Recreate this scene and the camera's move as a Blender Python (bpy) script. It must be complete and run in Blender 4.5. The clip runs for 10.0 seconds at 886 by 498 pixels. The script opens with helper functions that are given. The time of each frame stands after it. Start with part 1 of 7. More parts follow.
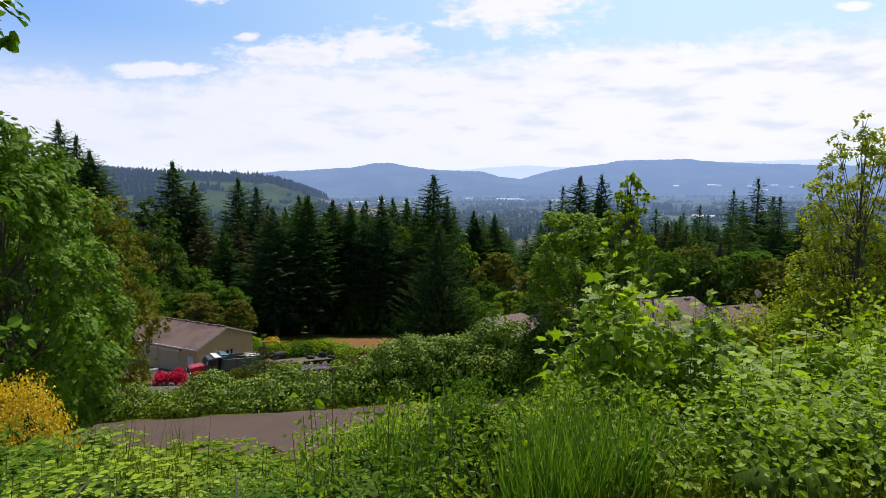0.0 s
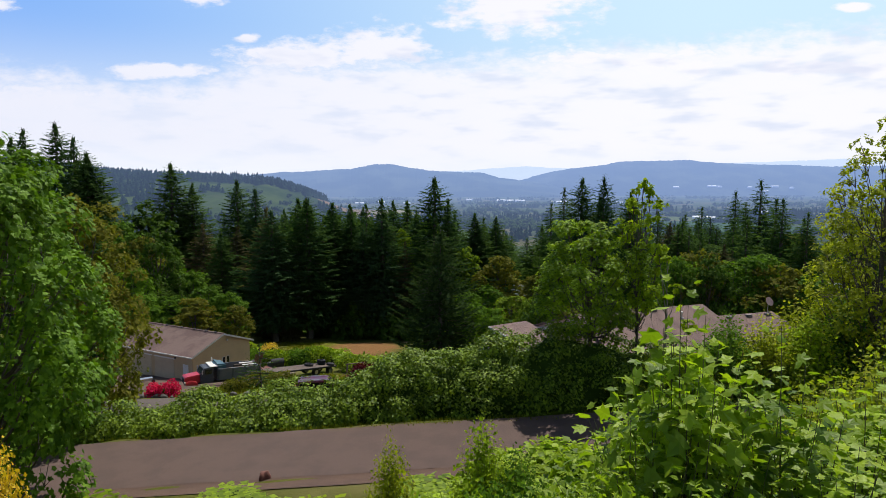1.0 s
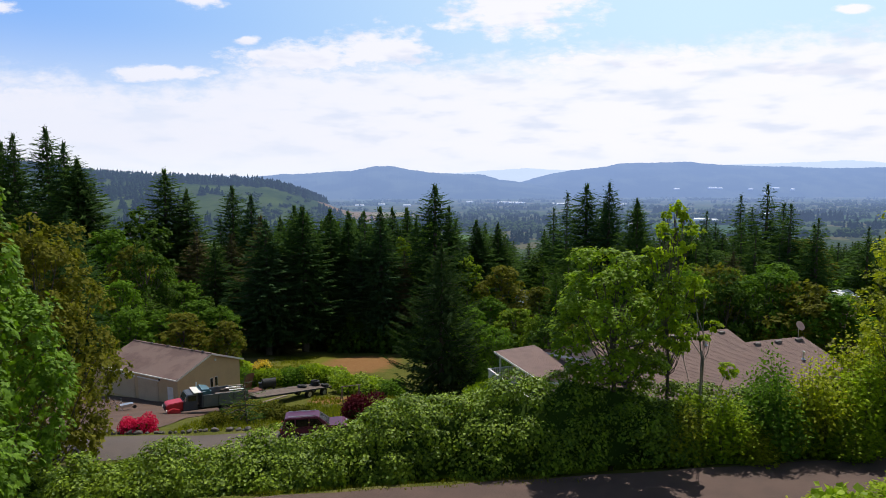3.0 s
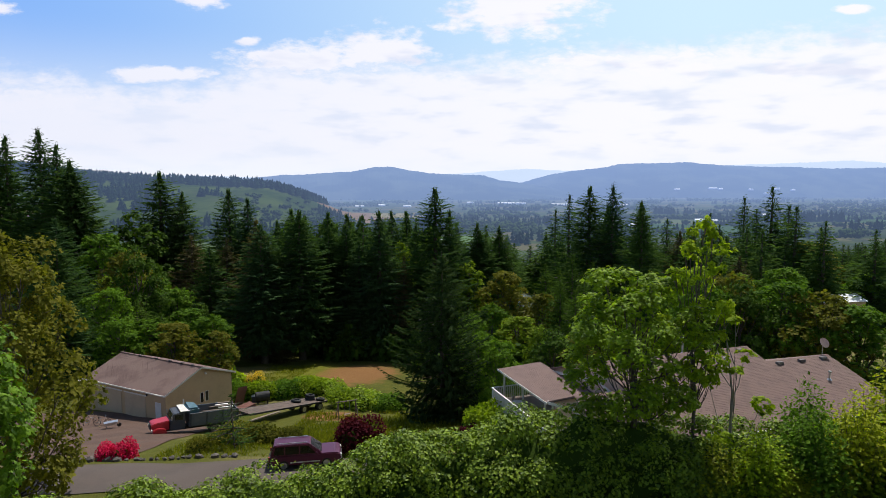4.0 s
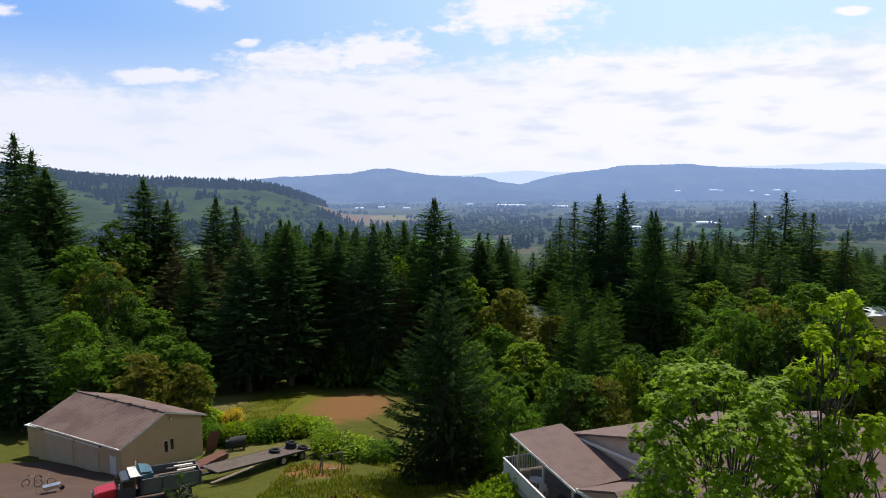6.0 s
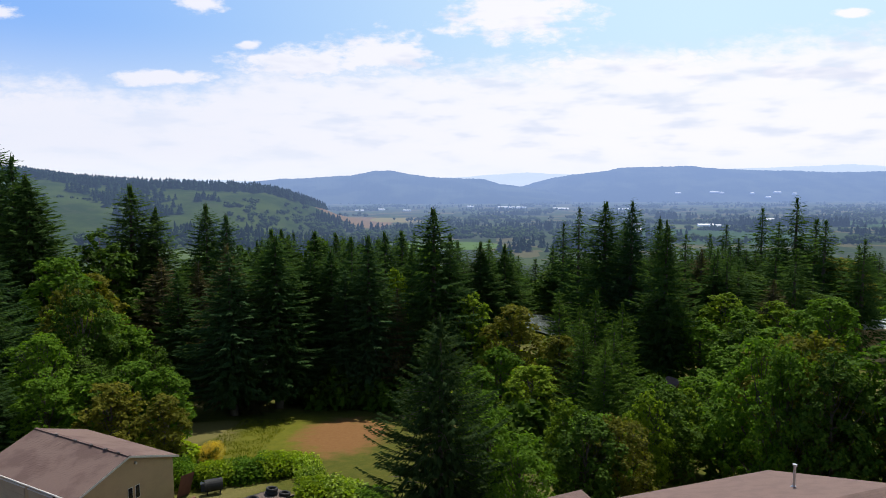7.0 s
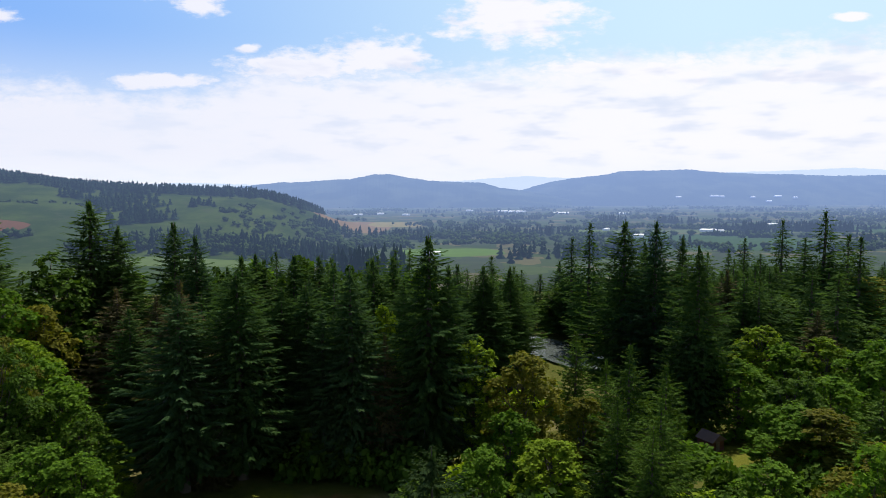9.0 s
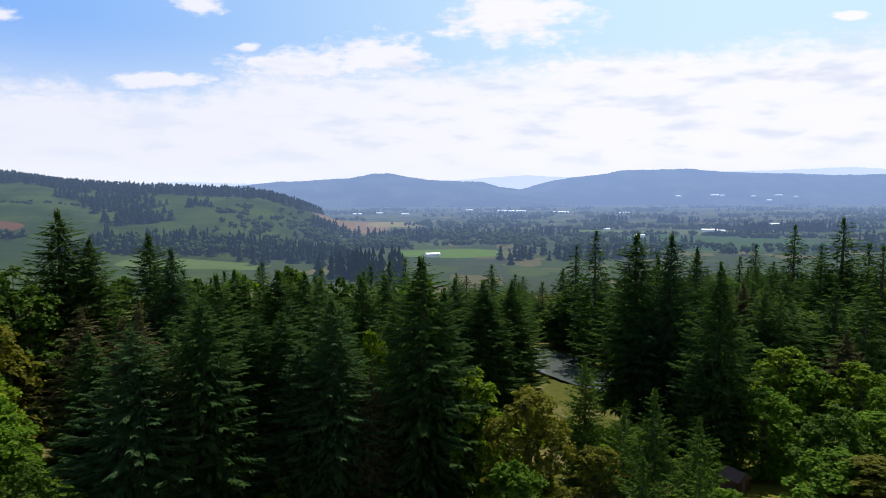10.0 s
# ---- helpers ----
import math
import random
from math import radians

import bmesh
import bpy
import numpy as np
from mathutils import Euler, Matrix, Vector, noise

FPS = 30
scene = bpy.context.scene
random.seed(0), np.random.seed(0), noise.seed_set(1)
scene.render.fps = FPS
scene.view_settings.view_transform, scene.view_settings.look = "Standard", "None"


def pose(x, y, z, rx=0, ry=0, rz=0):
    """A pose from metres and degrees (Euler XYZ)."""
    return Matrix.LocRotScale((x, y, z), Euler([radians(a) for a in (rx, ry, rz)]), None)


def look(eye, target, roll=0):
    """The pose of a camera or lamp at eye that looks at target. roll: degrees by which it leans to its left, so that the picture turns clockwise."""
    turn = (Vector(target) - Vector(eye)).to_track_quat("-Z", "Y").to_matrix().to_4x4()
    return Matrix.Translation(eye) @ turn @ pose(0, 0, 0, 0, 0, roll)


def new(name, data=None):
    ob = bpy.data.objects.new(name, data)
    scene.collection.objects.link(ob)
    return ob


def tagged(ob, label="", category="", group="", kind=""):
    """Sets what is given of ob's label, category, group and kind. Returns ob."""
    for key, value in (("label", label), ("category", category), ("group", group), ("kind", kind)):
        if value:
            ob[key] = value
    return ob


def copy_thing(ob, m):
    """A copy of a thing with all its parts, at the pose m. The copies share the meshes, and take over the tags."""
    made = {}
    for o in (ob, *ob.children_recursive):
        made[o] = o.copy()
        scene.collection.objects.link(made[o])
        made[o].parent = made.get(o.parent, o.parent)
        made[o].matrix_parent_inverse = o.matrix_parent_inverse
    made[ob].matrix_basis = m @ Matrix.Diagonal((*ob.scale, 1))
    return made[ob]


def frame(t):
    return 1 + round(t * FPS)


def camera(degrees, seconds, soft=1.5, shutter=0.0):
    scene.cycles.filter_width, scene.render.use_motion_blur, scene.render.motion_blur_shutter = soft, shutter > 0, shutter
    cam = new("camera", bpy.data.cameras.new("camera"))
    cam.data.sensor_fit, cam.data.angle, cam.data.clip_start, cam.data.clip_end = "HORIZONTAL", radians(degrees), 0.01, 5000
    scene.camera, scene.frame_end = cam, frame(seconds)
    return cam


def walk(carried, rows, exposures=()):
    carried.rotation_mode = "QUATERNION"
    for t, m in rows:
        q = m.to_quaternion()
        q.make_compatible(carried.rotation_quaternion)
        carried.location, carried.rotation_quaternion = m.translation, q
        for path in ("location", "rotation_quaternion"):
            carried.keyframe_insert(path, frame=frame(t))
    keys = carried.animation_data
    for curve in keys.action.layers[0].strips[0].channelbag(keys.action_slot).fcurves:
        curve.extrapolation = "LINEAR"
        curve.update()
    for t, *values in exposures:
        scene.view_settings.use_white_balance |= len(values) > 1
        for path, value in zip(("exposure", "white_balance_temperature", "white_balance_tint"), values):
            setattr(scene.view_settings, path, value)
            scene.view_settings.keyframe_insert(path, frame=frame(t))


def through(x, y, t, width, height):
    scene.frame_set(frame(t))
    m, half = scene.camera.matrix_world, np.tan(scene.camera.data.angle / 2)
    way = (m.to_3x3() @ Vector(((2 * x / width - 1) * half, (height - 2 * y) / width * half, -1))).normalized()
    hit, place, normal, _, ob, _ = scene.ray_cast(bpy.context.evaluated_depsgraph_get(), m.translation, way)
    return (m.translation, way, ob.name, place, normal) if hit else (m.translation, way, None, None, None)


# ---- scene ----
cam = camera(70.0, 10.0, soft=0.85)
EYE, TILT = 0.0, -6.27
PATH = [
    (0.0, 0.000, 0.000, 0.000, -0.000, 0.000, -0.000),
    (0.5, -0.077, 0.857, 0.254, 0.000, 0.055, 0.030),
    (1.0, -0.146, 1.833, 0.524, 0.014, 0.096, 0.030),
    (1.5, -0.208, 2.927, 0.885, 0.027, 0.150, 0.040),
    (2.0, -0.216, 4.049, 1.240, 0.041, 0.178, 0.060),
    (2.5, -0.231, 5.267, 1.648, 0.041, 0.218, 0.060),
    (4.0, -0.270, 9.925, 3.018, 0.068, 0.314, 0.120),
    (4.5, -0.277, 11.967, 3.542, 0.068, 0.341, 0.130),
    (5.0, -0.300, 14.228, 4.081, 0.068, 0.369, 0.140),
    (5.5, -0.362, 16.743, 4.812, 0.041, 0.396, 0.140),
    (7.0, -0.193, 26.765, 7.708, 0.082, 0.614, 0.130),
    (7.5, -0.139, 30.819, 8.840, 0.082, 0.710, 0.120),
    (8.0, -0.177, 35.156, 10.064, 0.041, 0.765, 0.110),
    (8.5, -0.116, 39.679, 11.342, 0.027, 0.819, 0.130),
    (9.0, 0.139, 44.642, 12.720, 0.027, 0.901, 0.130),
    (9.5, 0.431, 49.599, 14.176, 0.014, 0.969, 0.100),
    (10.0, 0.793, 55.171, 15.785, 0.000, 0.806, 0.140),
]
walk(cam, [(t, pose(0, 0, EYE, TILT, 0, 0) @ pose(x, y, z, 90 + pitch, roll, yaw)) for t, x, y, z, yaw, pitch, roll in PATH], exposures=[(0.0, 0.0, 6300.0, 10.0), (10.0, 0.0, 6300.0, 10.0)])

# ---------------------------------------------------------------- light
SUN_AZ, SUN_EL = 23.0, 60.0          # degrees to the right of +y, and up
sun_dir = Vector((math.sin(radians(SUN_AZ)) * math.cos(radians(SUN_EL)), math.cos(radians(SUN_AZ)) * math.cos(radians(SUN_EL)), math.sin(radians(SUN_EL))))
sun_data = bpy.data.lights.new("sun", "SUN")
sun_data.energy, sun_data.angle, sun_data.color = 5.0, radians(0.55), (1.0, 0.95, 0.86)
sun = new("sun", sun_data)
sun.matrix_world = look(sun_dir * 60, (0, 0, 0))


class Nodes:
    """A short way to write node trees."""

    def __init__(self, tree, clear=True):
        self.t = tree
        if clear:
            tree.nodes.clear()

    def n(self, kind):
        return self.t.nodes.new(kind)

    def link(self, a, b):
        self.t.links.new(a, b)

    def put(self, sock, value):
        if isinstance(value, bpy.types.NodeSocket):
            self.link(value, sock)
        else:
            sock.default_value = value

    def math(self, op, a, b=0.0, c=None, clamp=False):
        node = self.n("ShaderNodeMath")
        node.operation, node.use_clamp = op, clamp
        self.put(node.inputs[0], a)
        self.put(node.inputs[1], b)
        if c is not None:
            self.put(node.inputs[2], c)
        return node.outputs[0]

    def mix(self, fac, a, b, blend="MIX"):
        node = self.n("ShaderNodeMix")
        node.data_type, node.blend_type = "RGBA", blend
        self.put(node.inputs[0], fac)
        self.put(node.inputs[6], a)
        self.put(node.inputs[7], b)
        return node.outputs[2]

    def step(self, x, lo, hi):
        node = self.n("ShaderNodeMapRange")
        node.interpolation_type = "SMOOTHSTEP"
        self.put(node.inputs[0], x)
        node.inputs[1].default_value, node.inputs[2].default_value = lo, hi
        return node.outputs[0]

    def noise(self, scale, detail=3.0, rough=0.5, vector=None, out=0):
        node = self.n("ShaderNodeTexNoise")
        node.inputs["Scale"].default_value = scale
        node.inputs["Detail"].default_value = detail
        node.inputs["Roughness"].default_value = rough
        if vector is not None:
            self.link(vector, node.inputs["Vector"])
        return node.outputs[out]


def rgb(c):
    return (c[0], c[1], c[2], 1.0)


world = bpy.data.worlds.new("sky")
scene.world = world
world.use_nodes = True
W = Nodes(world.node_tree)
sky = W.n("ShaderNodeTexSky")
sky.sky_type, sky.sun_disc, sky.sun_elevation, sky.sun_rotation = "NISHITA", False, radians(SUN_EL), radians(SUN_AZ)
coord = W.n("ShaderNodeTexCoord").outputs["Generated"]
sep = W.n("ShaderNodeSeparateXYZ")
W.link(coord, sep.inputs[0])
dx, dy, dz = sep.outputs
flat = W.math("SQRT", W.math("ADD", W.math("MULTIPLY", dx, dx), W.math("MULTIPLY", dy, dy)))
elev = W.math("DIVIDE", dz, W.math("MAXIMUM", flat, 0.001))
# a sheet of flat cumulus: the direction laid out on a high level plane
high = W.math("MAXIMUM", W.math("ADD", dz, 0.06), 0.03)
plane = W.n("ShaderNodeCombineXYZ")
W.link(W.math("DIVIDE", dx, high), plane.inputs[0])
W.link(W.math("DIVIDE", dy, high), plane.inputs[1])
puffs = W.noise(1.15, 6.0, 0.55, plane.outputs[0])
streak = W.n("ShaderNodeCombineXYZ")
W.link(W.math("MULTIPLY", W.math("ARCTAN2", dx, dy), 10.0), streak.inputs[0])
W.link(W.math("MULTIPLY", elev, 36.0), streak.inputs[1])
soft_n = W.noise(1.0, 3.0, 0.5, streak.outputs[0])
# the named clouds: centre and half size as tangents of azimuth and elevation
wob = W.n("ShaderNodeCombineXYZ")
ahead = W.math("MAXIMUM", dy, 0.02)
u_raw, v_raw = W.math("DIVIDE", dx, ahead), W.math("DIVIDE", dz, ahead)
W.link(u_raw, wob.inputs[0])
W.link(W.math("MULTIPLY", v_raw, 2.2), wob.inputs[1])
edge_n = W.math("SUBTRACT", W.noise(9.0, 6.0, 0.6, wob.outputs[0]), 0.5)
edge_f = W.math("SUBTRACT", W.noise(30.0, 4.0, 0.6, wob.outputs[0]), 0.5)
edge_n = W.math("ADD", edge_n, W.math("MULTIPLY", edge_f, 0.8))
CLOUDS = [(0.108, 0.262, 0.125, 0.046), (-0.105, 0.206, 0.095, 0.036), (-0.24, 0.190, 0.11, 0.026), (-0.375, 0.286, 0.055, 0.022), (-0.45, 0.300, 0.06, 0.012),
          (-0.69, 0.270, 0.045, 0.018), (-0.43, 0.168, 0.085, 0.013), (-0.62, 0.125, 0.12, 0.026), (-0.30, 0.217, 0.024, 0.009), (0.30, 0.180, 0.19, 0.026), (0.60, 0.172, 0.22, 0.024),
          (0.63, 0.263, 0.030, 0.007)]
blob = None
for cu, cv, ru, rv in CLOUDS:
    du = W.math("DIVIDE", W.math("SUBTRACT", u_raw, cu), ru)
    dv = W.math("DIVIDE", W.math("SUBTRACT", v_raw, cv), rv)
    d2 = W.math("ADD", W.math("MULTIPLY", du, du), W.math("MULTIPLY", dv, dv))
    m = W.math("SUBTRACT", 1.0, W.math("SQRT", d2))
    blob = m if blob is None else W.math("MAXIMUM", blob, m)
blob = W.step(W.math("ADD", blob, W.math("MULTIPLY", edge_n, 1.9)), -0.10, 0.55)
blob = W.math("MULTIPLY", blob, W.step(dy, 0.0, 0.2))
# the closed deck towards the horizon, higher on the side of the sun
brow = W.math("ADD", W.math("MULTIPLY", W.step(u_raw, -0.40, -0.26), 0.045), W.math("MULTIPLY", W.step(u_raw, 0.05, 0.22), 0.015))
low = W.step(W.math("SUBTRACT", W.math("ADD", elev, W.math("MULTIPLY", edge_n, 0.085)), brow), 0.156, 0.106)
open_puffs = W.math("MULTIPLY", W.step(puffs, 0.58, 0.72), W.step(elev, 0.30, 0.55))
cover = W.math("MAXIMUM", W.math("MAXIMUM", blob, W.math("MULTIPLY", low, W.math("SUBTRACT", 0.97, W.math("MULTIPLY", W.step(soft_n, 0.42, 0.72), 0.22)))), open_puffs)
side = W.step(u_raw, -0.75, 0.45)
body = W.mix(W.math("MULTIPLY", W.step(soft_n, 0.50, 0.70), W.step(elev, 0.01, 0.07)), rgb((1.0, 0.975, 0.995)), rgb((0.80, 0.82, 0.93)))
body = W.mix(W.math("MULTIPLY", W.math("SUBTRACT", 1.0, side), 0.8), body, rgb((0.84, 0.85, 0.95)))
body = W.mix(W.step(elev, 0.06, 0.0), body, rgb((0.93, 0.94, 0.99)))
near_blue = W.mix(side, rgb((0.26, 0.48, 0.93)), rgb((0.66, 0.86, 0.98)))
pale = W.mix(W.step(elev, 0.06, 0.24), rgb((0.70, 0.80, 0.95)), near_blue)
blue = W.mix(W.step(elev, 0.34, 0.80), pale, W.mix(1.0, sky.outputs[0], rgb((0.07, 0.07, 0.07)), "MULTIPLY"))
col = W.mix(cover, blue, body)
bg = W.n("ShaderNodeBackground")
W.link(col, bg.inputs[0])
bg.inputs[1].default_value = 1.0
out = W.n("ShaderNodeOutputWorld")
W.link(bg.outputs[0], out.inputs[0])

# ---------------------------------------------------------------- materials


def material(name, base, rough=0.85, spots=None, scale=4.0, fine=30.0, bump=0.0, metal=0.0, amount=0.35, glow=None, spec=0.5):
    """A Principled surface with a broad stain and a fine grain."""
    m = bpy.data.materials.new(name)
    m.use_nodes = True
    N = Nodes(m.node_tree)
    pos = N.n("ShaderNodeNewGeometry").outputs["Position"]
    big = N.noise(scale, 4.0, 0.6, pos)
    small = N.noise(fine, 3.0, 0.6, pos)
    c = N.mix(N.step(big, 0.42, 0.64), rgb(base), rgb(spots or [v * 0.7 for v in base]))
    c = N.mix(amount, c, N.mix(small, rgb([v * 0.55 for v in base]), rgb([min(1, v * 1.4) for v in base])))
    p = N.n("ShaderNodeBsdfPrincipled")
    N.link(c, p.inputs["Base Color"])
    p.inputs["Roughness"].default_value, p.inputs["Metallic"].default_value = rough, metal
    p.inputs["Specular IOR Level"].default_value = spec
    if glow:
        p.inputs["Emission Color"].default_value = rgb(glow)
        p.inputs["Emission Strength"].default_value = 1.0
    if bump:
        b = N.n("ShaderNodeBump")
        b.inputs["Strength"].default_value, b.inputs["Distance"].default_value = 0.6, bump
        N.link(small, b.inputs["Height"])
        N.link(b.outputs[0], p.inputs["Normal"])
    o = N.n("ShaderNodeOutputMaterial")
    N.link(p.outputs[0], o.inputs[0])
    return m


def leafy(name, dark, light, through=0.45, rough=0.5, glow=None, spec=0.3):
    """Foliage: each leaf has its own green, and light comes through it."""
    m = bpy.data.materials.new(name)
    m.use_nodes = True
    N = Nodes(m.node_tree)
    geo = N.n("ShaderNodeNewGeometry")
    tone = N.math("ADD", N.math("MULTIPLY", geo.outputs["Random Per Island"], 0.6), N.math("MULTIPLY", N.noise(0.5, 2.0, 0.5, geo.outputs["Position"]), 0.5))
    who = N.n("ShaderNodeObjectInfo").outputs["Random"]
    tone = N.math("ADD", tone, N.math("MULTIPLY", N.math("SUBTRACT", who, 0.5), 0.35), clamp=True)
    c = N.mix(tone, rgb(dark), rgb(light))
    p = N.n("ShaderNodeBsdfPrincipled")
    N.link(c, p.inputs["Base Color"])
    p.inputs["Roughness"].default_value = rough
    p.inputs["Specular IOR Level"].default_value = spec
    if glow:
        p.inputs["Emission Color"].default_value = rgb(glow)
        p.inputs["Emission Strength"].default_value = 1.0
    tr = N.n("ShaderNodeBsdfTranslucent")
    N.link(N.mix(1.0, c, rgb((1.2, 1.3, 0.55)), "MULTIPLY"), tr.inputs[0])
    s = N.n("ShaderNodeMixShader")
    s.inputs[0].default_value = through
    N.link(p.outputs[0], s.inputs[1])
    N.link(tr.outputs[0], s.inputs[2])
    o = N.n("ShaderNodeOutputMaterial")
    N.link(s.outputs[0], o.inputs[0])
    return m


# emission colour of the painted haze, and the distance that sets its strength
HAZE_BLUE, HAZE_DEPTH = (0.40, 0.56, 0.97), 4500.0


def paint_haze(m):
    """Paint haze over a far surface: across kilometres, blue emission takes over its light."""
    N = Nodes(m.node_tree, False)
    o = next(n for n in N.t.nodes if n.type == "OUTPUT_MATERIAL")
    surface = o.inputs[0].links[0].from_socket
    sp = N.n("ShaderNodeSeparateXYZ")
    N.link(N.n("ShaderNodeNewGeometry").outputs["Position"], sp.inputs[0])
    thin = N.math("SUBTRACT", 1.0, N.math("EXPONENT", N.math("MULTIPLY", N.math("POWER", N.math("DIVIDE", sp.outputs[1], HAZE_DEPTH), 1.4), -1.0)))
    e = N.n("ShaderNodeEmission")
    e.inputs[0].default_value = rgb(HAZE_BLUE)
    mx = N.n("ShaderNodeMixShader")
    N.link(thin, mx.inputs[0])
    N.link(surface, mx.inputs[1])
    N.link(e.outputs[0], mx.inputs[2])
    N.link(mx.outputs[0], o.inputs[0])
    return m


M_FIR = leafy("fir_needles", (0.023, 0.054, 0.020), (0.078, 0.128, 0.032), 0.45, 0.9, None, 0.03)
M_FIR_BLUE = leafy("spruce_needles", (0.024, 0.056, 0.026), (0.066, 0.112, 0.041), 0.45, 0.9, None, 0.03)
M_SPRUCE = leafy("blue_spruce_needles", (0.018, 0.038, 0.015), (0.068, 0.102, 0.032), 0.4, 0.9, None, 0.04)
M_FIR_YOUNG = leafy("young_fir_needles", (0.022, 0.050, 0.009), (0.105, 0.170, 0.022), 0.28, 0.8, None, 0.05)
M_FIR_BROWN = leafy("dry_fir_needles", (0.034, 0.038, 0.016), (0.115, 0.095, 0.042), 0.3, 0.85, None, 0.06)
M_LEAF = leafy("broad_leaves", (0.030, 0.074, 0.008), (0.145, 0.250, 0.018), 0.42, 0.7, None, 0.06)
M_LEAF_DARK = leafy("oak_leaves", (0.022, 0.050, 0.007), (0.090, 0.155, 0.015), 0.32, 0.7, None, 0.06)
M_LEAF_LIME = leafy("young_leaves", (0.075, 0.130, 0.006), (0.360, 0.460, 0.016), 0.5, 0.6, None, 0.1)
M_LEAF_FRESH = leafy("fresh_leaves", (0.052, 0.098, 0.007), (0.240, 0.330, 0.018), 0.45, 0.65, None, 0.06)
M_LEAF_GOLD = leafy("bronze_leaves", (0.048, 0.060, 0.008), (0.190, 0.180, 0.020), 0.42, 0.7, None, 0.06)
M_BRAMBLE = leafy("bramble_leaves", (0.046, 0.098, 0.006), (0.390, 0.510, 0.020), 0.44, 0.5, None, 0.22)
M_HEDGE = leafy("hedge_leaves", (0.022, 0.052, 0.005), (0.290, 0.400, 0.018), 0.18, 0.5, None, 0.18)
M_HAZEL = leafy("hazel_leaves", (0.085, 0.120, 0.006), (0.430, 0.450, 0.020), 0.52, 0.6, None, 0.16)
M_MAPLE = leafy("sycamore_leaves", (0.052, 0.115, 0.005), (0.420, 0.540, 0.016), 0.48, 0.5, None, 0.25)
M_YARD = leafy("yard_maple_leaves", (0.034, 0.080, 0.004), (0.310, 0.440, 0.014), 0.44, 0.55, None, 0.16)
M_MAPLE_DEEP = leafy("deep_maple_leaves", (0.026, 0.064, 0.006), (0.155, 0.270, 0.014), 0.3, 0.55, None, 0.12)
M_MAROON = leafy("maroon_leaves", (0.022, 0.004, 0.007), (0.085, 0.010, 0.018), 0.35, 0.75, None, 0.05)
M_PINK = leafy("azalea_petals", (0.36, 0.006, 0.040), (0.70, 0.025, 0.12), 0.35, 0.7, None, 0.05)
M_BROOM = leafy("broom_flowers", (0.42, 0.25, 0.008), (0.80, 0.56, 0.02), 0.35)
M_GRASS = leafy("grass_blades", (0.052, 0.082, 0.006), (0.215, 0.210, 0.016), 0.45, 0.7, None, 0.06)
M_REED = leafy("tall_grass_blades", (0.040, 0.100, 0.010), (0.150, 0.255, 0.020), 0.45, 0.5, None, 0.2)
# dark green of the fillers that paint shade inside hedge and bushes
M_SHADE_FILLER = leafy("shade_dark_green", (0.022, 0.042, 0.006), (0.055, 0.090, 0.012), 0.1, 0.9, None, 0.05)
M_BARK = material("bark", (0.075, 0.058, 0.045), 0.95, (0.12, 0.10, 0.085), 6.0, 40.0, 0.02)
M_BARK_PALE = material("pale_bark", (0.22, 0.19, 0.16), 0.9, (0.14, 0.12, 0.10), 5.0, 40.0, 0.01)
M_ASPHALT = material("asphalt", (0.094, 0.058, 0.045), 0.94, (0.070, 0.044, 0.035), 0.6, 60.0, 0.01)
M_DRIVE = material("old_concrete_drive", (0.088, 0.066, 0.055), 0.92, (0.068, 0.052, 0.045), 0.5, 40.0, 0.01)
M_DIRT = material("packed_gravel", (0.092, 0.050, 0.032), 0.95, (0.064, 0.036, 0.025), 0.5, 25.0, 0.02)
M_SIDING = material("tan_siding", (0.46, 0.32, 0.17), 0.8, (0.41, 0.285, 0.155), 0.8, 20.0)
M_SIDING_H = material("pinkish_siding", (0.62, 0.43, 0.31), 0.8, (0.56, 0.385, 0.28), 0.8, 20.0)
M_DOOR = material("cream_door", (0.47, 0.36, 0.23), 0.7, (0.42, 0.32, 0.21), 1.0, 20.0)
M_TRIM = material("white_trim", (0.66, 0.62, 0.56), 0.6, (0.58, 0.54, 0.48), 2.0, 20.0)
M_SHINGLE = material("brown_shingles", (0.165, 0.106, 0.090), 0.95, (0.126, 0.082, 0.071), 1.2, 14.0, 0.01)
M_SHINGLE_G = material("garage_shingles", (0.160, 0.104, 0.086), 0.95, (0.092, 0.052, 0.045), 0.35, 12.0, 0.01)
M_GLASS = material("dark_window", (0.012, 0.013, 0.016), 0.12, (0.02, 0.02, 0.025), 1.0, 5.0)
M_PLANK = material("dark_worn_planks", (0.125, 0.090, 0.070), 0.9, (0.075, 0.055, 0.045), 1.5, 25.0)
M_WOOD = material("weathered_wood", (0.20, 0.15, 0.115), 0.85, (0.14, 0.105, 0.08), 2.0, 30.0)
M_DECK = material("white_painted_wood", (0.62, 0.58, 0.55), 0.6, (0.5, 0.46, 0.43), 2.0, 20.0)
M_METAL = material("galvanised_metal", (0.55, 0.55, 0.55), 0.35, (0.42, 0.42, 0.42), 3.0, 25.0, metal=0.8)
M_VENT = material("weathered_roof_vent", (0.10, 0.085, 0.08), 0.7, (0.16, 0.14, 0.13), 3.0, 25.0)
M_BLACK = material("black_rubber", (0.016, 0.016, 0.016), 0.8, (0.03, 0.028, 0.026), 3.0, 30.0)
M_STEEL = material("dark_blue_steel", (0.035, 0.045, 0.065), 0.5, (0.06, 0.055, 0.055), 2.0, 20.0)
M_BED = material("worn_grey_blue_steel", (0.085, 0.095, 0.115), 0.6, (0.13, 0.12, 0.115), 1.5, 14.0)
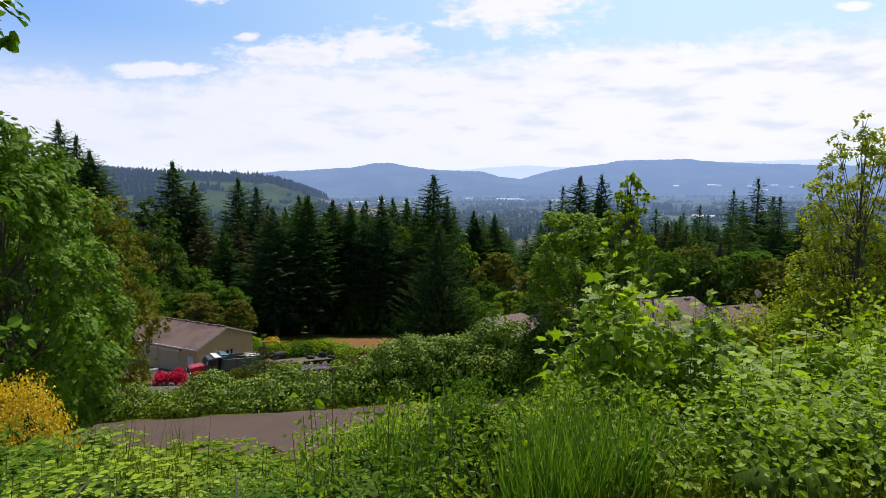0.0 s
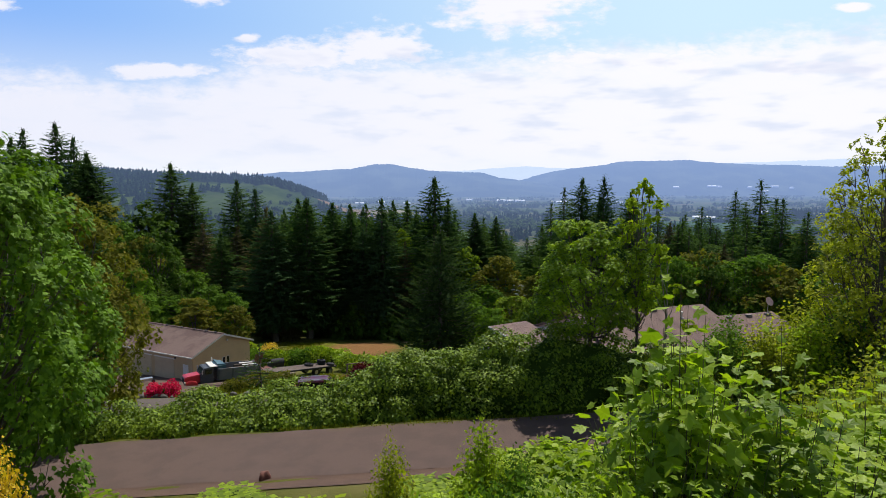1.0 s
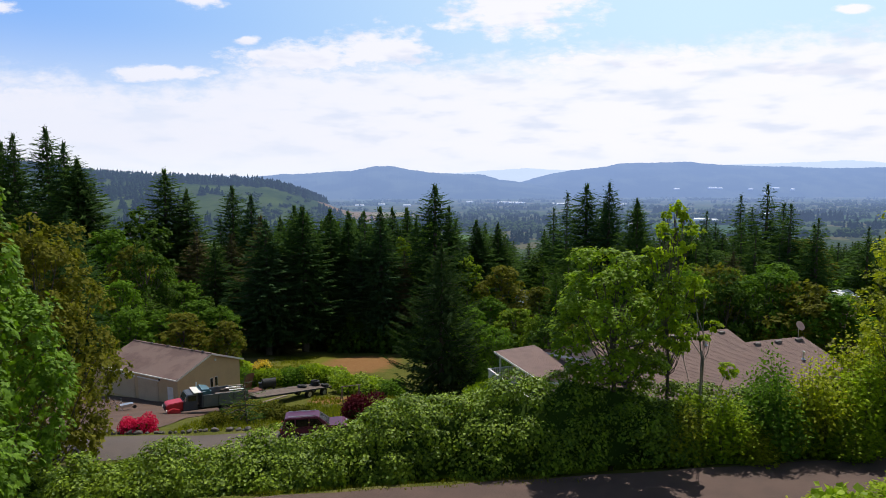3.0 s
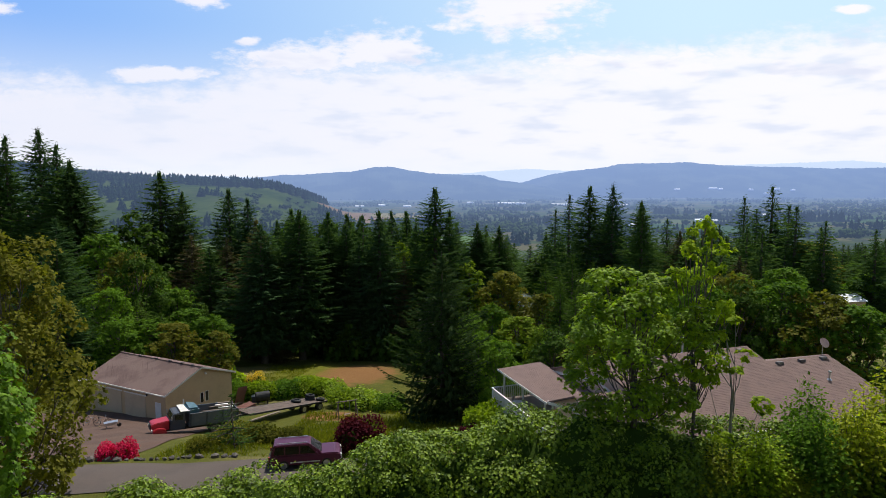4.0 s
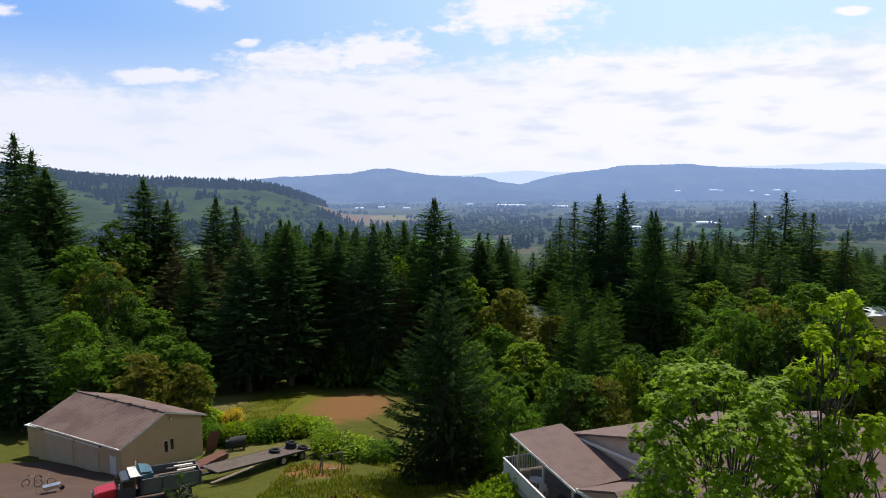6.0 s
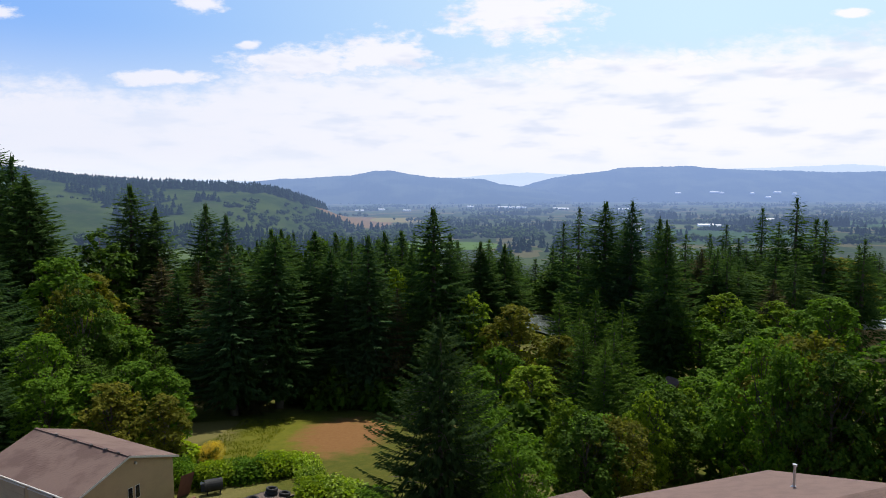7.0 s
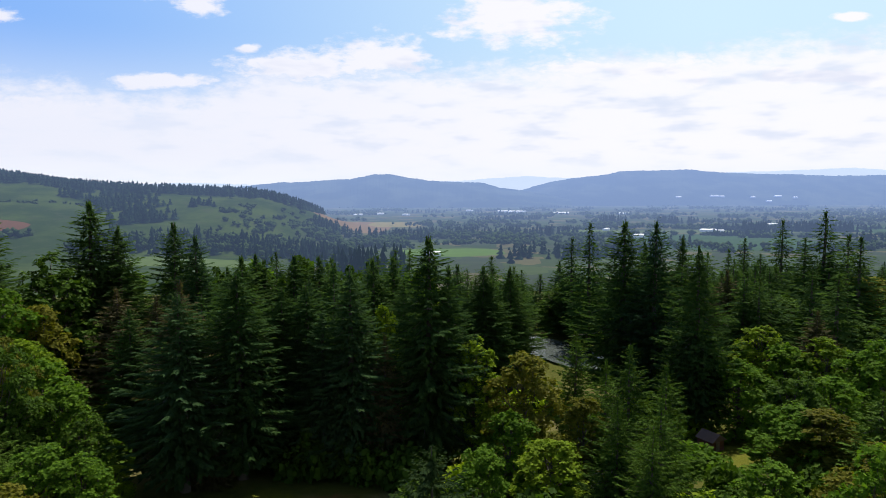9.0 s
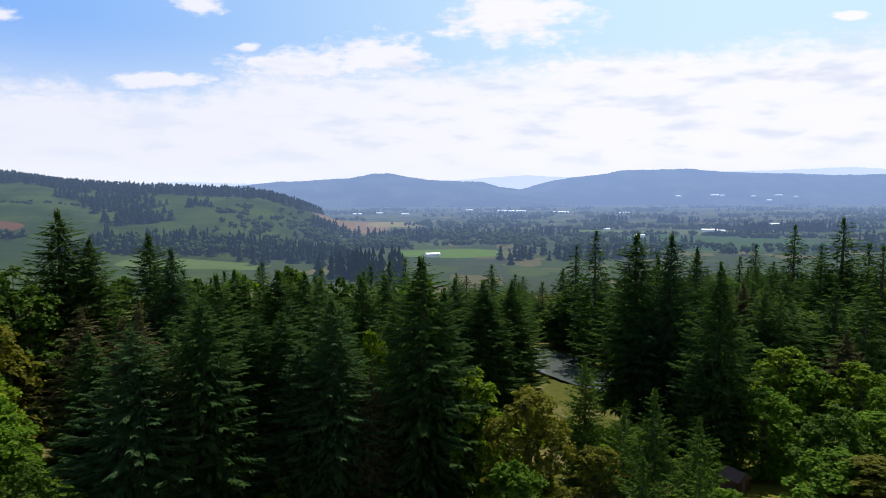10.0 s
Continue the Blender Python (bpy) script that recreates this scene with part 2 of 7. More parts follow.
M_TARP = material("blue_green_tarpaulin", (0.035, 0.095, 0.125), 0.55, (0.06, 0.14, 0.17), 2.0, 12.0, 0.02)
M_RED = material("red_truck_paint", (0.42, 0.022, 0.03), 0.35, (0.34, 0.02, 0.03), 2.0, 20.0)
M_SUV = material("plum_car_paint", (0.095, 0.012, 0.045), 0.28, (0.080, 0.010, 0.038), 1.0, 10.0, metal=0.25)
M_BRICK = material("red_brown_boards", (0.16, 0.060, 0.042), 0.9, (0.11, 0.045, 0.035), 2.0, 20.0)
M_WHITE = material("white_metal_roof", (0.75, 0.75, 0.76), 0.5, (0.66, 0.66, 0.68), 0.05, 2.0)
M_ROCK = material("grey_stone", (0.12, 0.10, 0.09), 0.95, (0.08, 0.07, 0.06), 2.0, 15.0, 0.03)
M_POND = material("pond_water", (0.10, 0.115, 0.105), 0.10, (0.05, 0.06, 0.055), 0.2, 2.0)


def ground_material():
    """Turf, dry grass and bare soil near by."""
    m = bpy.data.materials.new("meadow_turf")
    m.use_nodes = True
    N = Nodes(m.node_tree)
    pos = N.n("ShaderNodeNewGeometry").outputs["Position"]
    grass = N.mix(N.noise(0.9, 5.0, 0.6, pos), rgb((0.038, 0.055, 0.008)), rgb((0.120, 0.112, 0.018)))
    dry = N.mix(N.noise(3.0, 4.0, 0.6, pos), rgb((0.10, 0.095, 0.030)), rgb((0.17, 0.145, 0.050)))
    c = N.mix(N.step(N.noise(0.07, 3.0, 0.5, pos), 0.52, 0.62), grass, dry)
    s = N.n("ShaderNodeSeparateXYZ")
    N.link(pos, s.inputs[0])

    def oval(cx, cy, rx, ry, soft):
        a = N.math("DIVIDE", N.math("SUBTRACT", s.outputs[0], cx), rx)
        b = N.math("DIVIDE", N.math("SUBTRACT", s.outputs[1], cy), ry)
        r = N.math("ADD", N.math("MULTIPLY", a, a), N.math("MULTIPLY", b, b))
        return N.step(N.math("ADD", r, N.math("MULTIPLY", N.noise(0.5, 4.0, 0.6, pos), soft)), 1.35, 0.75)
    bare = N.mix(N.noise(2.0, 4.0, 0.6, pos), rgb((0.150, 0.072, 0.026)), rgb((0.235, 0.125, 0.048)))
    c = N.mix(oval(-13.0, 80.0, 4.0, 3.5, 0.8), c, bare)
    lawn = N.mix(N.noise(1.2, 5.0, 0.65, pos), rgb((0.055, 0.082, 0.006)), rgb((0.170, 0.148, 0.016)))
    c = N.mix(oval(-21.5, 108.0, 8.0, 19.0, 0.6), c, lawn)
    c = N.mix(oval(0.0, 70.0, 8.0, 6.0, 0.6), c, lawn)
    c = N.mix(oval(-14.2, 112.0, 8.6, 14.5, 1.1), c, bare)
    c = N.mix(oval(50.0, 145.0, 11.0, 12.0, 0.6), c, lawn)
    p = N.n("ShaderNodeBsdfPrincipled")
    N.link(c, p.inputs["Base Color"])
    p.inputs["Roughness"].default_value = 0.95
    p.inputs["Specular IOR Level"].default_value = 0.1
    b = N.n("ShaderNodeBump")
    b.inputs["Strength"].default_value, b.inputs["Distance"].default_value = 0.8, 0.15
    N.link(N.noise(5.0, 5.0, 0.7, pos), b.inputs["Height"])
    N.link(b.outputs[0], p.inputs["Normal"])
    o = N.n("ShaderNodeOutputMaterial")
    N.link(p.outputs[0], o.inputs[0])
    return m


def valley_material(name="valley_fields"):
    """The far valley and its open hill: pastures, ploughed land and a patchwork of fields."""
    m = bpy.data.materials.new(name)
    m.use_nodes = True
    N = Nodes(m.node_tree)
    pos = N.n("ShaderNodeNewGeometry").outputs["Position"]
    s = N.n("ShaderNodeSeparateXYZ")
    N.link(pos, s.inputs[0])
    mp = N.n("ShaderNodeMapping")
    mp.inputs["Scale"].default_value = (0.0040, 0.0030, 0.0)
    mp.inputs["Rotation"].default_value = (0, 0, 0.12)
    N.link(pos, mp.inputs[0])
    v = N.n("ShaderNodeTexVoronoi")
    v.feature, v.distance = "F1", "CHEBYCHEV"
    N.link(mp.outputs[0], v.inputs["Vector"])
    sp = N.n("ShaderNodeSeparateColor")
    N.link(v.outputs["Color"], sp.inputs[0])
    field = N.mix(sp.outputs[0], rgb((0.024, 0.042, 0.018)), rgb((0.062, 0.088, 0.026)))
    field = N.mix(N.step(sp.outputs[1], 0.74, 0.78), field, rgb((0.135, 0.110, 0.055)))
    field = N.mix(N.step(sp.outputs[2], 0.78, 0.82), field, rgb((0.040, 0.050, 0.034)))
    rows = N.n("ShaderNodeMapping")
    rows.inputs["Scale"].default_value = (0.004, 0.03, 0.0)
    N.link(pos, rows.inputs[0])
    field = N.mix(0.45, field, N.mix(N.noise(1.0, 5.0, 0.65, rows.outputs[0]), rgb((0.024, 0.036, 0.018)), rgb((0.078, 0.096, 0.042))))
    pasture = N.mix(N.step(N.noise(0.010, 5.0, 0.6, pos), 0.38, 0.62), rgb((0.027, 0.046, 0.010)), rgb((0.052, 0.076, 0.016)))
    pasture = N.mix(N.math("MULTIPLY", N.step(N.noise(0.05, 4.0, 0.7, pos), 0.52, 0.66), 0.5), pasture, rgb((0.050, 0.060, 0.026)))

    def oval(cx, cy, rx, ry, soft=0.5):
        a = N.math("DIVIDE", N.math("SUBTRACT", s.outputs[0], cx), rx)
        b = N.math("DIVIDE", N.math("SUBTRACT", s.outputs[1], cy), ry)
        r = N.math("ADD", N.math("POWER", N.math("ABSOLUTE", a), 3.0), N.math("POWER", N.math("ABSOLUTE", b), 3.0))
        return N.step(N.math("ADD", r, N.math("MULTIPLY", N.noise(0.012, 4.0, 0.6, pos), soft)), 1.35, 1.15)
    c = N.mix(N.math("MULTIPLY", N.step(s.outputs[0], -150.0, -270.0), N.step(s.outputs[1], 1560.0, 1440.0)), field, pasture)
    for where, tone in ((oval(-640, 925, 60, 26), (0.120, 0.062, 0.034)), (oval(-235, 1640, 105, 260), (0.165, 0.110, 0.058)), (oval(-130, 1800, 75, 130), (0.190, 0.160, 0.060)),
                        (oval(8, 975, 82, 62), (0.085, 0.140, 0.026)), (oval(500, 1180, 170, 190), (0.042, 0.078, 0.030)), (oval(1060, 1480, 160, 190), (0.044, 0.078, 0.030)),
                        (oval(-285, 775, 85, 34), (0.085, 0.120, 0.032)), (oval(560, 1460, 260, 60), (0.085, 0.110, 0.045)), (oval(330, 1480, 70, 40), (0.090, 0.125, 0.036))):
        c = N.mix(where, c, N.mix(N.noise(0.03, 4.0, 0.6, pos), rgb([q * 0.8 for q in tone]), rgb([q * 1.2 for q in tone])))
    p = N.n("ShaderNodeBsdfPrincipled")
    N.link(c, p.inputs["Base Color"])
    p.inputs["Roughness"].default_value = 1.0
    p.inputs["Specular IOR Level"].default_value = 0.0
    o = N.n("ShaderNodeOutputMaterial")
    N.link(p.outputs[0], o.inputs[0])
    # haze is painted over the fields, stronger with distance
    return paint_haze(m)


M_TURF, M_VALLEY = ground_material(), valley_material()

# ---------------------------------------------------------------- building helpers
UP = np.array([0.0, 0.0, 1.0])


def rng(seed):
    return np.random.RandomState(seed)


def unit(a):
    return a / np.maximum(np.linalg.norm(a, axis=-1, keepdims=True), 1e-9)


def mesh_from(name, verts, faces, mat, smooth=False):
    me = bpy.data.meshes.new(name)
    me.from_pydata(np.asarray(verts).tolist(), [], faces if isinstance(faces, list) else faces.tolist())
    me.materials.append(mat)
    if smooth:
        me.polygons.foreach_set("use_smooth", [True] * len(me.polygons))
    me.update()
    return me


def part(name, data, mat, parent, label=""):
    """One mesh object under a thing or a part; data is a bmesh or a mesh."""
    if isinstance(data, bmesh.types.BMesh):
        me = bpy.data.meshes.new(name)
        data.to_mesh(me)
        data.free()
        me.materials.append(mat)
        data = me
    ob = new(name, data)
    ob.parent = parent
    if label:
        ob["label"] = label
    return ob


def thing(name, label, category, m=None, group="", kind=""):
    ob = new(name)
    if m is not None:
        ob.matrix_basis = m
    return tagged(ob, label, category, group, kind)


def box(x0, y0, z0, x1, y1, z1, bevel=0.0, bm=None):
    bm = bm or bmesh.new()
    r = bmesh.ops.create_cube(bm, size=1.0, matrix=Matrix.Translation(((x0 + x1) / 2, (y0 + y1) / 2, (z0 + z1) / 2)) @ Matrix.Diagonal((abs(x1 - x0), abs(y1 - y0), abs(z1 - z0), 1)))
    if bevel:
        edges = list({e for v in r["verts"] for e in v.link_edges})
        bmesh.ops.bevel(bm, geom=edges, offset=bevel, segments=2, affect="EDGES")
    return bm


def cyl(x, y, z, r, h, axis="z", seg=16, r2=None, bm=None):
    bm = bm or bmesh.new()
    turn = {"z": Matrix(), "x": Matrix.Rotation(radians(90), 4, "Y"), "y": Matrix.Rotation(radians(90), 4, "X")}[axis]
    bmesh.ops.create_cone(bm, cap_ends=True, segments=seg, radius1=r, radius2=r if r2 is None else r2, depth=h, matrix=Matrix.Translation((x, y, z)) @ turn)
    return bm


def prism(points, y0, y1, bm=None):
    """A profile in x and z, drawn out along y."""
    bm = bm or bmesh.new()
    a = [bm.verts.new((x, y0, z)) for x, z in points]
    b = [bm.verts.new((x, y1, z)) for x, z in points]
    k = len(points)
    bm.faces.new(a)
    bm.faces.new(b[::-1])
    for i in range(k):
        bm.faces.new((a[i], b[i], b[(i + 1) % k], a[(i + 1) % k]))
    bmesh.ops.recalc_face_normals(bm, faces=bm.faces)
    return bm


def slab(corners, thick, bm=None):
    """A flat plate under four corners."""
    bm = bm or bmesh.new()
    top = [bm.verts.new(c) for c in corners]
    low = [bm.verts.new((c[0], c[1], c[2] - thick)) for c in corners]
    bm.faces.new(top)
    bm.faces.new(low[::-1])
    for i in range(len(top)):
        j = (i + 1) % len(top)
        bm.faces.new((top[i], low[i], low[j], top[j]))
    bmesh.ops.recalc_face_normals(bm, faces=bm.faces)
    return bm


# leaf outlines: (along, across, out of the plane), and their faces
DIAMOND = (np.array([(0, 0, 0), (0.45, 0.5, 0.06), (1, 0, -0.05), (0.45, -0.5, 0.06)]), [(0, 1, 2, 3)])
OVAL = (np.array([(0, 0, 0), (0.3, 0.45, 0.08), (0.7, 0.38, 0.05), (1, 0, -0.12), (0.7, -0.38, 0.05), (0.3, -0.45, 0.08)]), [(0, 1, 2, 3), (0, 3, 4, 5)])
LOBED = (np.array([(0, 0, 0), (0.10, 0.42, 0.02), (0.32, 0.30, 0.02), (0.52, 0.58, -0.03), (0.60, 0.24, 0.02), (1.0, 0, -0.08), (0.60, -0.24, 0.02),
                   (0.52, -0.58, -0.03), (0.32, -0.30, 0.02), (0.10, -0.42, 0.01), (0.3, 0, 0.035)]),
         [(0, 1, 2, 10), (10, 2, 3, 4), (10, 4, 5, 6), (10, 6, 7, 8), (0, 10, 8, 9)])
BLADE = (np.array([(0, 0.5, 0), (0, -0.5, 0), (0.55, -0.35, 0.04), (0.55, 0.35, 0.04), (1, 0, 0.22)]), [(0, 1, 2, 3), (3, 2, 4)])


def scatter(P, D, N, L, Wd, shape):
    """Leaves at P along D with face direction about N, lengths L and widths Wd."""
    tmpl, faces = shape
    D = unit(D)
    S = unit(np.cross(N, D))
    O = np.cross(D, S)
    n, k = len(P), len(tmpl)
    V = (P[:, None] + tmpl[None, :, 0, None] * (L[:, None, None] * D[:, None]) + tmpl[None, :, 1, None] * (Wd[:, None, None] * S[:, None])
         + tmpl[None, :, 2, None] * (L[:, None, None] * O[:, None])).reshape(-1, 3)
    base = np.arange(n) * k
    F = []
    for f in faces:
        F += (base[:, None] + np.array(f)[None]).tolist()
    return V, F


def joined(pieces):
    V, F, n = [], [], 0
    for v, f in pieces:
        V.append(v)
        F += [[i + n for i in g] for g in f] if n else f
        n += len(v)
    return np.vstack(V), F


def tube(points, radii, seg=6):
    """A tapered limb through the points."""
    points = np.asarray(points, float)
    V, F = [], []
    for i, (p, r) in enumerate(zip(points, radii)):
        d = points[min(i + 1, len(points) - 1)] - points[max(i - 1, 0)]
        d = d / (np.linalg.norm(d) + 1e-9)
        a = np.cross(d, (0.3, 0.9, 0.1))
        a /= np.linalg.norm(a) + 1e-9
        b = np.cross(d, a)
        for k in range(seg):
            w = 2 * math.pi * k / seg
            V.append(p + r * (math.cos(w) * a + math.sin(w) * b))
    for i in range(len(points) - 1):
        for k in range(seg):
            F.append([i * seg + k, i * seg + (k + 1) % seg, (i + 1) * seg + (k + 1) % seg, (i + 1) * seg + k])
    return np.array(V), F


# ---------------------------------------------------------------- the lie of the land
PROFILE_Y = [-60, -20, 0, 4.5, 6.5, 16, 24, 29.3, 35.6, 38, 44, 48, 54, 62, 70, 78, 90, 110, 130, 150, 180, 212, 262, 350, 500, 700, 1000, 1600, 2600, 6000]
PROFILE_Z = [16, 4.5, -1.9, -2.75, -3.45, -8.5, -11.7, -12.8, -12.8, -14.0, -16.6, -17.3, -17.7, -19.8, -22.2, -24.2, -26.3, -28.9, -32.3, -36.5, -40.0, -42.4, -43.2, -57, -72, -80, -85, -88, -90, -92]


def smooth01(x, a, b):
    t = np.clip((x - a) / (b - a), 0, 1)
    return t * t * (3 - 2 * t)


def wave(x, y, s, seed=0.0):
    return (np.sin(x / s * 1.7 + seed) * np.cos(y / s * 1.3 + seed * 2.1) + 0.5 * np.sin((x + y) / s * 3.1 + seed * 1.7) + 0.35 * np.cos((x - 1.4 * y) / s * 4.7 + seed)) / 1.85


def land(x, y):
    """Height of the ground."""
    x, y = np.asarray(x, float), np.asarray(y, float)
    yy = y - 0.05 * x * np.exp(-((y - 32) / 40) ** 2)
    z = np.interp(yy, PROFILE_Y, PROFILE_Z)
    z = z + 0.045 * np.clip(x, -30, 30) * np.exp(-((y - 32) / 14) ** 2)
    rough = smooth01(np.abs(yy - 32.4), 4.0, 9.0)
    z = z + rough * 0.22 * wave(x, y, 6.0) * (y > -5) + smooth01(y, 120, 300) * 1.5 * wave(x, y, 60.0, 1.0)
    z = z + 14.0 * smooth01(-x, 60, 190) * smooth01(y, 90, 180) * (1 - smooth01(y, 260, 600))
    # the open hill on the left, a kilometre and more away
    hx, hy = x + 620, y - 1320
    rise = 0.10 * np.maximum(-hx, 0) * smooth01(y, 700, 1250) * (1 - smooth01(y, 1500, 2400))
    hill = (93 - 14 * smooth01(x, -560, -330)) * (1 - smooth01(x, -360, -150)) * np.exp(-(hy / 360) ** 2)
    hill = hill + 22 * np.exp(-((x + 700) / 160) ** 2 - ((y - 950) / 160) ** 2)
    return z + rise + hill * (1 + 0.05 * wave(x, y, 130.0, 2.0))


def land1(x, y):
    return float(land(x, y))

# ---------------------------------------------------------------- ground
def ground_sheet():
    front = np.radians(np.concatenate([np.linspace(-56, 56, 281), np.linspace(60, 300, 49)]))
    radii = np.concatenate([[0.6], 1.2 * 1.034 ** np.arange(0, 250)])
    cx, cy = 0.0, -6.0
    A, R = np.meshgrid(front, radii)
    X, Y = cx + R * np.sin(A), cy + R * np.cos(A)
    Z = land(X, Y)
    back = np.abs(A - math.pi) < radians(120)
    Z = np.where(back & (R > 150), np.minimum(Z, 25 + 0 * Z), Z)
    V = np.stack([X, Y, Z], -1).reshape(-1, 3)
    n, k = len(front), len(radii)
    i, j = np.meshgrid(np.arange(k - 1), np.arange(n), indexing="ij")
    jn = (j + 1) % n
    F = np.stack([i * n + j, i * n + jn, (i + 1) * n + jn, (i + 1) * n + j], -1).reshape(-1, 4)
    me = mesh_from("ground", V, F.tolist() + [list(range(n))[::-1]], M_TURF, True)
    me.materials.append(M_VALLEY)
    ring = radii[:-1, None] * np.ones(n)
    far = np.concatenate([(ring > 560).astype(int).reshape(-1), [0]]).astype(np.int32)
    me.polygons.foreach_set("material_index", far)
    me.update()
    return tagged(new("ground", me), "grassy hillside falling to a valley of fields", "ground", kind="structure")


ground = ground_sheet()


def ribbon(name, mat, label, centre, half, lift, category):
    """A paved strip laid on the land along a line of (x, y)."""
    c = np.asarray(centre, float)
    d = np.gradient(c, axis=0)
    nrm = unit(np.stack([-d[:, 1], d[:, 0]], -1))
    cols = np.linspace(-1, 1, 9)
    V, F = [], []
    for p, q in zip(c, nrm):
        for s in cols:
            w = half * s * (1 + 0.02 * math.sin(p[0] * 1.3 + s * 5))
            V.append((p[0] + q[0] * w, p[1] + q[1] * w, land1(p[0] + q[0] * w, p[1] + q[1] * w) + lift * (1.0 - 0.25 * s * s)))
    k = len(cols)
    for i in range(len(c) - 1):
        for j in range(k - 1):
            F.append([i * k + j, (i + 1) * k + j, (i + 1) * k + j + 1, i * k + j + 1])
    me = mesh_from(name, V, F, mat, True)
    ob = tagged(new(name, me), label, category, kind="structure")
    return ob


xs = np.linspace(-70, 70, 141)
road = ribbon("road", M_ASPHALT, "narrow worn asphalt road along the hillside", np.stack([xs, 32.4 + 0.05 * xs], -1), 2.75, 0.07, "road")
shoulder = ribbon("road_shoulder", M_DIRT, "bare brown earth along the upper edge of the road", np.stack([xs, 28.95 + 0.05 * xs], -1), 0.85, 0.05, "road shoulder")
drive_line = np.stack([np.linspace(-50, -2, 60), 51.2 + 0.02 * np.linspace(-50, -2, 60) + 1.2 * smooth01(np.linspace(-50, -2, 60), -16, -4)], -1)
driveway = ribbon("driveway", M_DRIVE, "pale concrete driveway below the hedge", drive_line, 2.3, 0.07, "driveway")


# ---------------------------------------------------------------- trees
def fir_meshes(seed, h, r, whorl, per, needles, mat, bare=0.12, droop=0.35, size=0.75, density=1.0, limb_share=0.35):
    """Trunk and crown of a conifer: whorls of drooping boughs hung with sprays."""
    R = rng(seed)
    stem = tube([(0, 0, -1.0), (0, 0, h * 0.4), (0.05, 0, h * 0.75), (0, 0, h * 0.985)], [h * 0.0155, h * 0.012, h * 0.006, 0.02], 7)
    P, D, N, L, Wd = [], [], [], [], []
    limbs = []
    z = h * bare
    while z < h * 0.985:
        f = (z - h * bare) / (h * (1 - bare))
        reach = r * min(1.0, 1.5 * (1 - f) ** 0.86) * (0.80 + 0.20 * min(1, f * 5)) + 0.22
        k = max(3, int(per * (0.6 + 0.4 * (1 - f))))
        a0 = R.rand() * 6.28
        for i in range(k):
            a = a0 + 6.283 * i / k + R.normal(0, 0.22)
            ln = reach * (0.55 + 0.6 * R.rand()) * (1.12 if R.rand() < 0.14 else 1.0)
            if R.rand() < 0.06:
                continue
            out = np.array([math.cos(a), math.sin(a), 0.0])
            side = np.array([-out[1], out[0], 0.0])
            dr = droop * (0.6 + 0.8 * R.rand()) * (1 - 0.55 * f)
            m = max(2, int(ln / (size * 0.42) * needles))
            s = (np.arange(m) + R.rand(m) * 0.8) / m
            s = 0.10 + 0.9 * s
            base = np.array([0, 0, z + R.normal(0, whorl * 0.3)])
            pts = base + out * (s * ln)[:, None] + UP * ((0.20 * s - dr * s ** 1.5 + 0.22 * s ** 3) * ln)[:, None]
            for sg in (-1, 1):
                fan = (0.85 - 0.5 * s)[:, None]
                dd = out * (0.75 + 0.25 * s)[:, None] + side * sg * fan + UP * (-0.28 + 0.22 * R.rand(m))[:, None]
                P.append(pts)
                D.append(dd)
                N.append(UP * 0.9 + out * 0.35 + 0.42 * R.normal(0, 1, (m, 3)))
                ll = size * (0.65 + 0.7 * R.rand(m)) * (1.0 - 0.35 * f) * np.clip(ln / 1.5, 0.35, 1)
                L.append(ll)
                Wd.append(ll * (0.26 + 0.14 * R.rand(m)))
            if R.rand() < limb_share and f < 0.8:
                limbs.append(tube([base, base + out * ln * 0.5 + UP * (-dr * 0.15) * ln, base + out * ln * 0.9 - UP * dr * 0.7 * ln], [0.05 * (1 - f) + 0.02, 0.035 * (1 - f) + 0.012, 0.008], 3))
        z += whorl * (0.75 + 0.5 * R.rand()) * (1 - 0.35 * f)
    # the dark inside of the crown
    q = int(75 * h * density)
    f = R.rand(q) ** 1.25
    zz = h * (bare + (1 - bare) * f * 0.95)
    rr = r * np.minimum(1.0, 1.5 * (1 - f) ** 0.86) * (0.15 + 0.55 * R.rand(q))
    aa = R.rand(q) * 6.283
    o3 = np.stack([np.cos(aa), np.sin(aa), 0 * aa], -1)
    P.append(o3 * rr[:, None] + UP * zz[:, None])
    D.append(o3 * 0.7 - UP + R.normal(0, 0.3, (q, 3)))
    N.append(o3 + UP * 0.4 + R.normal(0, 0.4, (q, 3)))
    ll = r * 0.20 * (0.5 + 0.7 * R.rand(q)) * (1.1 - 0.6 * f)
    L.append(ll)
    Wd.append(ll * 0.42)
    # the leader
    P.append(np.array([[0, 0, h * 0.93]] * 5) + R.normal(0, 0.03, (5, 3)))
    D.append(UP + R.normal(0, 0.16, (5, 3)))
    N.append(R.normal(0, 1, (5, 3)))
    L.append(np.full(5, h * 0.05))
    Wd.append(np.full(5, 0.34))
    cat = np.concatenate
    V, F = scatter(cat(P), cat(D), cat(N), cat(L), cat(Wd), DIAMOND)
    crown = mesh_from("crown", V, F, mat)
    V, F = joined([stem] + limbs)
    return mesh_from("trunk", V, F, M_BARK, True), crown


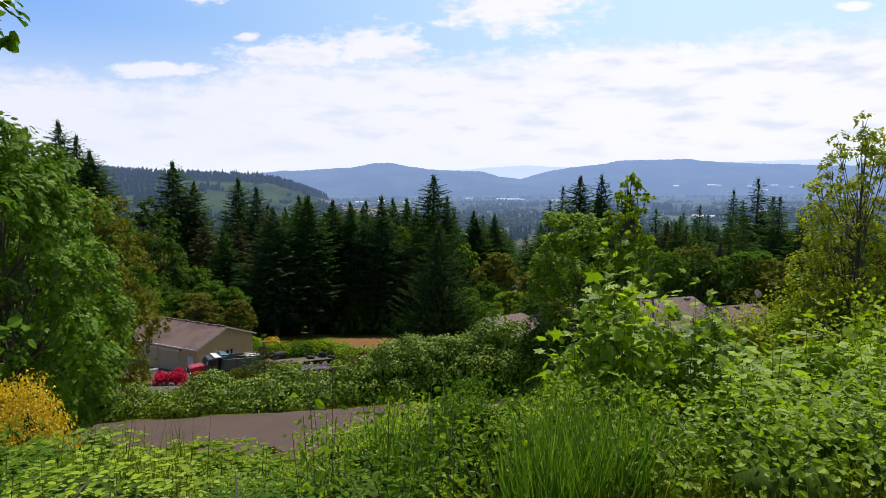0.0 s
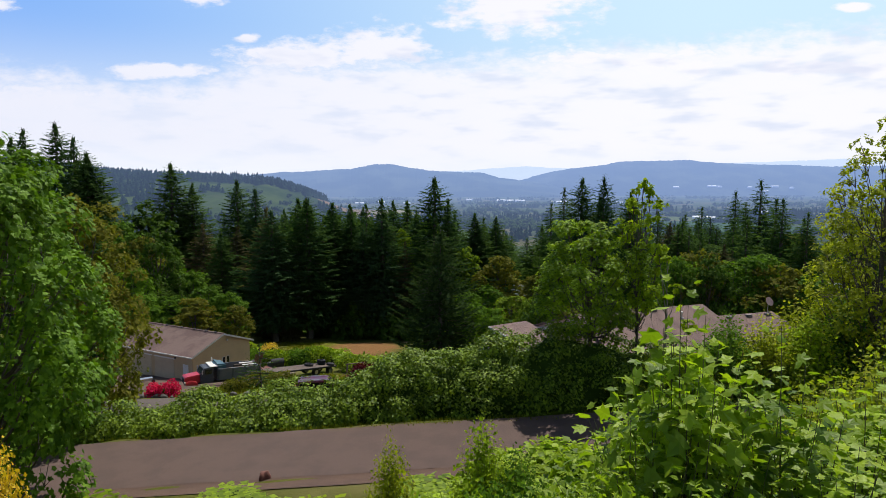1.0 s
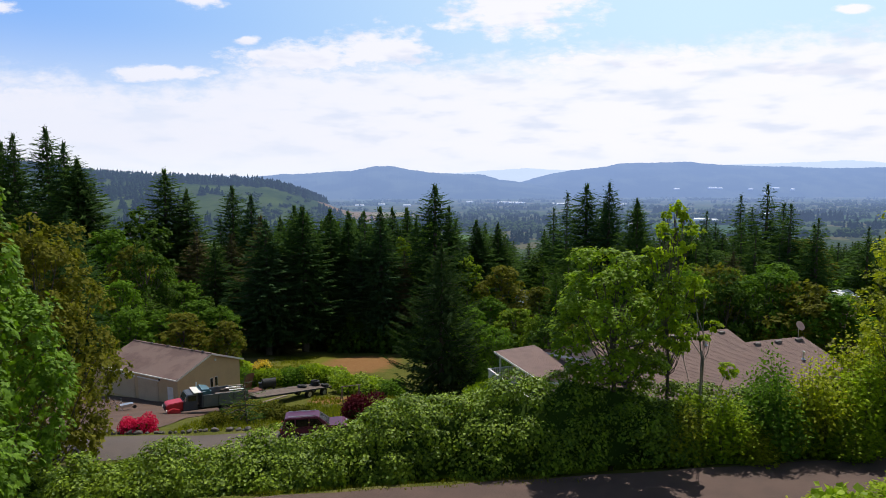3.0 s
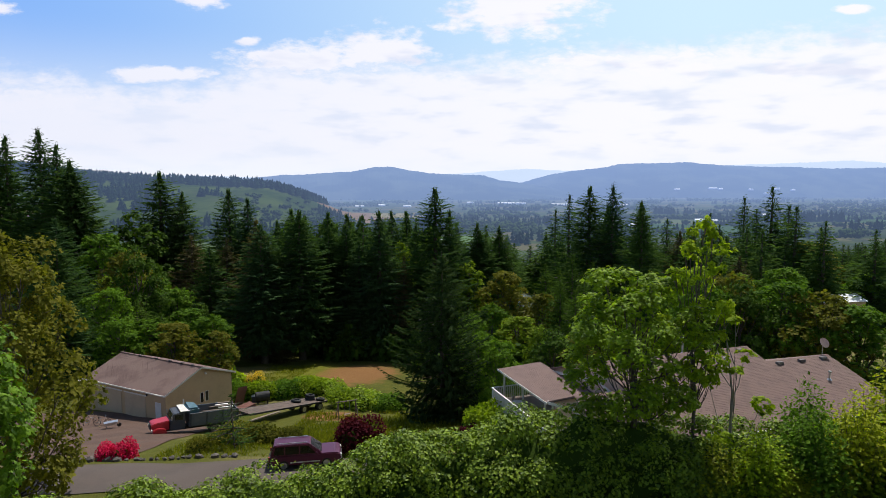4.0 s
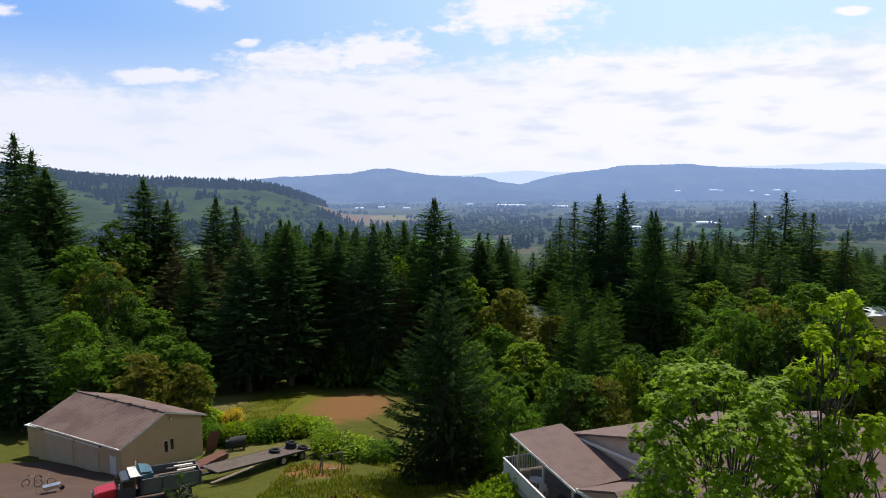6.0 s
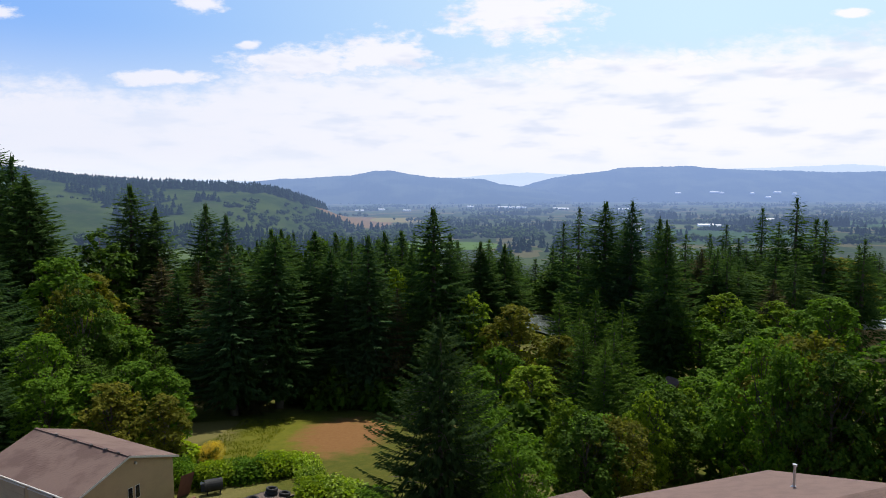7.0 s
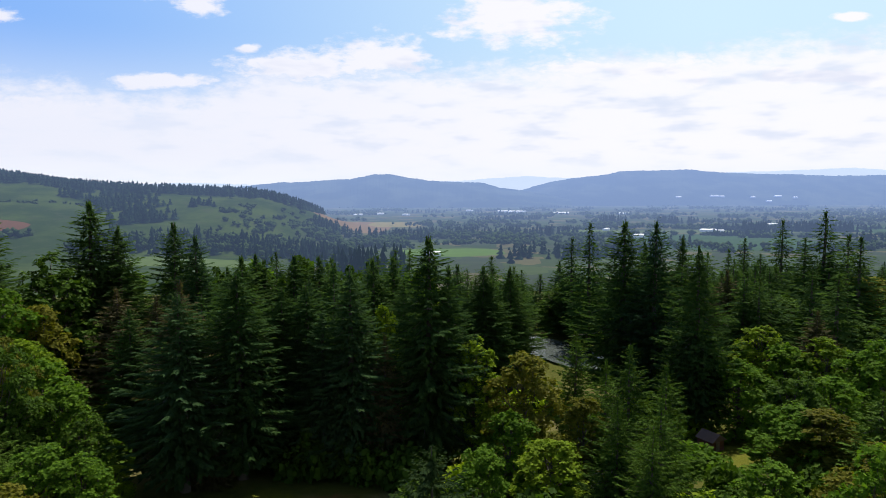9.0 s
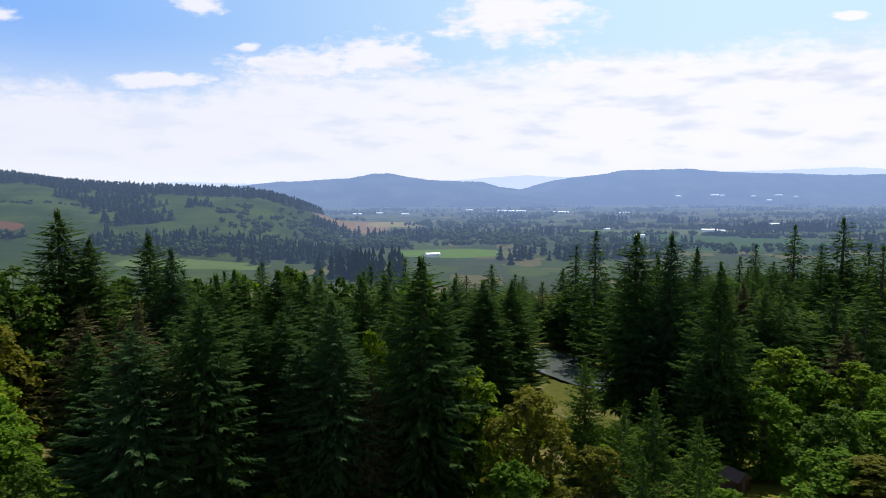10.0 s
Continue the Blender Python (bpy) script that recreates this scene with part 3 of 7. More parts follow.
def broad_meshes(seed, h, r, leaves, mat, clear=0.22, size=0.42, shape=OVAL, lumps=34, bark=None, airy=0.0, lean=0.0, girth=1.0, flat=0.75, lump=1.0):
    """Trunk, limbs and crown of a broad-leaved tree: boughs that end in domed clumps of leaves, with gaps between them."""
    R = rng(seed)
    tips, sizes = [], []
    for i in range(lumps):
        f = ((i + 0.5) / lumps) ** 0.9
        zz = h * (clear + (1 - clear) * (0.06 + 0.88 * f))
        wide = r * (math.sin(math.pi * min(1.0, 0.16 + 0.80 * f)) ** 0.55)
        a = i * 2.4 + R.normal(0, 0.35)
        d = max(0.0, wide * (0.50 + 0.42 * R.rand() ** 0.7) * (0.3 if i == lumps - 1 else 1.0) * (0.45 if i % 6 == 5 else 1.0))
        tips.append((math.cos(a) * d + lean * f, math.sin(a) * d, zz + R.normal(0, 0.02) * h))
        sizes.append(r * (0.20 + 0.16 * R.rand()) * (1 - 0.25 * f) * lump)
    tips, sizes = np.array(tips), np.array(sizes)
    wood = [tube([(0, 0, -0.8), (0.02 * h, 0, h * clear), (lean * 0.3, 0.01 * h, h * 0.55), (lean * 0.8, 0, h * 0.86)], [(h * 0.019 + 0.02) * girth, (h * 0.014 + 0.02) * girth, (h * 0.008 + 0.01) * girth, 0.015], 7)]
    limb_v = []
    for t, s in zip(tips, sizes):
        z0 = max(h * clear * 0.9, t[2] - 0.30 * h * (0.5 + R.rand()))
        b = np.array([lean * 0.3 * z0 / h, 0, z0])
        mid = b * 0.5 + t * 0.5 + np.array([0, 0, -0.04 * h])
        limb_v.append(tube([b, mid, t], [(0.005 * h + 0.006) * girth, (0.0034 * h + 0.005) * girth, 0.007], 4))
        for q in range(2):
            e = t + unit(R.normal(0, 1, (1, 3)) + np.array([0, 0, 0.4]))[0] * s * 0.9
            limb_v.append(tube([t * 0.75 + mid * 0.25, t * 0.4 + e * 0.6, e], [0.002 * h + 0.005, 0.009, 0.004], 3))
    share = sizes ** 2 / np.sum(sizes ** 2)
    P, D, N, L = [], [], [], []
    axis = np.array([0, 0, h * (clear + (1 - clear) * 0.4)])
    for t, s, w in zip(tips, sizes, share):
        m = max(8, int(leaves * w))
        twigs = max(5, m // 9)
        outward = unit((t - axis)[None])[0]
        dirs = unit(R.normal(0, 1, (twigs, 3)) + UP * 0.45 + outward * 0.45)
        rad = s * (0.62 + 0.50 * R.rand(twigs) ** (0.8 + airy))
        tw = t + dirs * rad[:, None] * np.array([1.2, 1.2, 0.78])
        pick = R.randint(0, twigs, m)
        p = tw[pick] + R.normal(0, 1, (m, 3)) * s * 0.11
        nd = unit(dirs[pick] * 0.8 + UP * flat * 0.85 + R.normal(0, 0.38, (m, 3)))
        P.append(p)
        N.append(nd)
        D.append(unit(np.cross(nd, R.normal(0, 1, (m, 3)))) + dirs[pick] * 0.2)
        L.append(size * (0.6 + 0.8 * R.rand(m)))
    cat = np.concatenate
    L = cat(L)
    V, F = scatter(cat(P), cat(D), cat(N), L, L * (0.8 if shape is OVAL else 0.85 if shape is DIAMOND else 1.0), shape)
    crown = mesh_from("crown", V, F, mat)
    V, F = joined(wood + limb_v)
    return mesh_from("trunk", V, F, bark or M_BARK, True), crown


def tree(name, meshes, label, category, group=""):
    root = thing(name, label, category, None, group)
    trunk, crown = meshes
    part("trunk", trunk, None, root)
    part("crown", crown, None, root)
    return root


def stand(kinds, rows, seed, sink=0.3, wide=1.0):
    """Copies of the kinds at rows of (x, y, z of the tip, half width), each turned and sized to suit."""
    R = rng(seed)
    made = []
    for i, (x, y, top, half) in enumerate(rows):
        ob, h, r = kinds[i % len(kinds)]
        z = land1(x, y) - sink
        sz = (top - z) / h
        sx = half * wide / r
        m = Matrix.Translation((x, y, z)) @ Matrix.Rotation(R.rand() * 6.28, 4, "Z") @ Matrix.Diagonal((sx, sx * (0.92 + 0.16 * R.rand()), sz, 1))
        made.append(copy_thing(ob, m))
    return made


def retire(kinds):
    """Take the patterns away; their copies stay."""
    for ob, *_ in kinds:
        for c in list(ob.children_recursive):
            bpy.data.objects.remove(c)
        bpy.data.objects.remove(ob)


FIR = [(tree("fir_tree", fir_meshes(s, 30.0, 4.8, 0.58, 11, 1.5, M_FIR, 0.13, 0.30, 0.68), "tall dark green Douglas fir in the grove", "fir tree", "firs of the grove"), 30.0, 4.8) for s in (1, 2, 3)]
FIR += [(tree("fir_tree", fir_meshes(4, 30.0, 4.6, 0.6, 11, 1.5, M_FIR_BLUE, 0.13, 0.30, 0.68), "tall grey-green fir with drooping boughs", "fir tree", "firs of the grove"), 30.0, 4.6)]
WOOD = {}
for kind, seeds, mt, said in (("leafy", (11, 12, 13), M_LEAF, "leafy tree in fresh mid-green foliage"), ("lime", (14, 15), M_LEAF_FRESH, "leafy tree in bright yellow-green foliage"),
                              ("dark", (16, 17), M_LEAF_DARK, "dark green leafy tree of the wood"), ("gold", (18, 19), M_LEAF_GOLD, "leafy tree with bronze-tinged young foliage")):
    WOOD[kind] = [(tree("maple_tree", broad_meshes(q, 17.0, 4.6, 8600, mt, 0.06, 0.44, DIAMOND, 52), said, "tree", "leafy trees of the wood"), 17.0, 4.6) for q in seeds]
EDGE = [(tree("maple_tree", broad_meshes(15 + q, 15.0, 4.6, 9500, mt, 0.06, 0.36, DIAMOND, 52), "full leafy tree at the edge of the garden", "tree", "leafy trees of the garden"), 15.0, 4.6) for q, mt in enumerate((M_LEAF, M_LEAF_DARK, M_LEAF, M_LEAF_GOLD))]
YOUNG = [(tree("young_fir", fir_meshes(31 + s, 14.0, 3.0, 0.40, 9, 1.4, M_FIR_YOUNG, 0.03, 0.2, 0.5), "young bright green fir among leafy trees", "fir tree", "young firs"), 14.0, 3.0) for s in (0, 1)]
FARFIR = [(tree("fir_tree", fir_meshes(41 + s, 28.0, 4.4, 0.85, 9, 0.75, M_FIR, 0.08, 0.35, 1.35, 0.5, 0.0), "dark fir of the wood below the grove", "fir tree", "firs of the lower wood"), 28.0, 4.4) for s in (0, 1, 2)]
FAROAK = [(tree("oak_tree", broad_meshes(25 + s, 14.0, 6.0, 2400, m, 0.08, 1.0, DIAMOND, 30), "rounded leafy tree of the lower wood", "tree", "leafy trees of the lower wood"), 14.0, 6.0) for s, m in enumerate((M_LEAF_DARK, M_LEAF, M_LEAF_DARK))]
DRY = [(tree("fir_tree", fir_meshes(5, 30.0, 4.4, 0.62, 9, 1.15, M_FIR_BROWN, 0.05, 0.3, 0.85), "tall fir with dull brownish boughs", "fir tree", "firs of the grove"), 30.0, 4.4)]
GROVE_A = [
    (-81.0, 191, 6.5, 7.4), (-75.4, 192, 0.6, 6.0), (-60.6, 188, 1.6, 5.6), (-53.5, 182, -1.0, 5), (-35.9, 158, -3.1, 5), (-93.9, 170, 8.7, 7), (-109.7, 183, 18.1, 6),
    (-100.3, 175, 13.4, 6), (-94.0, 170, 8.7, 6), (-123.7, 190, 16.7, 6), (-133.9, 200, 15.0, 6), (-33.6, 125, -4.8, 4.5), (-27.7, 130, -2.5, 4.8),
    (-23.5, 137, -5.9, 4), (-19.9, 137, -5.6, 4),
]
GROVE_B = [
    (-30.5, 175, -4.7, 6), (-25.9, 178, -5.3, 5), (-36.9, 170, -4.0, 5), (-12.9, 133, -2.7, 4.2), (-12.6, 160, -3.8, 5), (-9.3, 165, -4.0, 4.5),
    (-2.0, 137, 1.9, 5.2), (0.9, 140, -2.8, 3.2), (9.0, 185, -8.3, 5), (15.9, 195, -9.7, 5), (39.1, 181, 2.0, 6), (43.5, 174, 2.4, 4.6),
    (46.4, 190, -3.0, 4), (58.8, 200, -2.7, 4.2), (46.7, 160, -1.6, 4.5),
]
GROVE_C = [
    (43.9, 260, -7.8, 5), (45.3, 240, -1.5, 5), (121.7, 300, -11.0, 5), (141.1, 308, -3.8, 6), (125.5, 253, 1.4, 7), (123.2, 260, -8.0, 5),
    (125.1, 240, -5.5, 6), (122.3, 230, -5.4, 6), (113.2, 270, -14.6, 5), (106.4, 280, -13.7, 4), (-40.2, 150, -9.3, 5),
    (-18.1, 150, -4.2, 4), (-81.1, 200, -8.9, 5),
]
GROVE_D = [
    (-41.8, 168, -6.4, 4.5), (-36.0, 172, -5.4, 4.9), (-21.5, 170, -5.8, 4.9), (-22.2, 150, -6.3, 4.1), (-13.7, 145, -5.7, 3.9), (-6.5, 150, -6.3, 3.5),
    (9.7, 185, -10.6, 4.6), (3.3, 190, -8.5, 4.8), (16.4, 200, -12.5, 4.8), (-33.2, 128, -7.6, 3.3), (-24.6, 136, -8.9, 3.4), (-16.8, 133, -8.4, 3.5),
    (-52.4, 150, -11.2, 3.9),
]
DARK_LEAFY = [
    (-82.1, 178, -7.1, 8.3), (49.1, 165, -18.2, 4.7), (44.0, 268, -25.0, 9.0), (94.6, 220, -21.3, 7.2), (52.7, 138, -19.8, 4.3), (-53.3, 121, -16.4, 3.6),
    (-44.5, 122, -20.1, 2.9), (93.8, 190, -21.6, 6.0), (-13.2, 140, -17.9, 2.7), (-48.5, 150, -23.3, 2.9),
]
LEAFY = [
    (-80.9, 158, -9.3, 6.5), (-58.7, 136, -16.9, 4.9), (-50.2, 127, -17.3, 4.0), (-39.4, 105, -16.8, 3.6), (-35.7, 106, -18.2, 2.8), (3.9, 108, -18.4, 2.8),
    (3.6, 88, -15.0, 2.2), (52.9, 156, -22.5, 4.7), (66.5, 166, -22.0, 5.1), (74.0, 147, -16.3, 4.9), (72.3, 152, -19.8, 4.8), (46.8, 128, -20.9, 4.4),
    (32.7, 106, -19.2, 3.3), (29.2, 92, -17.6, 2.8), (-60.7, 166, -26.6, 3.1), (48.2, 172, -21.1, 4.2), (59.3, 140, -20.8, 4.9), (8.5, 122, -19.5, 3.2),
    (-44.8, 104, -18.3, 3.3),
]
LIME_LEAFY = [
    (-69.9, 149, -16.9, 5.3), (-70.4, 141, -17.5, 5.4), (4.7, 138, -14.2, 4.0), (12.3, 115, -20.4, 3.6), (65.3, 173, -20.2, 5.7), (71.6, 161, -20.0, 4.8),
    (19.9, 88, -15.3, 1.9), (26.3, 96, -17.7, 2.3), (-39.9, 120, -25.6, 1.8), (-55.6, 152, -27.2, 3.0), (11.5, 86, -15.5, 1.9),
    (-9.1, 146, -10.6, 2.4), (38.9, 95, -17.5, 2.4),
]
GOLD_LEAFY = [
    (11.4, 133, -15.0, 4.6), (17.3, 121, -17.5, 3.3), (-38.6, 98, -17.5, 3.0), (49.5, 126, -20.9, 4.4), (36.3, 100, -17.2, 3.1), (44.3, 106, -17.1, 3.5),
    (-31.7, 96, -18.3, 2.5), (133.6, 240, -19.4, 10.7), (-78.1, 165, -13.7, 5.6),
]
YOUNGS = [
    (22.8, 152, -15.8, 3.2), (21.9, 118, -9.7, 3.2), (24.0, 112, -10.5, 2.9), (20.8, 104, -11.4, 2.8), (12.1, 94, -19.2, 1.3),
    (-50.9, 113, -16.8, 3.4), (53.2, 120, -16.3, 3.7), (21.0, 125, -13.4, 2.6), (-43.8, 106, -17.6, 2.3), (18.3, 110, -13.3, 2.7),
    (18.7, 100, -12.9, 2.1),
]
BROWN_FIRS = [
    (-62.7, 166, -10.2, 5.0), (-50.5, 156, -10.1, 4.1), (-37.4, 135, -4.4, 4.0), (58.3, 205, -13.2, 4.7), (75.4, 212, -12.8, 4.6), (75.9, 172, -16.4, 4.2),
    (-31.2, 128, -17.3, 2.8), (-8.0, 132, -11.7, 2.4),
]
GARDEN = [
    (13.4, 84, -16.1, 3.0), (12.1, 80, -14.9, 3.0), (5.7, 76, -14.6, 2.4), (15.4, 82, -15.6, 3.0), (3.7, 82, -15.4, 2.4), (22.2, 92, -15.6, 3.4),
    (31.3, 88, -9.5, 3.6), (33.9, 84, -8.6, 4.0), (30.4, 82, -9.6, 3.0), (33.1, 80, -9.8, 3.6), (38.5, 81, -8.8, 4.6), (41.0, 78, -9.8, 4.6),
    (43.9, 76, -10.9, 4.6), (-54.0, 120, -10.0, 4.6), (-52.7, 108, -14.0, 4.2), (-60.0, 128, -10.5, 4.6), (-47.5, 100, -17.5, 3.4),
]
BACK_FIRS = [(-66.0, 218, -10.0, 4.6), (-54.5, 215, -10.2, 4.4), (-45.3, 217, -8.2, 4.8), (-30.0, 215, -9.6, 4.6), (-19.7, 218, -10.4, 4.4), (-12.6, 213, -7.4, 4.6)]
BACK_LEAFY = [(-60.5, 212, -13.0, 6.0), (-49.5, 211, -12.4, 5.6), (-37.5, 214, -11.4, 6.2), (-24.5, 211, -12.6, 5.6), (-4.5, 214, -13.0, 5.8)]
LEFT_FIRS = [(-58.5, 101, -9.0, 3.6), (-53.0, 97, -13.5, 3.4), (-63.0, 112, -6.5, 4.2), (-69.0, 122, -3.5, 4.6)]

stand(FIR, GROVE_A, 1, wide=1.62)
stand(FIR, GROVE_B, 2, wide=1.62)
stand(FIR, GROVE_D, 17, wide=1.5)
stand(FIR, LEFT_FIRS, 20, wide=1.35)
stand(FARFIR, GROVE_C, 3, wide=1.5)
stand(FARFIR, BACK_FIRS, 21, wide=1.5)
stand(FAROAK, BACK_LEAFY, 22, wide=1.1)
stand(WOOD["dark"], DARK_LEAFY, 6, wide=1.15)
stand(WOOD["leafy"], LEAFY, 4, wide=1.15)
stand(WOOD["lime"], LIME_LEAFY, 5, wide=1.15)
stand(WOOD["gold"], GOLD_LEAFY, 18, wide=1.15)
stand(EDGE, GARDEN, 15, wide=1.1)
stand(DRY, BROWN_FIRS, 16, wide=1.4)
stand(YOUNG, YOUNGS, 7, wide=1.35)
spruce = (tree("spruce_tree", fir_meshes(51, 19.0, 5.4, 0.44, 11, 1.5, M_SPRUCE, 0.02, 0.12, 0.52), "broad blue-green spruce standing alone on the lawn", "spruce tree"), 19.0, 5.4)
stand([spruce], [(-0.5, 77.5, -5.2, 5.2)], 8)
NEAR_MAPLE = (tree("maple_tree", broad_meshes(61, 14.0, 5.2, 17000, M_MAPLE_DEEP, 0.03, 0.28, LOBED, 70, None, 0.0, 0.0, 1.0, 1.0), "large maple with deep green lobed leaves beside the road", "tree"), 14.0, 5.2)
stand([NEAR_MAPLE], [(-18.6, 26.5, 2.6, 3.9), (-23.4, 35.5, 1.2, 4.2)], 9, wide=1.1)
NEAR_GOLD = (tree("alder_tree", broad_meshes(62, 13.0, 4.5, 20000, M_LEAF_GOLD, 0.05, 0.23, DIAMOND, 60), "bronze-green leafy tree below the road", "tree"), 13.0, 4.5)
stand([NEAR_GOLD], [(-26.6, 47.0, -1.2, 4.6)], 10, wide=1.1)
YARD = (tree("maple_tree", broad_meshes(63, 12.8, 3.4, 17000, M_YARD, 0.48, 0.155, LOBED, 52, None, 0.2, 0.0, 0.62, 1.0, 0.82), "spreading maple with a dark trunk beside the house", "tree"), 12.8, 3.2)
stand([YARD], [(8.6, 38.9, -2.2, 3.5)], 11)
SLIM = (tree("maple_sapling", broad_meshes(64, 14.5, 2.0, 4800, M_LEAF_LIME, 0.40, 0.17, LOBED, 40, None, 0.3, 0.0, 0.4, 0.75, 0.8), "slender young maple with bright leaves in the hedge", "tree"), 14.5, 2.0)
stand([SLIM], [(11.3, 38.7, 0.8, 1.7)], 12)
BARE = (tree("bare_sapling", broad_meshes(66, 10.5, 1.6, 700, M_LEAF_LIME, 0.30, 0.18, LOBED, 8, M_BARK_PALE, 0.6, 0.9, 0.45), "thin half-bare forked sapling by the hedge", "tree"), 10.5, 1.6)
stand([BARE], [(13.2, 38.5, -2.6, 1.7)], 14)
AIRY = (tree("cherry_tree", broad_meshes(65, 13.0, 3.0, 13000, M_HAZEL, 0.12, 0.15, DIAMOND, 84, None, 0.6, 0.0, 0.42, 0.75, 0.85), "thin airy tree with yellow-green leaves by the road", "tree"), 13.0, 3.0)
stand([AIRY], [(24.6, 37.4, 3.4, 3.6), (27.0, 42.2, -0.6, 3.5), (28.5, 37.0, -0.5, 2.8)], 13)

# ---------------------------------------------------------------- buildings
def frame_at(x, y, z, yaw):
    return Matrix.Translation((x, y, z)) @ Matrix.Rotation(yaw, 4, "Z")


def roof_plane(e0, e1, r1, r0, mat_thick=0.12, course=0.16):
    """One slope of shingles: courses that overlap, on a deck with an edge."""
    e0, e1, r1, r0 = (np.array(p, float) for p in (e0, e1, r1, r0))
    n = np.cross(e1 - e0, r0 - e0)
    n = n / np.linalg.norm(n)
    if n[2] < 0:
        n = -n
    k = max(4, int(np.linalg.norm(r0 - e0) / course))
    V, F = [e0 - n * mat_thick, e1 - n * mat_thick, e0, e1], [[0, 1, 3, 2]]
    for i in range(k):
        a, b = i / k, (i + 1.0) / k
        j = len(V)
        V += [e0 + (r0 - e0) * a + n * 0.008, e1 + (r1 - e1) * a + n * 0.008, e0 + (r0 - e0) * b, e1 + (r1 - e1) * b]
        F += [[j - 2, j - 1, j + 1, j], [j, j + 1, j + 3, j + 2]]
    j = len(V)
    V += [r0 - n * mat_thick, r1 - n * mat_thick]
    F += [[j - 2, j - 1, j + 1, j], [j, j + 1, 1, 0], [0, 2, j - 2, j], [1, j + 1, j - 1, 3]]
    return V, F


def roof_part(parent, name, corners, mat, label=""):
    V, F = roof_plane(*corners)
    return part(name, mesh_from(name, V, F, mat), None, parent, label)


def boards(width, height, step=0.18):
    """Lap siding over x from 0 to width and z from 0 to height, its face at y = 0."""
    V, F = [], []
    k = int(math.ceil(height / step))
    for i in range(k):
        z0, z1 = i * step, min(height, (i + 1) * step)
        j = len(V)
        V += [(0, -0.025, z0), (width, -0.025, z0), (width, 0.0, z1), (0, 0.0, z1), (0, 0.0, z0), (width, 0.0, z0)]
        F += [[j, j + 1, j + 2, j + 3], [j + 4, j + 5, j + 1, j]]
    return V, F


def gable_wall(parent, name, mat, x, y0, y1, z0, zeave, yr, zr, thick=0.18, side=1):
    """An end wall in the plane x, from y0 to y1, with its peak at (yr, zr)."""
    bm = bmesh.new()
    prof = [(y0, z0), (y1, z0), (y1, zeave), (yr, zr), (y0, zeave)]
    a = [bm.verts.new((x, p, q)) for p, q in prof]
    b = [bm.verts.new((x - side * thick, p, q)) for p, q in prof]
    bm.faces.new(a)
    bm.faces.new(b[::-1])
    for i in range(5):
        bm.faces.new((a[i], b[i], b[(i + 1) % 5], a[(i + 1) % 5]))
    bmesh.ops.recalc_face_normals(bm, faces=bm.faces)
    wall = part(name, bm, mat, parent)
    # lap boards across the face
    V, F = [], []
    z = z0
    while z < zr - 0.06:
        z1 = min(z + 0.19, zr)
        f = lambda q, e: e if q <= zeave else e + (yr - e) * (q - zeave) / (zr - zeave)
        j = len(V)
        o0, o1 = x + side * 0.026, x + side * 0.004
        V += [(o0, f(z, y0), z), (o0, f(z, y1), z), (o1, f(z1, y1), z1), (o1, f(z1, y0), z1), (x, f(z, y0), z), (x, f(z, y1), z)]
        F += [[j, j + 1, j + 2, j + 3], [j + 4, j + 5, j + 1, j]]
        z = z1
    part("siding", mesh_from("siding", V, F, mat), None, wall)
    return wall


def vent_box(parent, x, y, z, s=0.28):
    return part("roof_vent", box(x - s, y - s * 0.6, z - 0.05, x + s, y + s * 0.6, z + 0.16, 0.03), M_VENT, parent, "dark weathered roof vent")


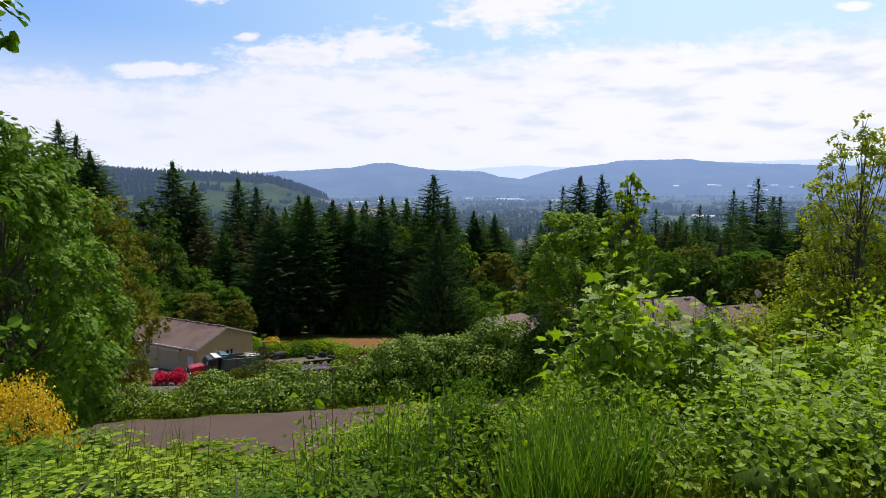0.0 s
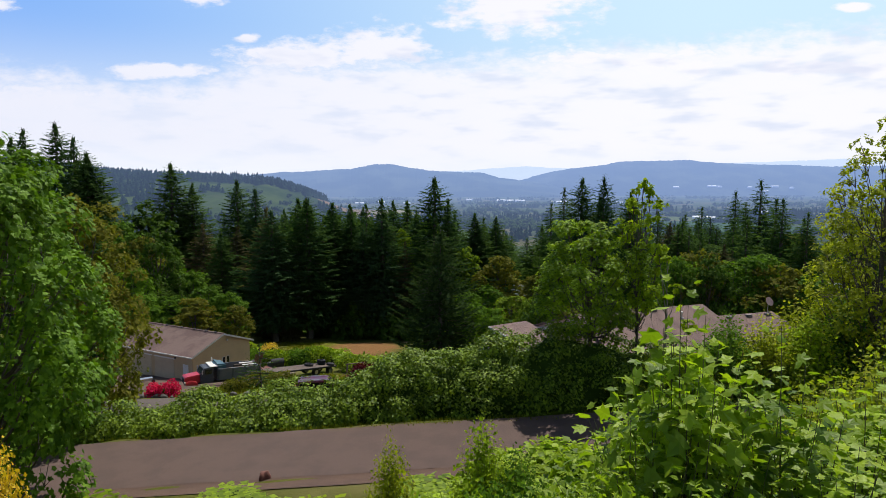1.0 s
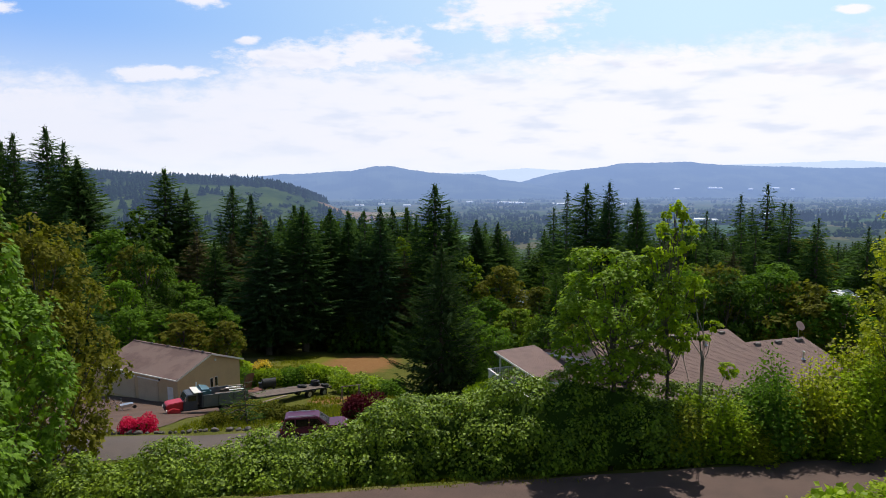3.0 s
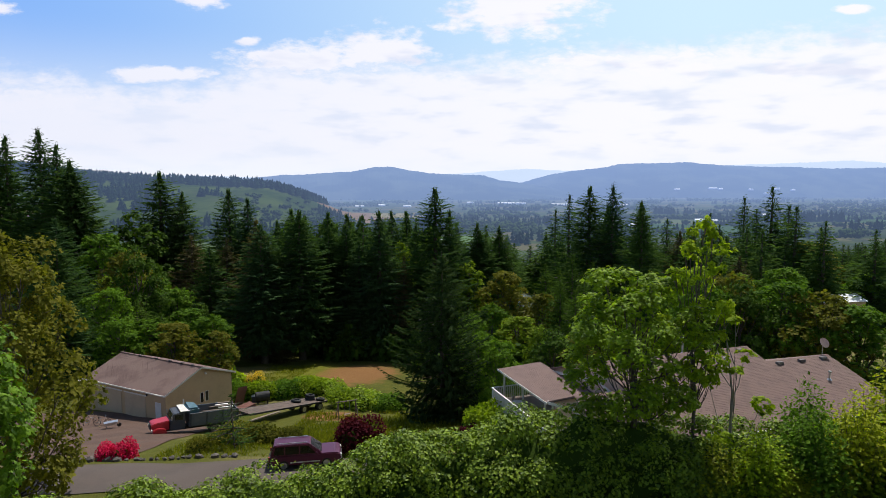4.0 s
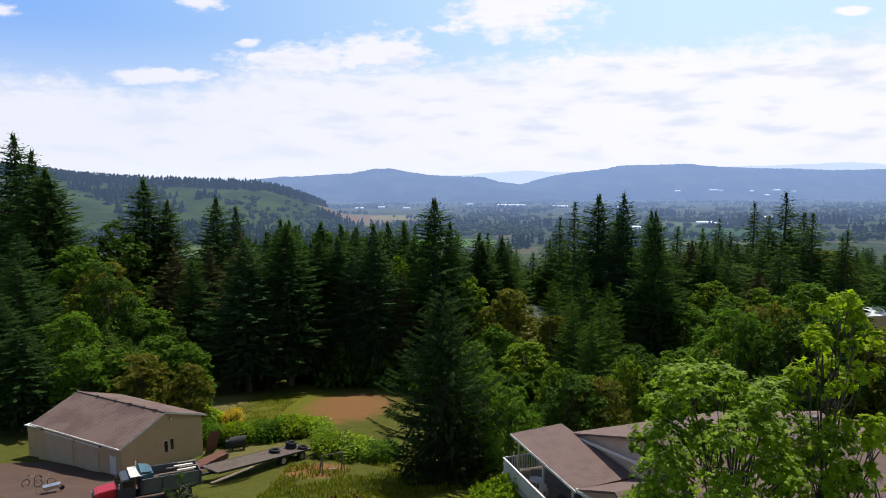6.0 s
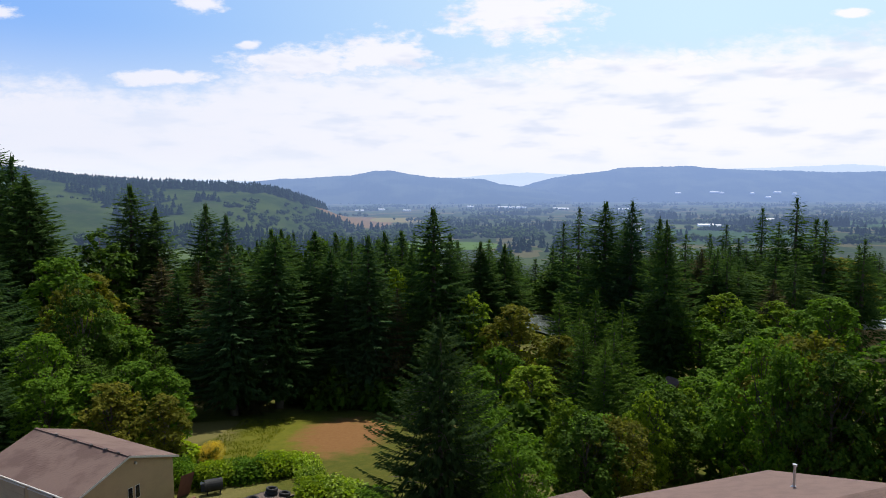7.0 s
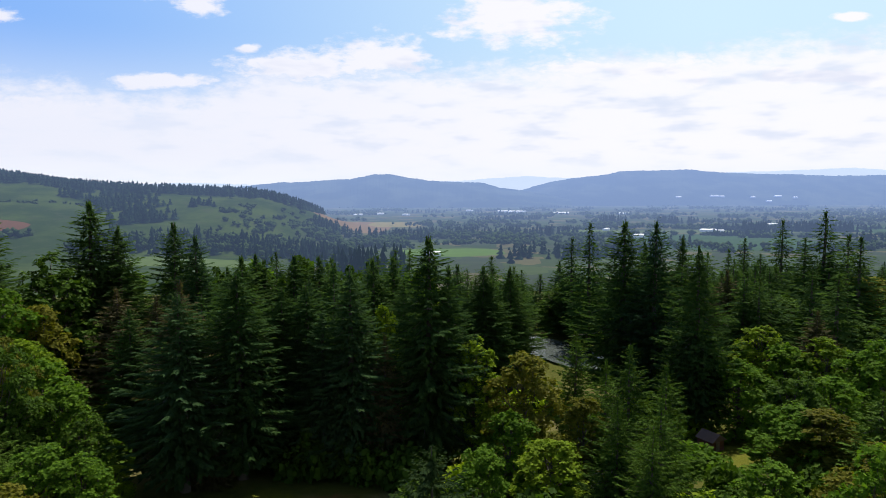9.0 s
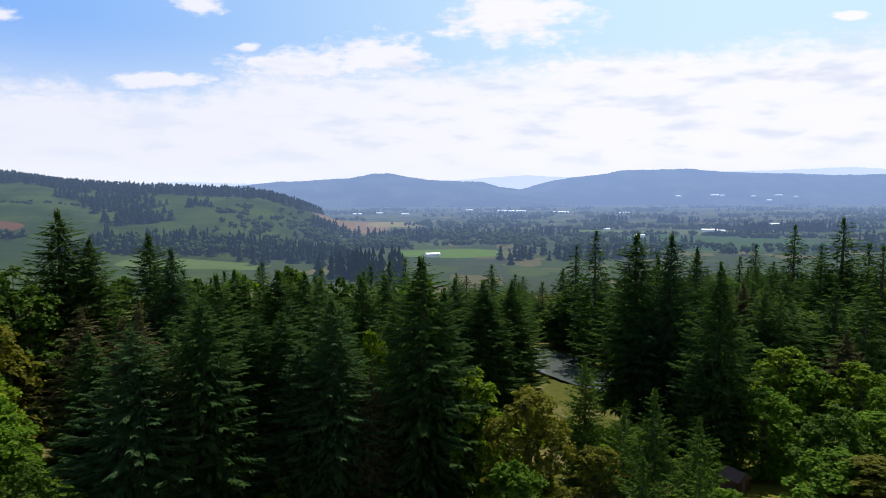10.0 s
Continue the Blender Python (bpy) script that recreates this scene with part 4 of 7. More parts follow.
def garage():
    g = thing("garage", "tan workshop garage with brown shingle roof and two wide doors", "garage", frame_at(-31.1, 77.9, -24.3, -0.48))
    b = -1.6
    wall = part("front_wall", box(-14.0, 0.4, b, -0.4, 0.58, 2.95), M_SIDING, g)
    V, F = boards(13.6, 2.95 - b)
    ob = part("siding", mesh_from("siding", np.array(V) + np.array([-14.0, 0.396, b]), F, M_SIDING), None, wall)
    part("back_wall", box(-14.0, 9.88, b, -0.4, 10.06, 2.95), M_SIDING, g)
    gable_wall(g, "gable_wall", M_SIDING, -0.4, 0.4, 10.06, b, 2.95, 5.23, 4.70)
    gable_wall(g, "gable_wall", M_SIDING, -14.0, 0.4, 10.06, b, 2.95, 5.23, 4.70, side=-1)
    roof_part(g, "roof_slope", ((-14.4, 0, 2.9), (0, 0, 2.9), (0, 5.23, 4.83), (-14.4, 5.23, 4.83)), M_SHINGLE_G, "brown shingles stained with moss along the eave")
    roof_part(g, "roof_slope", ((0, 10.46, 2.9), (-14.4, 10.46, 2.9), (-14.4, 5.23, 4.83), (0, 5.23, 4.83)), M_SHINGLE_G)
    part("ridge_cap", prism([(-14.4, 0.0), (0, 0.0), (0, 0.05), (-14.4, 0.05)], 5.08, 5.38), M_SHINGLE_G, g).location = (0, 0, 4.83)
    part("gutter", box(-14.42, -0.12, 2.76, 0.02, 0.0, 2.90, 0.02), M_TRIM, g, "pale metal gutter")
    for y0, z0, y1, z1 in ((0, 2.9, 5.23, 4.83), (10.46, 2.9, 5.23, 4.83)):
        bm = bmesh.new()
        vs = [bm.verts.new(p) for p in ((0.01, y0, z0), (0.01, y1, z1), (0.01, y1, z1 - 0.2), (0.01, y0, z0 - 0.2))]
        ws = [bm.verts.new((0.06, v.co.y, v.co.z + 0.03)) for v in vs]
        bm.faces.new(vs)
        bm.faces.new(ws[::-1])
        for i in range(4):
            bm.faces.new((vs[i], vs[(i + 1) % 4], ws[(i + 1) % 4], ws[i]))
        bmesh.ops.recalc_face_normals(bm, faces=bm.faces)
        part("rake_board", bm, M_TRIM, g, "pale rake board")
    # wide doors of four panels each
    for x0, x1 in ((-7.3, -3.7), (-12.4, -7.9)):
        door = part("garage_door", box(x0, 0.34, -0.55, x1, 0.40, 2.15), M_DOOR, g, "cream sectional door, shut")
        for i in range(4):
            part("panel", box(x0 + 0.05, 0.315, -0.5 + i * 0.66, x1 - 0.05, 0.345, -0.5 + i * 0.66 + 0.6, 0.01), M_DOOR, door)
        part("door_casing", box(x0 - 0.12, 0.33, 2.15, x1 + 0.12, 0.40, 2.29), M_TRIM, door)
    door = part("side_door", box(-2.1, 0.34, -0.35, -1.15, 0.40, 1.75, 0.01), M_TRIM, g, "white panelled door, shut")
    part("handle", cyl(-2.0, 0.31, 0.65, 0.04, 0.06, "y", 10), M_METAL, door)
    for x in (-3.4, -13.0):
        part("wall_lamp", box(x - 0.09, 0.24, 2.3, x + 0.09, 0.40, 2.5, 0.02), M_BLACK, g)
    for y0, y1 in ((5.15, 5.65), (5.88, 6.38)):
        w = part("window", box(-0.40, y0, 0.40, -0.365, y1, 1.66), M_TRIM, g)
        part("pane", box(-0.37, y0 + 0.05, 0.45, -0.352, y1 - 0.05, 1.61), M_GLASS, w, "dark glass")
    lamp = part("floodlight", cyl(-0.28, 6.0, 3.8, 0.11, 0.22, "x", 12), M_TRIM, g, "white security lamp")
    part("bracket", box(-0.38, 5.95, 3.78, -0.2, 6.05, 3.95), M_METAL, lamp)
    for x in (-1.3, -3.1, -5.2, -7.6, -10.6):
        vent_box(g, x, 5.05, 4.86, 0.17)
    # the lower lean-to at the far end
    part("lean_to", box(-16.7, 0.9, b, -14.02, 4.0, 2.0), M_SIDING, g, "low yellowish lean-to")
    part("lean_to_roof", slab([(-16.9, 0.7, 2.05), (-14.03, 0.7, 2.25), (-14.03, 4.2, 2.25), (-16.9, 4.2, 2.05)], 0.08), M_WHITE, g, "white sheet roof")
    return g


garage()
apron = mesh_from("yard", *(lambda xs, ys: ([(-33 + x, 69 + y, land1(-33 + x, 69 + y) + 0.06) for y in ys for x in xs],
                            [[j * len(xs) + i, j * len(xs) + i + 1, (j + 1) * len(xs) + i + 1, (j + 1) * len(xs) + i] for j in range(len(ys) - 1) for i in range(len(xs) - 1)]))(np.linspace(-17, 9, 27), np.linspace(-13.5, 14, 28)), M_DIRT, True)
tagged(new("garage_yard", apron), "packed brown gravel yard before the garage", "yard", kind="structure")

H_EAVE = -14.0


def house():
    """Front at low y; x along the ridge. Heights are from the eaves."""
    h = thing("house", "pinkish tan bungalow with brown shingle hip and gable roofs", "house", frame_at(7.33, 54.57, H_EAVE, 0.325))
    # walls
    low = -6.2
    gable_wall(h, "main_wall", M_SIDING_H, 3.9 + 0.35, -8.3, 7.6, low, 0.0, -0.4, 2.72, side=-1)
    part("front_wall", box(4.5, -8.35, low, 23.2, -8.15, 0.02), M_SIDING_H, h)
    part("back_wall", box(4.3, 7.4, low, 17.0, 7.6, 0.02), M_SIDING_H, h)
    part("side_wall", box(16.9, 3.5, low, 17.1, 7.6, 0.0), M_SIDING_H, h)
    gable_wall(h, "end_wall", M_SIDING_H, 23.2, -8.3, 3.5, low, 0.0, -2.4, 2.05)
    part("rear_wall", box(17.0, 3.4, low, 23.2, 3.6, 0.02), M_SIDING_H, h)
    gable_wall(h, "wing_wall", M_SIDING_H, 0.45, -6.6, 0.0, low, 0.12, -3.3, 1.50, side=-1)
    part("wing_front_wall", box(0.45, -6.65, low, 4.6, -6.45, 0.2), M_SIDING_H, h)
    # roofs
    roof_part(h, "main_roof_front", ((3.9, -8.8, 0), (17.4, -8.8, 0), (17.4, -0.4, 2.9), (3.9, -0.4, 2.9)), M_SHINGLE)
    roof_part(h, "main_roof_back", ((17.4, 8.0, 0), (3.9, 8.0, 0), (3.9, -0.4, 2.9), (17.4, -0.4, 2.9)), M_SHINGLE)
    roof_part(h, "east_roof_front", ((17.4, -8.8, 0), (23.6, -8.8, 0), (23.6, -2.4, 2.2), (17.4, -2.4, 2.2)), M_SHINGLE)
    roof_part(h, "east_roof_back", ((23.6, 4.0, 0), (17.4, 4.0, 0), (17.4, -2.4, 2.2), (23.6, -2.4, 2.2)), M_SHINGLE)
    roof_part(h, "wing_roof_front", ((0.1, -7.0, 0.06), (6.0, -7.0, 0.06), (6.0, -3.3, 1.65), (0.1, -3.3, 1.65)), M_SHINGLE)
    roof_part(h, "wing_roof_back", ((6.0, 0.35, 0.06), (0.1, 0.35, 0.06), (0.1, -3.3, 1.65), (6.0, -3.3, 1.65)), M_SHINGLE)
    roof_part(h, "deck_roof", ((0, 9.2, 0.0), (0, 0.36, 0.0), (4.0, 0.36, 0.24), (4.0, 9.2, 0.24)), M_SHINGLE)
    gab = part("main_end_wall", prism([(17.2, 0.0), (17.38, 0.0), (17.38, 0.02), (17.2, 0.02)], -8.0, 7.6), M_SIDING_H, h)
    gable_wall(h, "upper_gable_wall", M_SIDING_H, 17.36, -8.3, 7.6, -0.5, 0.0, -0.4, 2.72)
    # eave boards and gutters
    part("deck_fascia", box(-0.06, 0.3, -0.16, -0.005, 9.25, -0.01), M_TRIM, h, "pale gutter along the deck roof")
    part("front_gutter", box(3.9, -8.93, -0.14, 23.6, -8.81, -0.01, 0.02), M_TRIM, h)
    part("wing_gutter", box(0.1, 0.36, -0.08, 0.2, 0.5, 0.06), M_TRIM, h)
    part("downspout", box(0.28, 0.02, low, 0.38, 0.12, 0.05), M_TRIM, h, "pale downspout")
    for ya, za, yb, zb in ((-7.0, 0.06, -3.3, 1.65), (0.35, 0.06, -3.3, 1.65)):
        part("rake_board", prism([(0.03, -0.02), (0.09, -0.02), (0.09, -0.2), (0.03, -0.2)], 0, 1), M_TRIM, h).matrix_basis = Matrix(((1, 0, 0, 0), (0, yb - ya, 0, ya), (0, zb - za, 1, za), (0, 0, 0, 1)))
    for ya, za, yb, zb in ((-8.8, 0, -0.4, 2.9), (8.0, 0, -0.4, 2.9)):
        part("rake_board", prism([(3.83, 0.0), (3.895, 0.0), (3.895, -0.2), (3.83, -0.2)], 0, 1), M_TRIM, h).matrix_basis = Matrix(((1, 0, 0, 0), (0, yb - ya, 0, ya), (0, zb - za, 1, za), (0, 0, 0, 1)))
    # roof fittings
    for x, y, z in ((11.6, -0.9, 2.72), (16.3, -0.9, 2.72), (18.2, -2.9, 2.05), (20.4, -2.9, 2.05), (22.6, -2.9, 2.05)):
        vent_box(h, x, y, z)
    for x, y, z, k in ((13.6, -2.2, 2.25, 0.5), (20.6, -5.2, 1.25, 0.6), (14.0, 3.0, 1.7, 1.3)):
        p = part("vent_pipe", cyl(x, y, z + k / 2, 0.07, k), M_METAL, h, "metal vent pipe")
        part("cap", cyl(x, y, z + k, 0.12, 0.1), M_METAL, p)
        part("flashing", cyl(x, y, z + 0.05, 0.2, 0.12, r2=0.08), M_METAL, p)
    dish = part("dish_mast", cyl(23.2, -2.3, 2.7, 0.03, 1.0), M_METAL, h)
    bm = cyl(0, 0, 0, 0.42, 0.06, seg=24, r2=0.30)
    d = part("dish", bm, M_METAL, dish, "grey satellite dish")
    d.matrix_basis = Matrix.Translation((23.35, -2.35, 3.15)) @ Matrix.Rotation(radians(75), 4, "Y")
    # front windows under the eave
    for x in (9.6, 12.6, 16.4, 19.6):
        w = part("window", box(x, -8.42, -1.9, x + 1.5, -8.36, -0.6), M_TRIM, h)
        part("pane", box(x + 0.08, -8.44, -1.82, x + 0.71, -8.425, -0.68), M_GLASS, w)
        part("pane", box(x + 0.79, -8.44, -1.82, x + 1.42, -8.425, -0.68), M_GLASS, w)
    part("wing_lamp", box(0.2, -0.9, -0.75, 0.44, -0.65, -0.5, 0.03), M_BLACK, h)
    # covered deck with its rail
    part("deck_floor", box(-0.9, -1.6, -2.55, 3.9, 8.6, -2.40), M_WOOD, h, "weathered deck boards")
    for y in (-1.3, 2.0, 5.2, 8.3):
        part("deck_leg", box(-0.75, y, -7.5, -0.58, y + 0.17, -2.55), M_WOOD, h)
    for y in (0.9, 4.6, 8.2):
        part("roof_post", box(0.12, y, -2.4, 0.24, y + 0.12, -0.1), M_TRIM, h)
    rail = part("deck_rail", box(-0.92, -1.6, -1.42, -0.78, 8.6, -1.34), M_DECK, h, "white painted rail with close boards")
    part("end_rail", box(-0.92, 8.5, -1.42, 3.8, 8.6, -1.34), M_DECK, rail)
    part("front_rail", box(-0.92, -1.62, -1.42, 0.4, -1.54, -1.34), M_DECK, rail)
    for i in range(72):
        part("baluster", box(-0.88, -1.56 + i * 0.14, -2.4, -0.85, -1.47 + i * 0.14, -1.42), M_DECK, rail)
    for i in range(24):
        part("baluster", box(-0.8 + i * 0.19, 8.53, -2.4, -0.72 + i * 0.19, 8.56, -1.42), M_DECK, rail)
    part("skirt_board", box(-0.93, -1.62, -2.7, -0.905, 8.62, -2.4), M_DECK, rail)
    return h


house()


def deck_chair(x, y, turn):
    c = thing("deck_chair", "pale plastic garden chair on the deck", "chair", frame_at(7.33, 54.57, H_EAVE - 2.4, 0.325) @ frame_at(x, y, 0, turn), "chairs on the deck")
    part("seat", box(-0.25, -0.25, 0.40, 0.25, 0.25, 0.45, 0.02), M_DECK, c)
    part("backrest", box(-0.25, 0.22, 0.45, 0.25, 0.27, 0.95, 0.02), M_DECK, c)
    for i in (-0.22, 0.22):
        for j in (-0.22, 0.22):
            part("leg", box(i - 0.02, j - 0.02, 0, i + 0.02, j + 0.02, 0.4), M_DECK, c)
    return c


deck_chair(0.3, 6.2, 0.8)
deck_chair(0.2, 4.6, 2.4)
t = thing("deck_table", "small round white table on the deck", "table", frame_at(7.33, 54.57, H_EAVE - 2.4, 0.325) @ frame_at(0.1, 5.4, 0, 0))
part("tabletop", cyl(0, 0, 0.72, 0.45, 0.04, seg=24), M_DECK, t)
part("post", cyl(0, 0, 0.35, 0.04, 0.7), M_DECK, t)
part("foot", cyl(0, 0, 0.02, 0.25, 0.04, seg=20), M_DECK, t)
g = thing("barbecue_grill", "black covered barbecue on the deck", "barbecue", frame_at(7.33, 54.57, H_EAVE - 2.4, 0.325) @ frame_at(0.2, 1.6, 0, 0.2))
part("lid", cyl(0, 0, 0.95, 0.32, 1.3, "y", 18), M_BLACK, g)
part("cabinet", box(-0.3, -0.6, 0, 0.3, 0.6, 0.85, 0.03), M_BLACK, g)


# ---------------------------------------------------------------- vehicles
def wheel(parent, x, y, r, w, rim=None):
    """A wheel on the x-z plane: its axle runs along y."""
    wh = part("wheel", cyl(x, y, r, r * 0.62, w * 1.02, "y", 18), rim or M_METAL, parent)
    bm = bmesh.new()
    segs = 22
    ring = [(r * 0.60, -w / 2), (r * 0.93, -w / 2), (r, -w * 0.33), (r, w * 0.33), (r * 0.93, w / 2), (r * 0.60, w / 2)]
    rows = [[bm.verts.new((x + q * math.cos(a), y + s, r + q * math.sin(a))) for q, s in ring] for a in np.linspace(0, 2 * math.pi, segs, endpoint=False)]
    for i in range(segs):
        for j in range(len(ring) - 1):
            bm.faces.new((rows[i][j], rows[i][j + 1], rows[(i + 1) % segs][j + 1], rows[(i + 1) % segs][j]))
    bmesh.ops.recalc_face_normals(bm, faces=bm.faces)
    part("tyre", bm, M_BLACK, wh)
    part("hub", cyl(x, y, r, r * 0.2, w * 1.15, "y", 12), M_METAL, wh)
    return wh


def suv(m):
    c = thing("suv_car", "plum coloured four-door sport utility car parked on the driveway", "car", m)
    w = 0.92
    side = [(-2.40, 0.45), (-2.45, 0.85), (-2.38, 1.05), (2.05, 1.08), (2.38, 0.98), (2.45, 0.80), (2.42, 0.42), (1.95, 0.35), (-1.95, 0.35)]
    bm = prism(side, -w, w)
    bmesh.ops.bevel(bm, geom=[e for e in bm.edges], offset=0.06, segments=2, affect="EDGES")
    part("body", bm, M_SUV, c, "plum paint with a pale lower stripe")
    top = bmesh.new()
    lo = [(-2.36, 1.04), (1.15, 1.06)]
    hi = [(-2.10, 1.74), (0.30, 1.76)]
    a = [top.verts.new((x, s * (w - 0.05), z)) for s in (-1, 1) for x, z in lo]
    b = [top.verts.new((x, s * (w - 0.20), z)) for s in (-1, 1) for x, z in hi]
    for f in ((a[0], a[1], b[1], b[0]), (a[3], a[2], b[2], b[3]), (a[1], a[3], b[3], b[1]), (a[2], a[0], b[0], b[2]), (b[0], b[1], b[3], b[2]), (a[0], a[2], a[3], a[1])):
        top.faces.new(f)
    bmesh.ops.recalc_face_normals(top, faces=top.faces)
    bmesh.ops.bevel(top, geom=[e for e in top.edges], offset=0.04, segments=2, affect="EDGES")
    cab = part("cabin", top, M_SUV, c)
    for s in (-1, 1):
        for x0, x1, xa, xb in ((-2.12, -1.42, -1.98, -1.42), (-1.32, -0.42, -1.32, -0.42), (-0.32, 0.72, -0.32, 0.24)):
            bm = bmesh.new()
            pts = [(x0, 1.12), (x1, 1.12), (xb, 1.62), (xa, 1.62)]
            yy = lambda z: s * (w - 0.05 - 0.15 * (z - 1.05) / 0.7 + 0.006)
            bm.faces.new([bm.verts.new((x, yy(z), z)) for x, z in pts])
            bmesh.ops.solidify(bm, geom=bm.faces[:], thickness=0.012)
            part("side_window", bm, M_GLASS, cab, "dark glass")
    for x0, z0, x1, z1, nm in ((1.10, 1.12, 0.36, 1.70, "windscreen"), (-2.335, 1.15, -2.13, 1.66, "rear_window")):
        bm = bmesh.new()
        off = 0.012 if x0 > 0 else -0.012
        bm.faces.new([bm.verts.new(p) for p in ((x0 + off, -0.72, z0), (x0 + off, 0.72, z0), (x1 + off, 0.64, z1), (x1 + off, -0.64, z1))])
        bmesh.ops.solidify(bm, geom=bm.faces[:], thickness=0.012)
        part(nm, bm, M_GLASS, cab)
    for s in (-0.55, 0.55):
        part("roof_rail", box(-1.9, s - 0.025, 1.78, 0.15, s + 0.025, 1.83, 0.01), M_METAL, cab)
    for x in (-1.45, 1.45):
        for s in (-1, 1):
            wheel(c, x, s * 0.80, 0.37, 0.25)
    for s in (-1, 1):
        part("stripe", box(-1.0, s * 0.925 - 0.01, 0.52, 1.0, s * 0.925 + 0.01, 0.60), M_TRIM, c, "pale side moulding")
        part("headlight", box(2.36, s * 0.70 - 0.16, 0.74, 2.47, s * 0.70 + 0.16, 0.90, 0.02), M_TRIM, c)
        part("tail_light", box(-2.47, s * 0.80 - 0.08, 0.75, -2.38, s * 0.80 + 0.08, 1.02, 0.02), M_RED, c)
        part("mirror", box(0.72, s * 1.0 - 0.09, 1.08, 0.86, s * 1.0 + 0.09, 1.24, 0.03), M_SUV, c)
    part("front_bumper", box(2.35, -0.9, 0.38, 2.52, 0.9, 0.62, 0.04), M_BLACK, c)
    part("rear_bumper", box(-2.55, -0.9, 0.40, -2.38, 0.9, 0.64, 0.04), M_BLACK, c)
    return c


sx, sy = -10.0, 52.9
suv(frame_at(sx, sy, land1(sx, sy) + 0.06, 0.18))


def dump_truck(m):
    """Its nose looks towards -x."""
    c = thing("dump_truck", "old dump truck with a red bonnet and dark blue steel bed", "truck", m)
    part("chassis", box(-3.4, -0.45, 0.55, 3.8, 0.45, 0.85), M_BLACK, c)
    bm = prism([(-3.9, 0.75), (-3.9, 1.35), (-3.7, 1.50), (-2.3, 1.68), (-2.3, 0.75)], -0.75, 0.75)
    bmesh.ops.bevel(bm, geom=bm.edges[:], offset=0.07, segments=2, affect="EDGES")
    bonnet = part("bonnet", bm, M_RED, c, "faded red bonnet")
    part("grille", box(-3.95, -0.5, 0.85, -3.89, 0.5, 1.35, 0.01), M_BLACK, bonnet)
    for s in (-1, 1):
        bm = prism([(-3.85, 0.55), (-3.75, 1.0), (-3.3, 1.15), (-2.7, 1.0), (-2.5, 0.6)], min(s * 0.75, s * 1.15), max(s * 0.75, s * 1.15))
        bmesh.ops.bevel(bm, geom=bm.edges[:], offset=0.05, segments=2, affect="EDGES")
        part("mudguard", bm, M_RED, c)
        part("headlight", cyl(-3.88, s * 0.95, 0.95, 0.12, 0.1, "x", 14), M_TRIM, c)
        part("mirror", box(-2.25, s * 1.25 - 0.08, 1.8, -2.15, s * 1.25 + 0.08, 2.2, 0.02), M_METAL, c, "bright mirror")
    bm = prism([(-2.3, 0.75), (-2.3, 1.68), (-2.0, 2.35), (-1.0, 2.4), (-0.95, 0.75)], -1.05, 1.05)
    bmesh.ops.bevel(bm, geom=bm.edges[:], offset=0.06, segments=2, affect="EDGES")
    cab = part("cab", bm, M_STEEL, c, "dark cab")
    bm = bmesh.new()
    bm.faces.new([bm.verts.new(p) for p in ((-2.27, -0.85, 1.78), (-2.27, 0.85, 1.78), (-2.04, 0.8, 2.28), (-2.04, -0.8, 2.28))])
    bmesh.ops.solidify(bm, geom=bm.faces[:], thickness=-0.02)
    part("windscreen", bm, M_GLASS, cab)
    for s in (-1, 1):
        part("side_window", box(-1.9, s * 1.06 - 0.01, 1.72, -1.15, s * 1.06 + 0.01, 2.22), M_GLASS, cab)
    part("exhaust", cyl(-0.75, 1.0, 2.0, 0.07, 2.0), M_METAL, c)
    bed = part("bed_floor", box(-0.6, -1.2, 1.0, 4.0, 1.2, 1.12), M_STEEL, c)
    for s in (-1, 1):
        p = part("bed_side", box(-0.6, s * 1.2 - 0.05, 1.0, 4.0, s * 1.2 + 0.05, 2.25, 0.02), M_BED, bed, "dented grey-blue steel side")
        for x in (-0.5, 1.0, 2.5, 3.9):
            part("rib", box(x - 0.06, s * 1.29 - 0.05, 1.0, x + 0.06, s * 1.29 + 0.05, 2.25), M_STEEL, bed)
    bm = box(-0.75, -1.05, 2.05, 0.35, 1.05, 2.75, 0.16)
    for v in bm.verts:
        v.co.z += 0.10 * math.sin(v.co.x * 5.0 + v.co.y * 4.0)
    part("tarpaulin", bm, M_TARP, bed, "rumpled blue-green tarpaulin over the front of the bed")
    for i, (x, y, z) in enumerate(((2.2, -0.7, 2.27), (2.4, -0.3, 2.30), (2.1, 0.2, 2.27), (2.5, 0.7, 2.29))):
        part("pale_board", box(x, y, z, x + 1.5, y + 0.22, z + 0.06), M_WOOD if i % 2 else M_TRIM, bed)
    part("headboard", box(-0.65, -1.2, 1.0, -0.55, 1.2, 2.5), M_STEEL, bed)
    part("tailgate", box(3.95, -1.2, 1.0, 4.05, 1.2, 2.1), M_STEEL, bed)
    part("cab_guard", box(-1.4, -1.1, 2.48, -0.6, 1.1, 2.54), M_TRIM, bed, "pale cab guard")
    for x0, y0, z0, x1, y1, z1 in ((0.2, -0.8, 1.12, 3.1, -0.45, 1.75), (0.9, -0.2, 1.12, 3.7, 0.15, 1.95), (-0.3, 0.4, 1.12, 2.2, 0.9, 1.6), (1.6, 0.5, 1.12, 3.4, 0.75, 2.1)):
        part("scrap_plank", box(x0, y0, z0, x1, y1, z1, 0.03), M_PLANK, bed)
    for s in (-1, 1):
        wheel(c, -3.15, s * 0.95, 0.5, 0.28, M_WOOD)
        wheel(c, 1.7, s * 0.95, 0.5, 0.5, M_WOOD)
        wheel(c, 2.85, s * 0.95, 0.5, 0.5, M_WOOD)
    return c


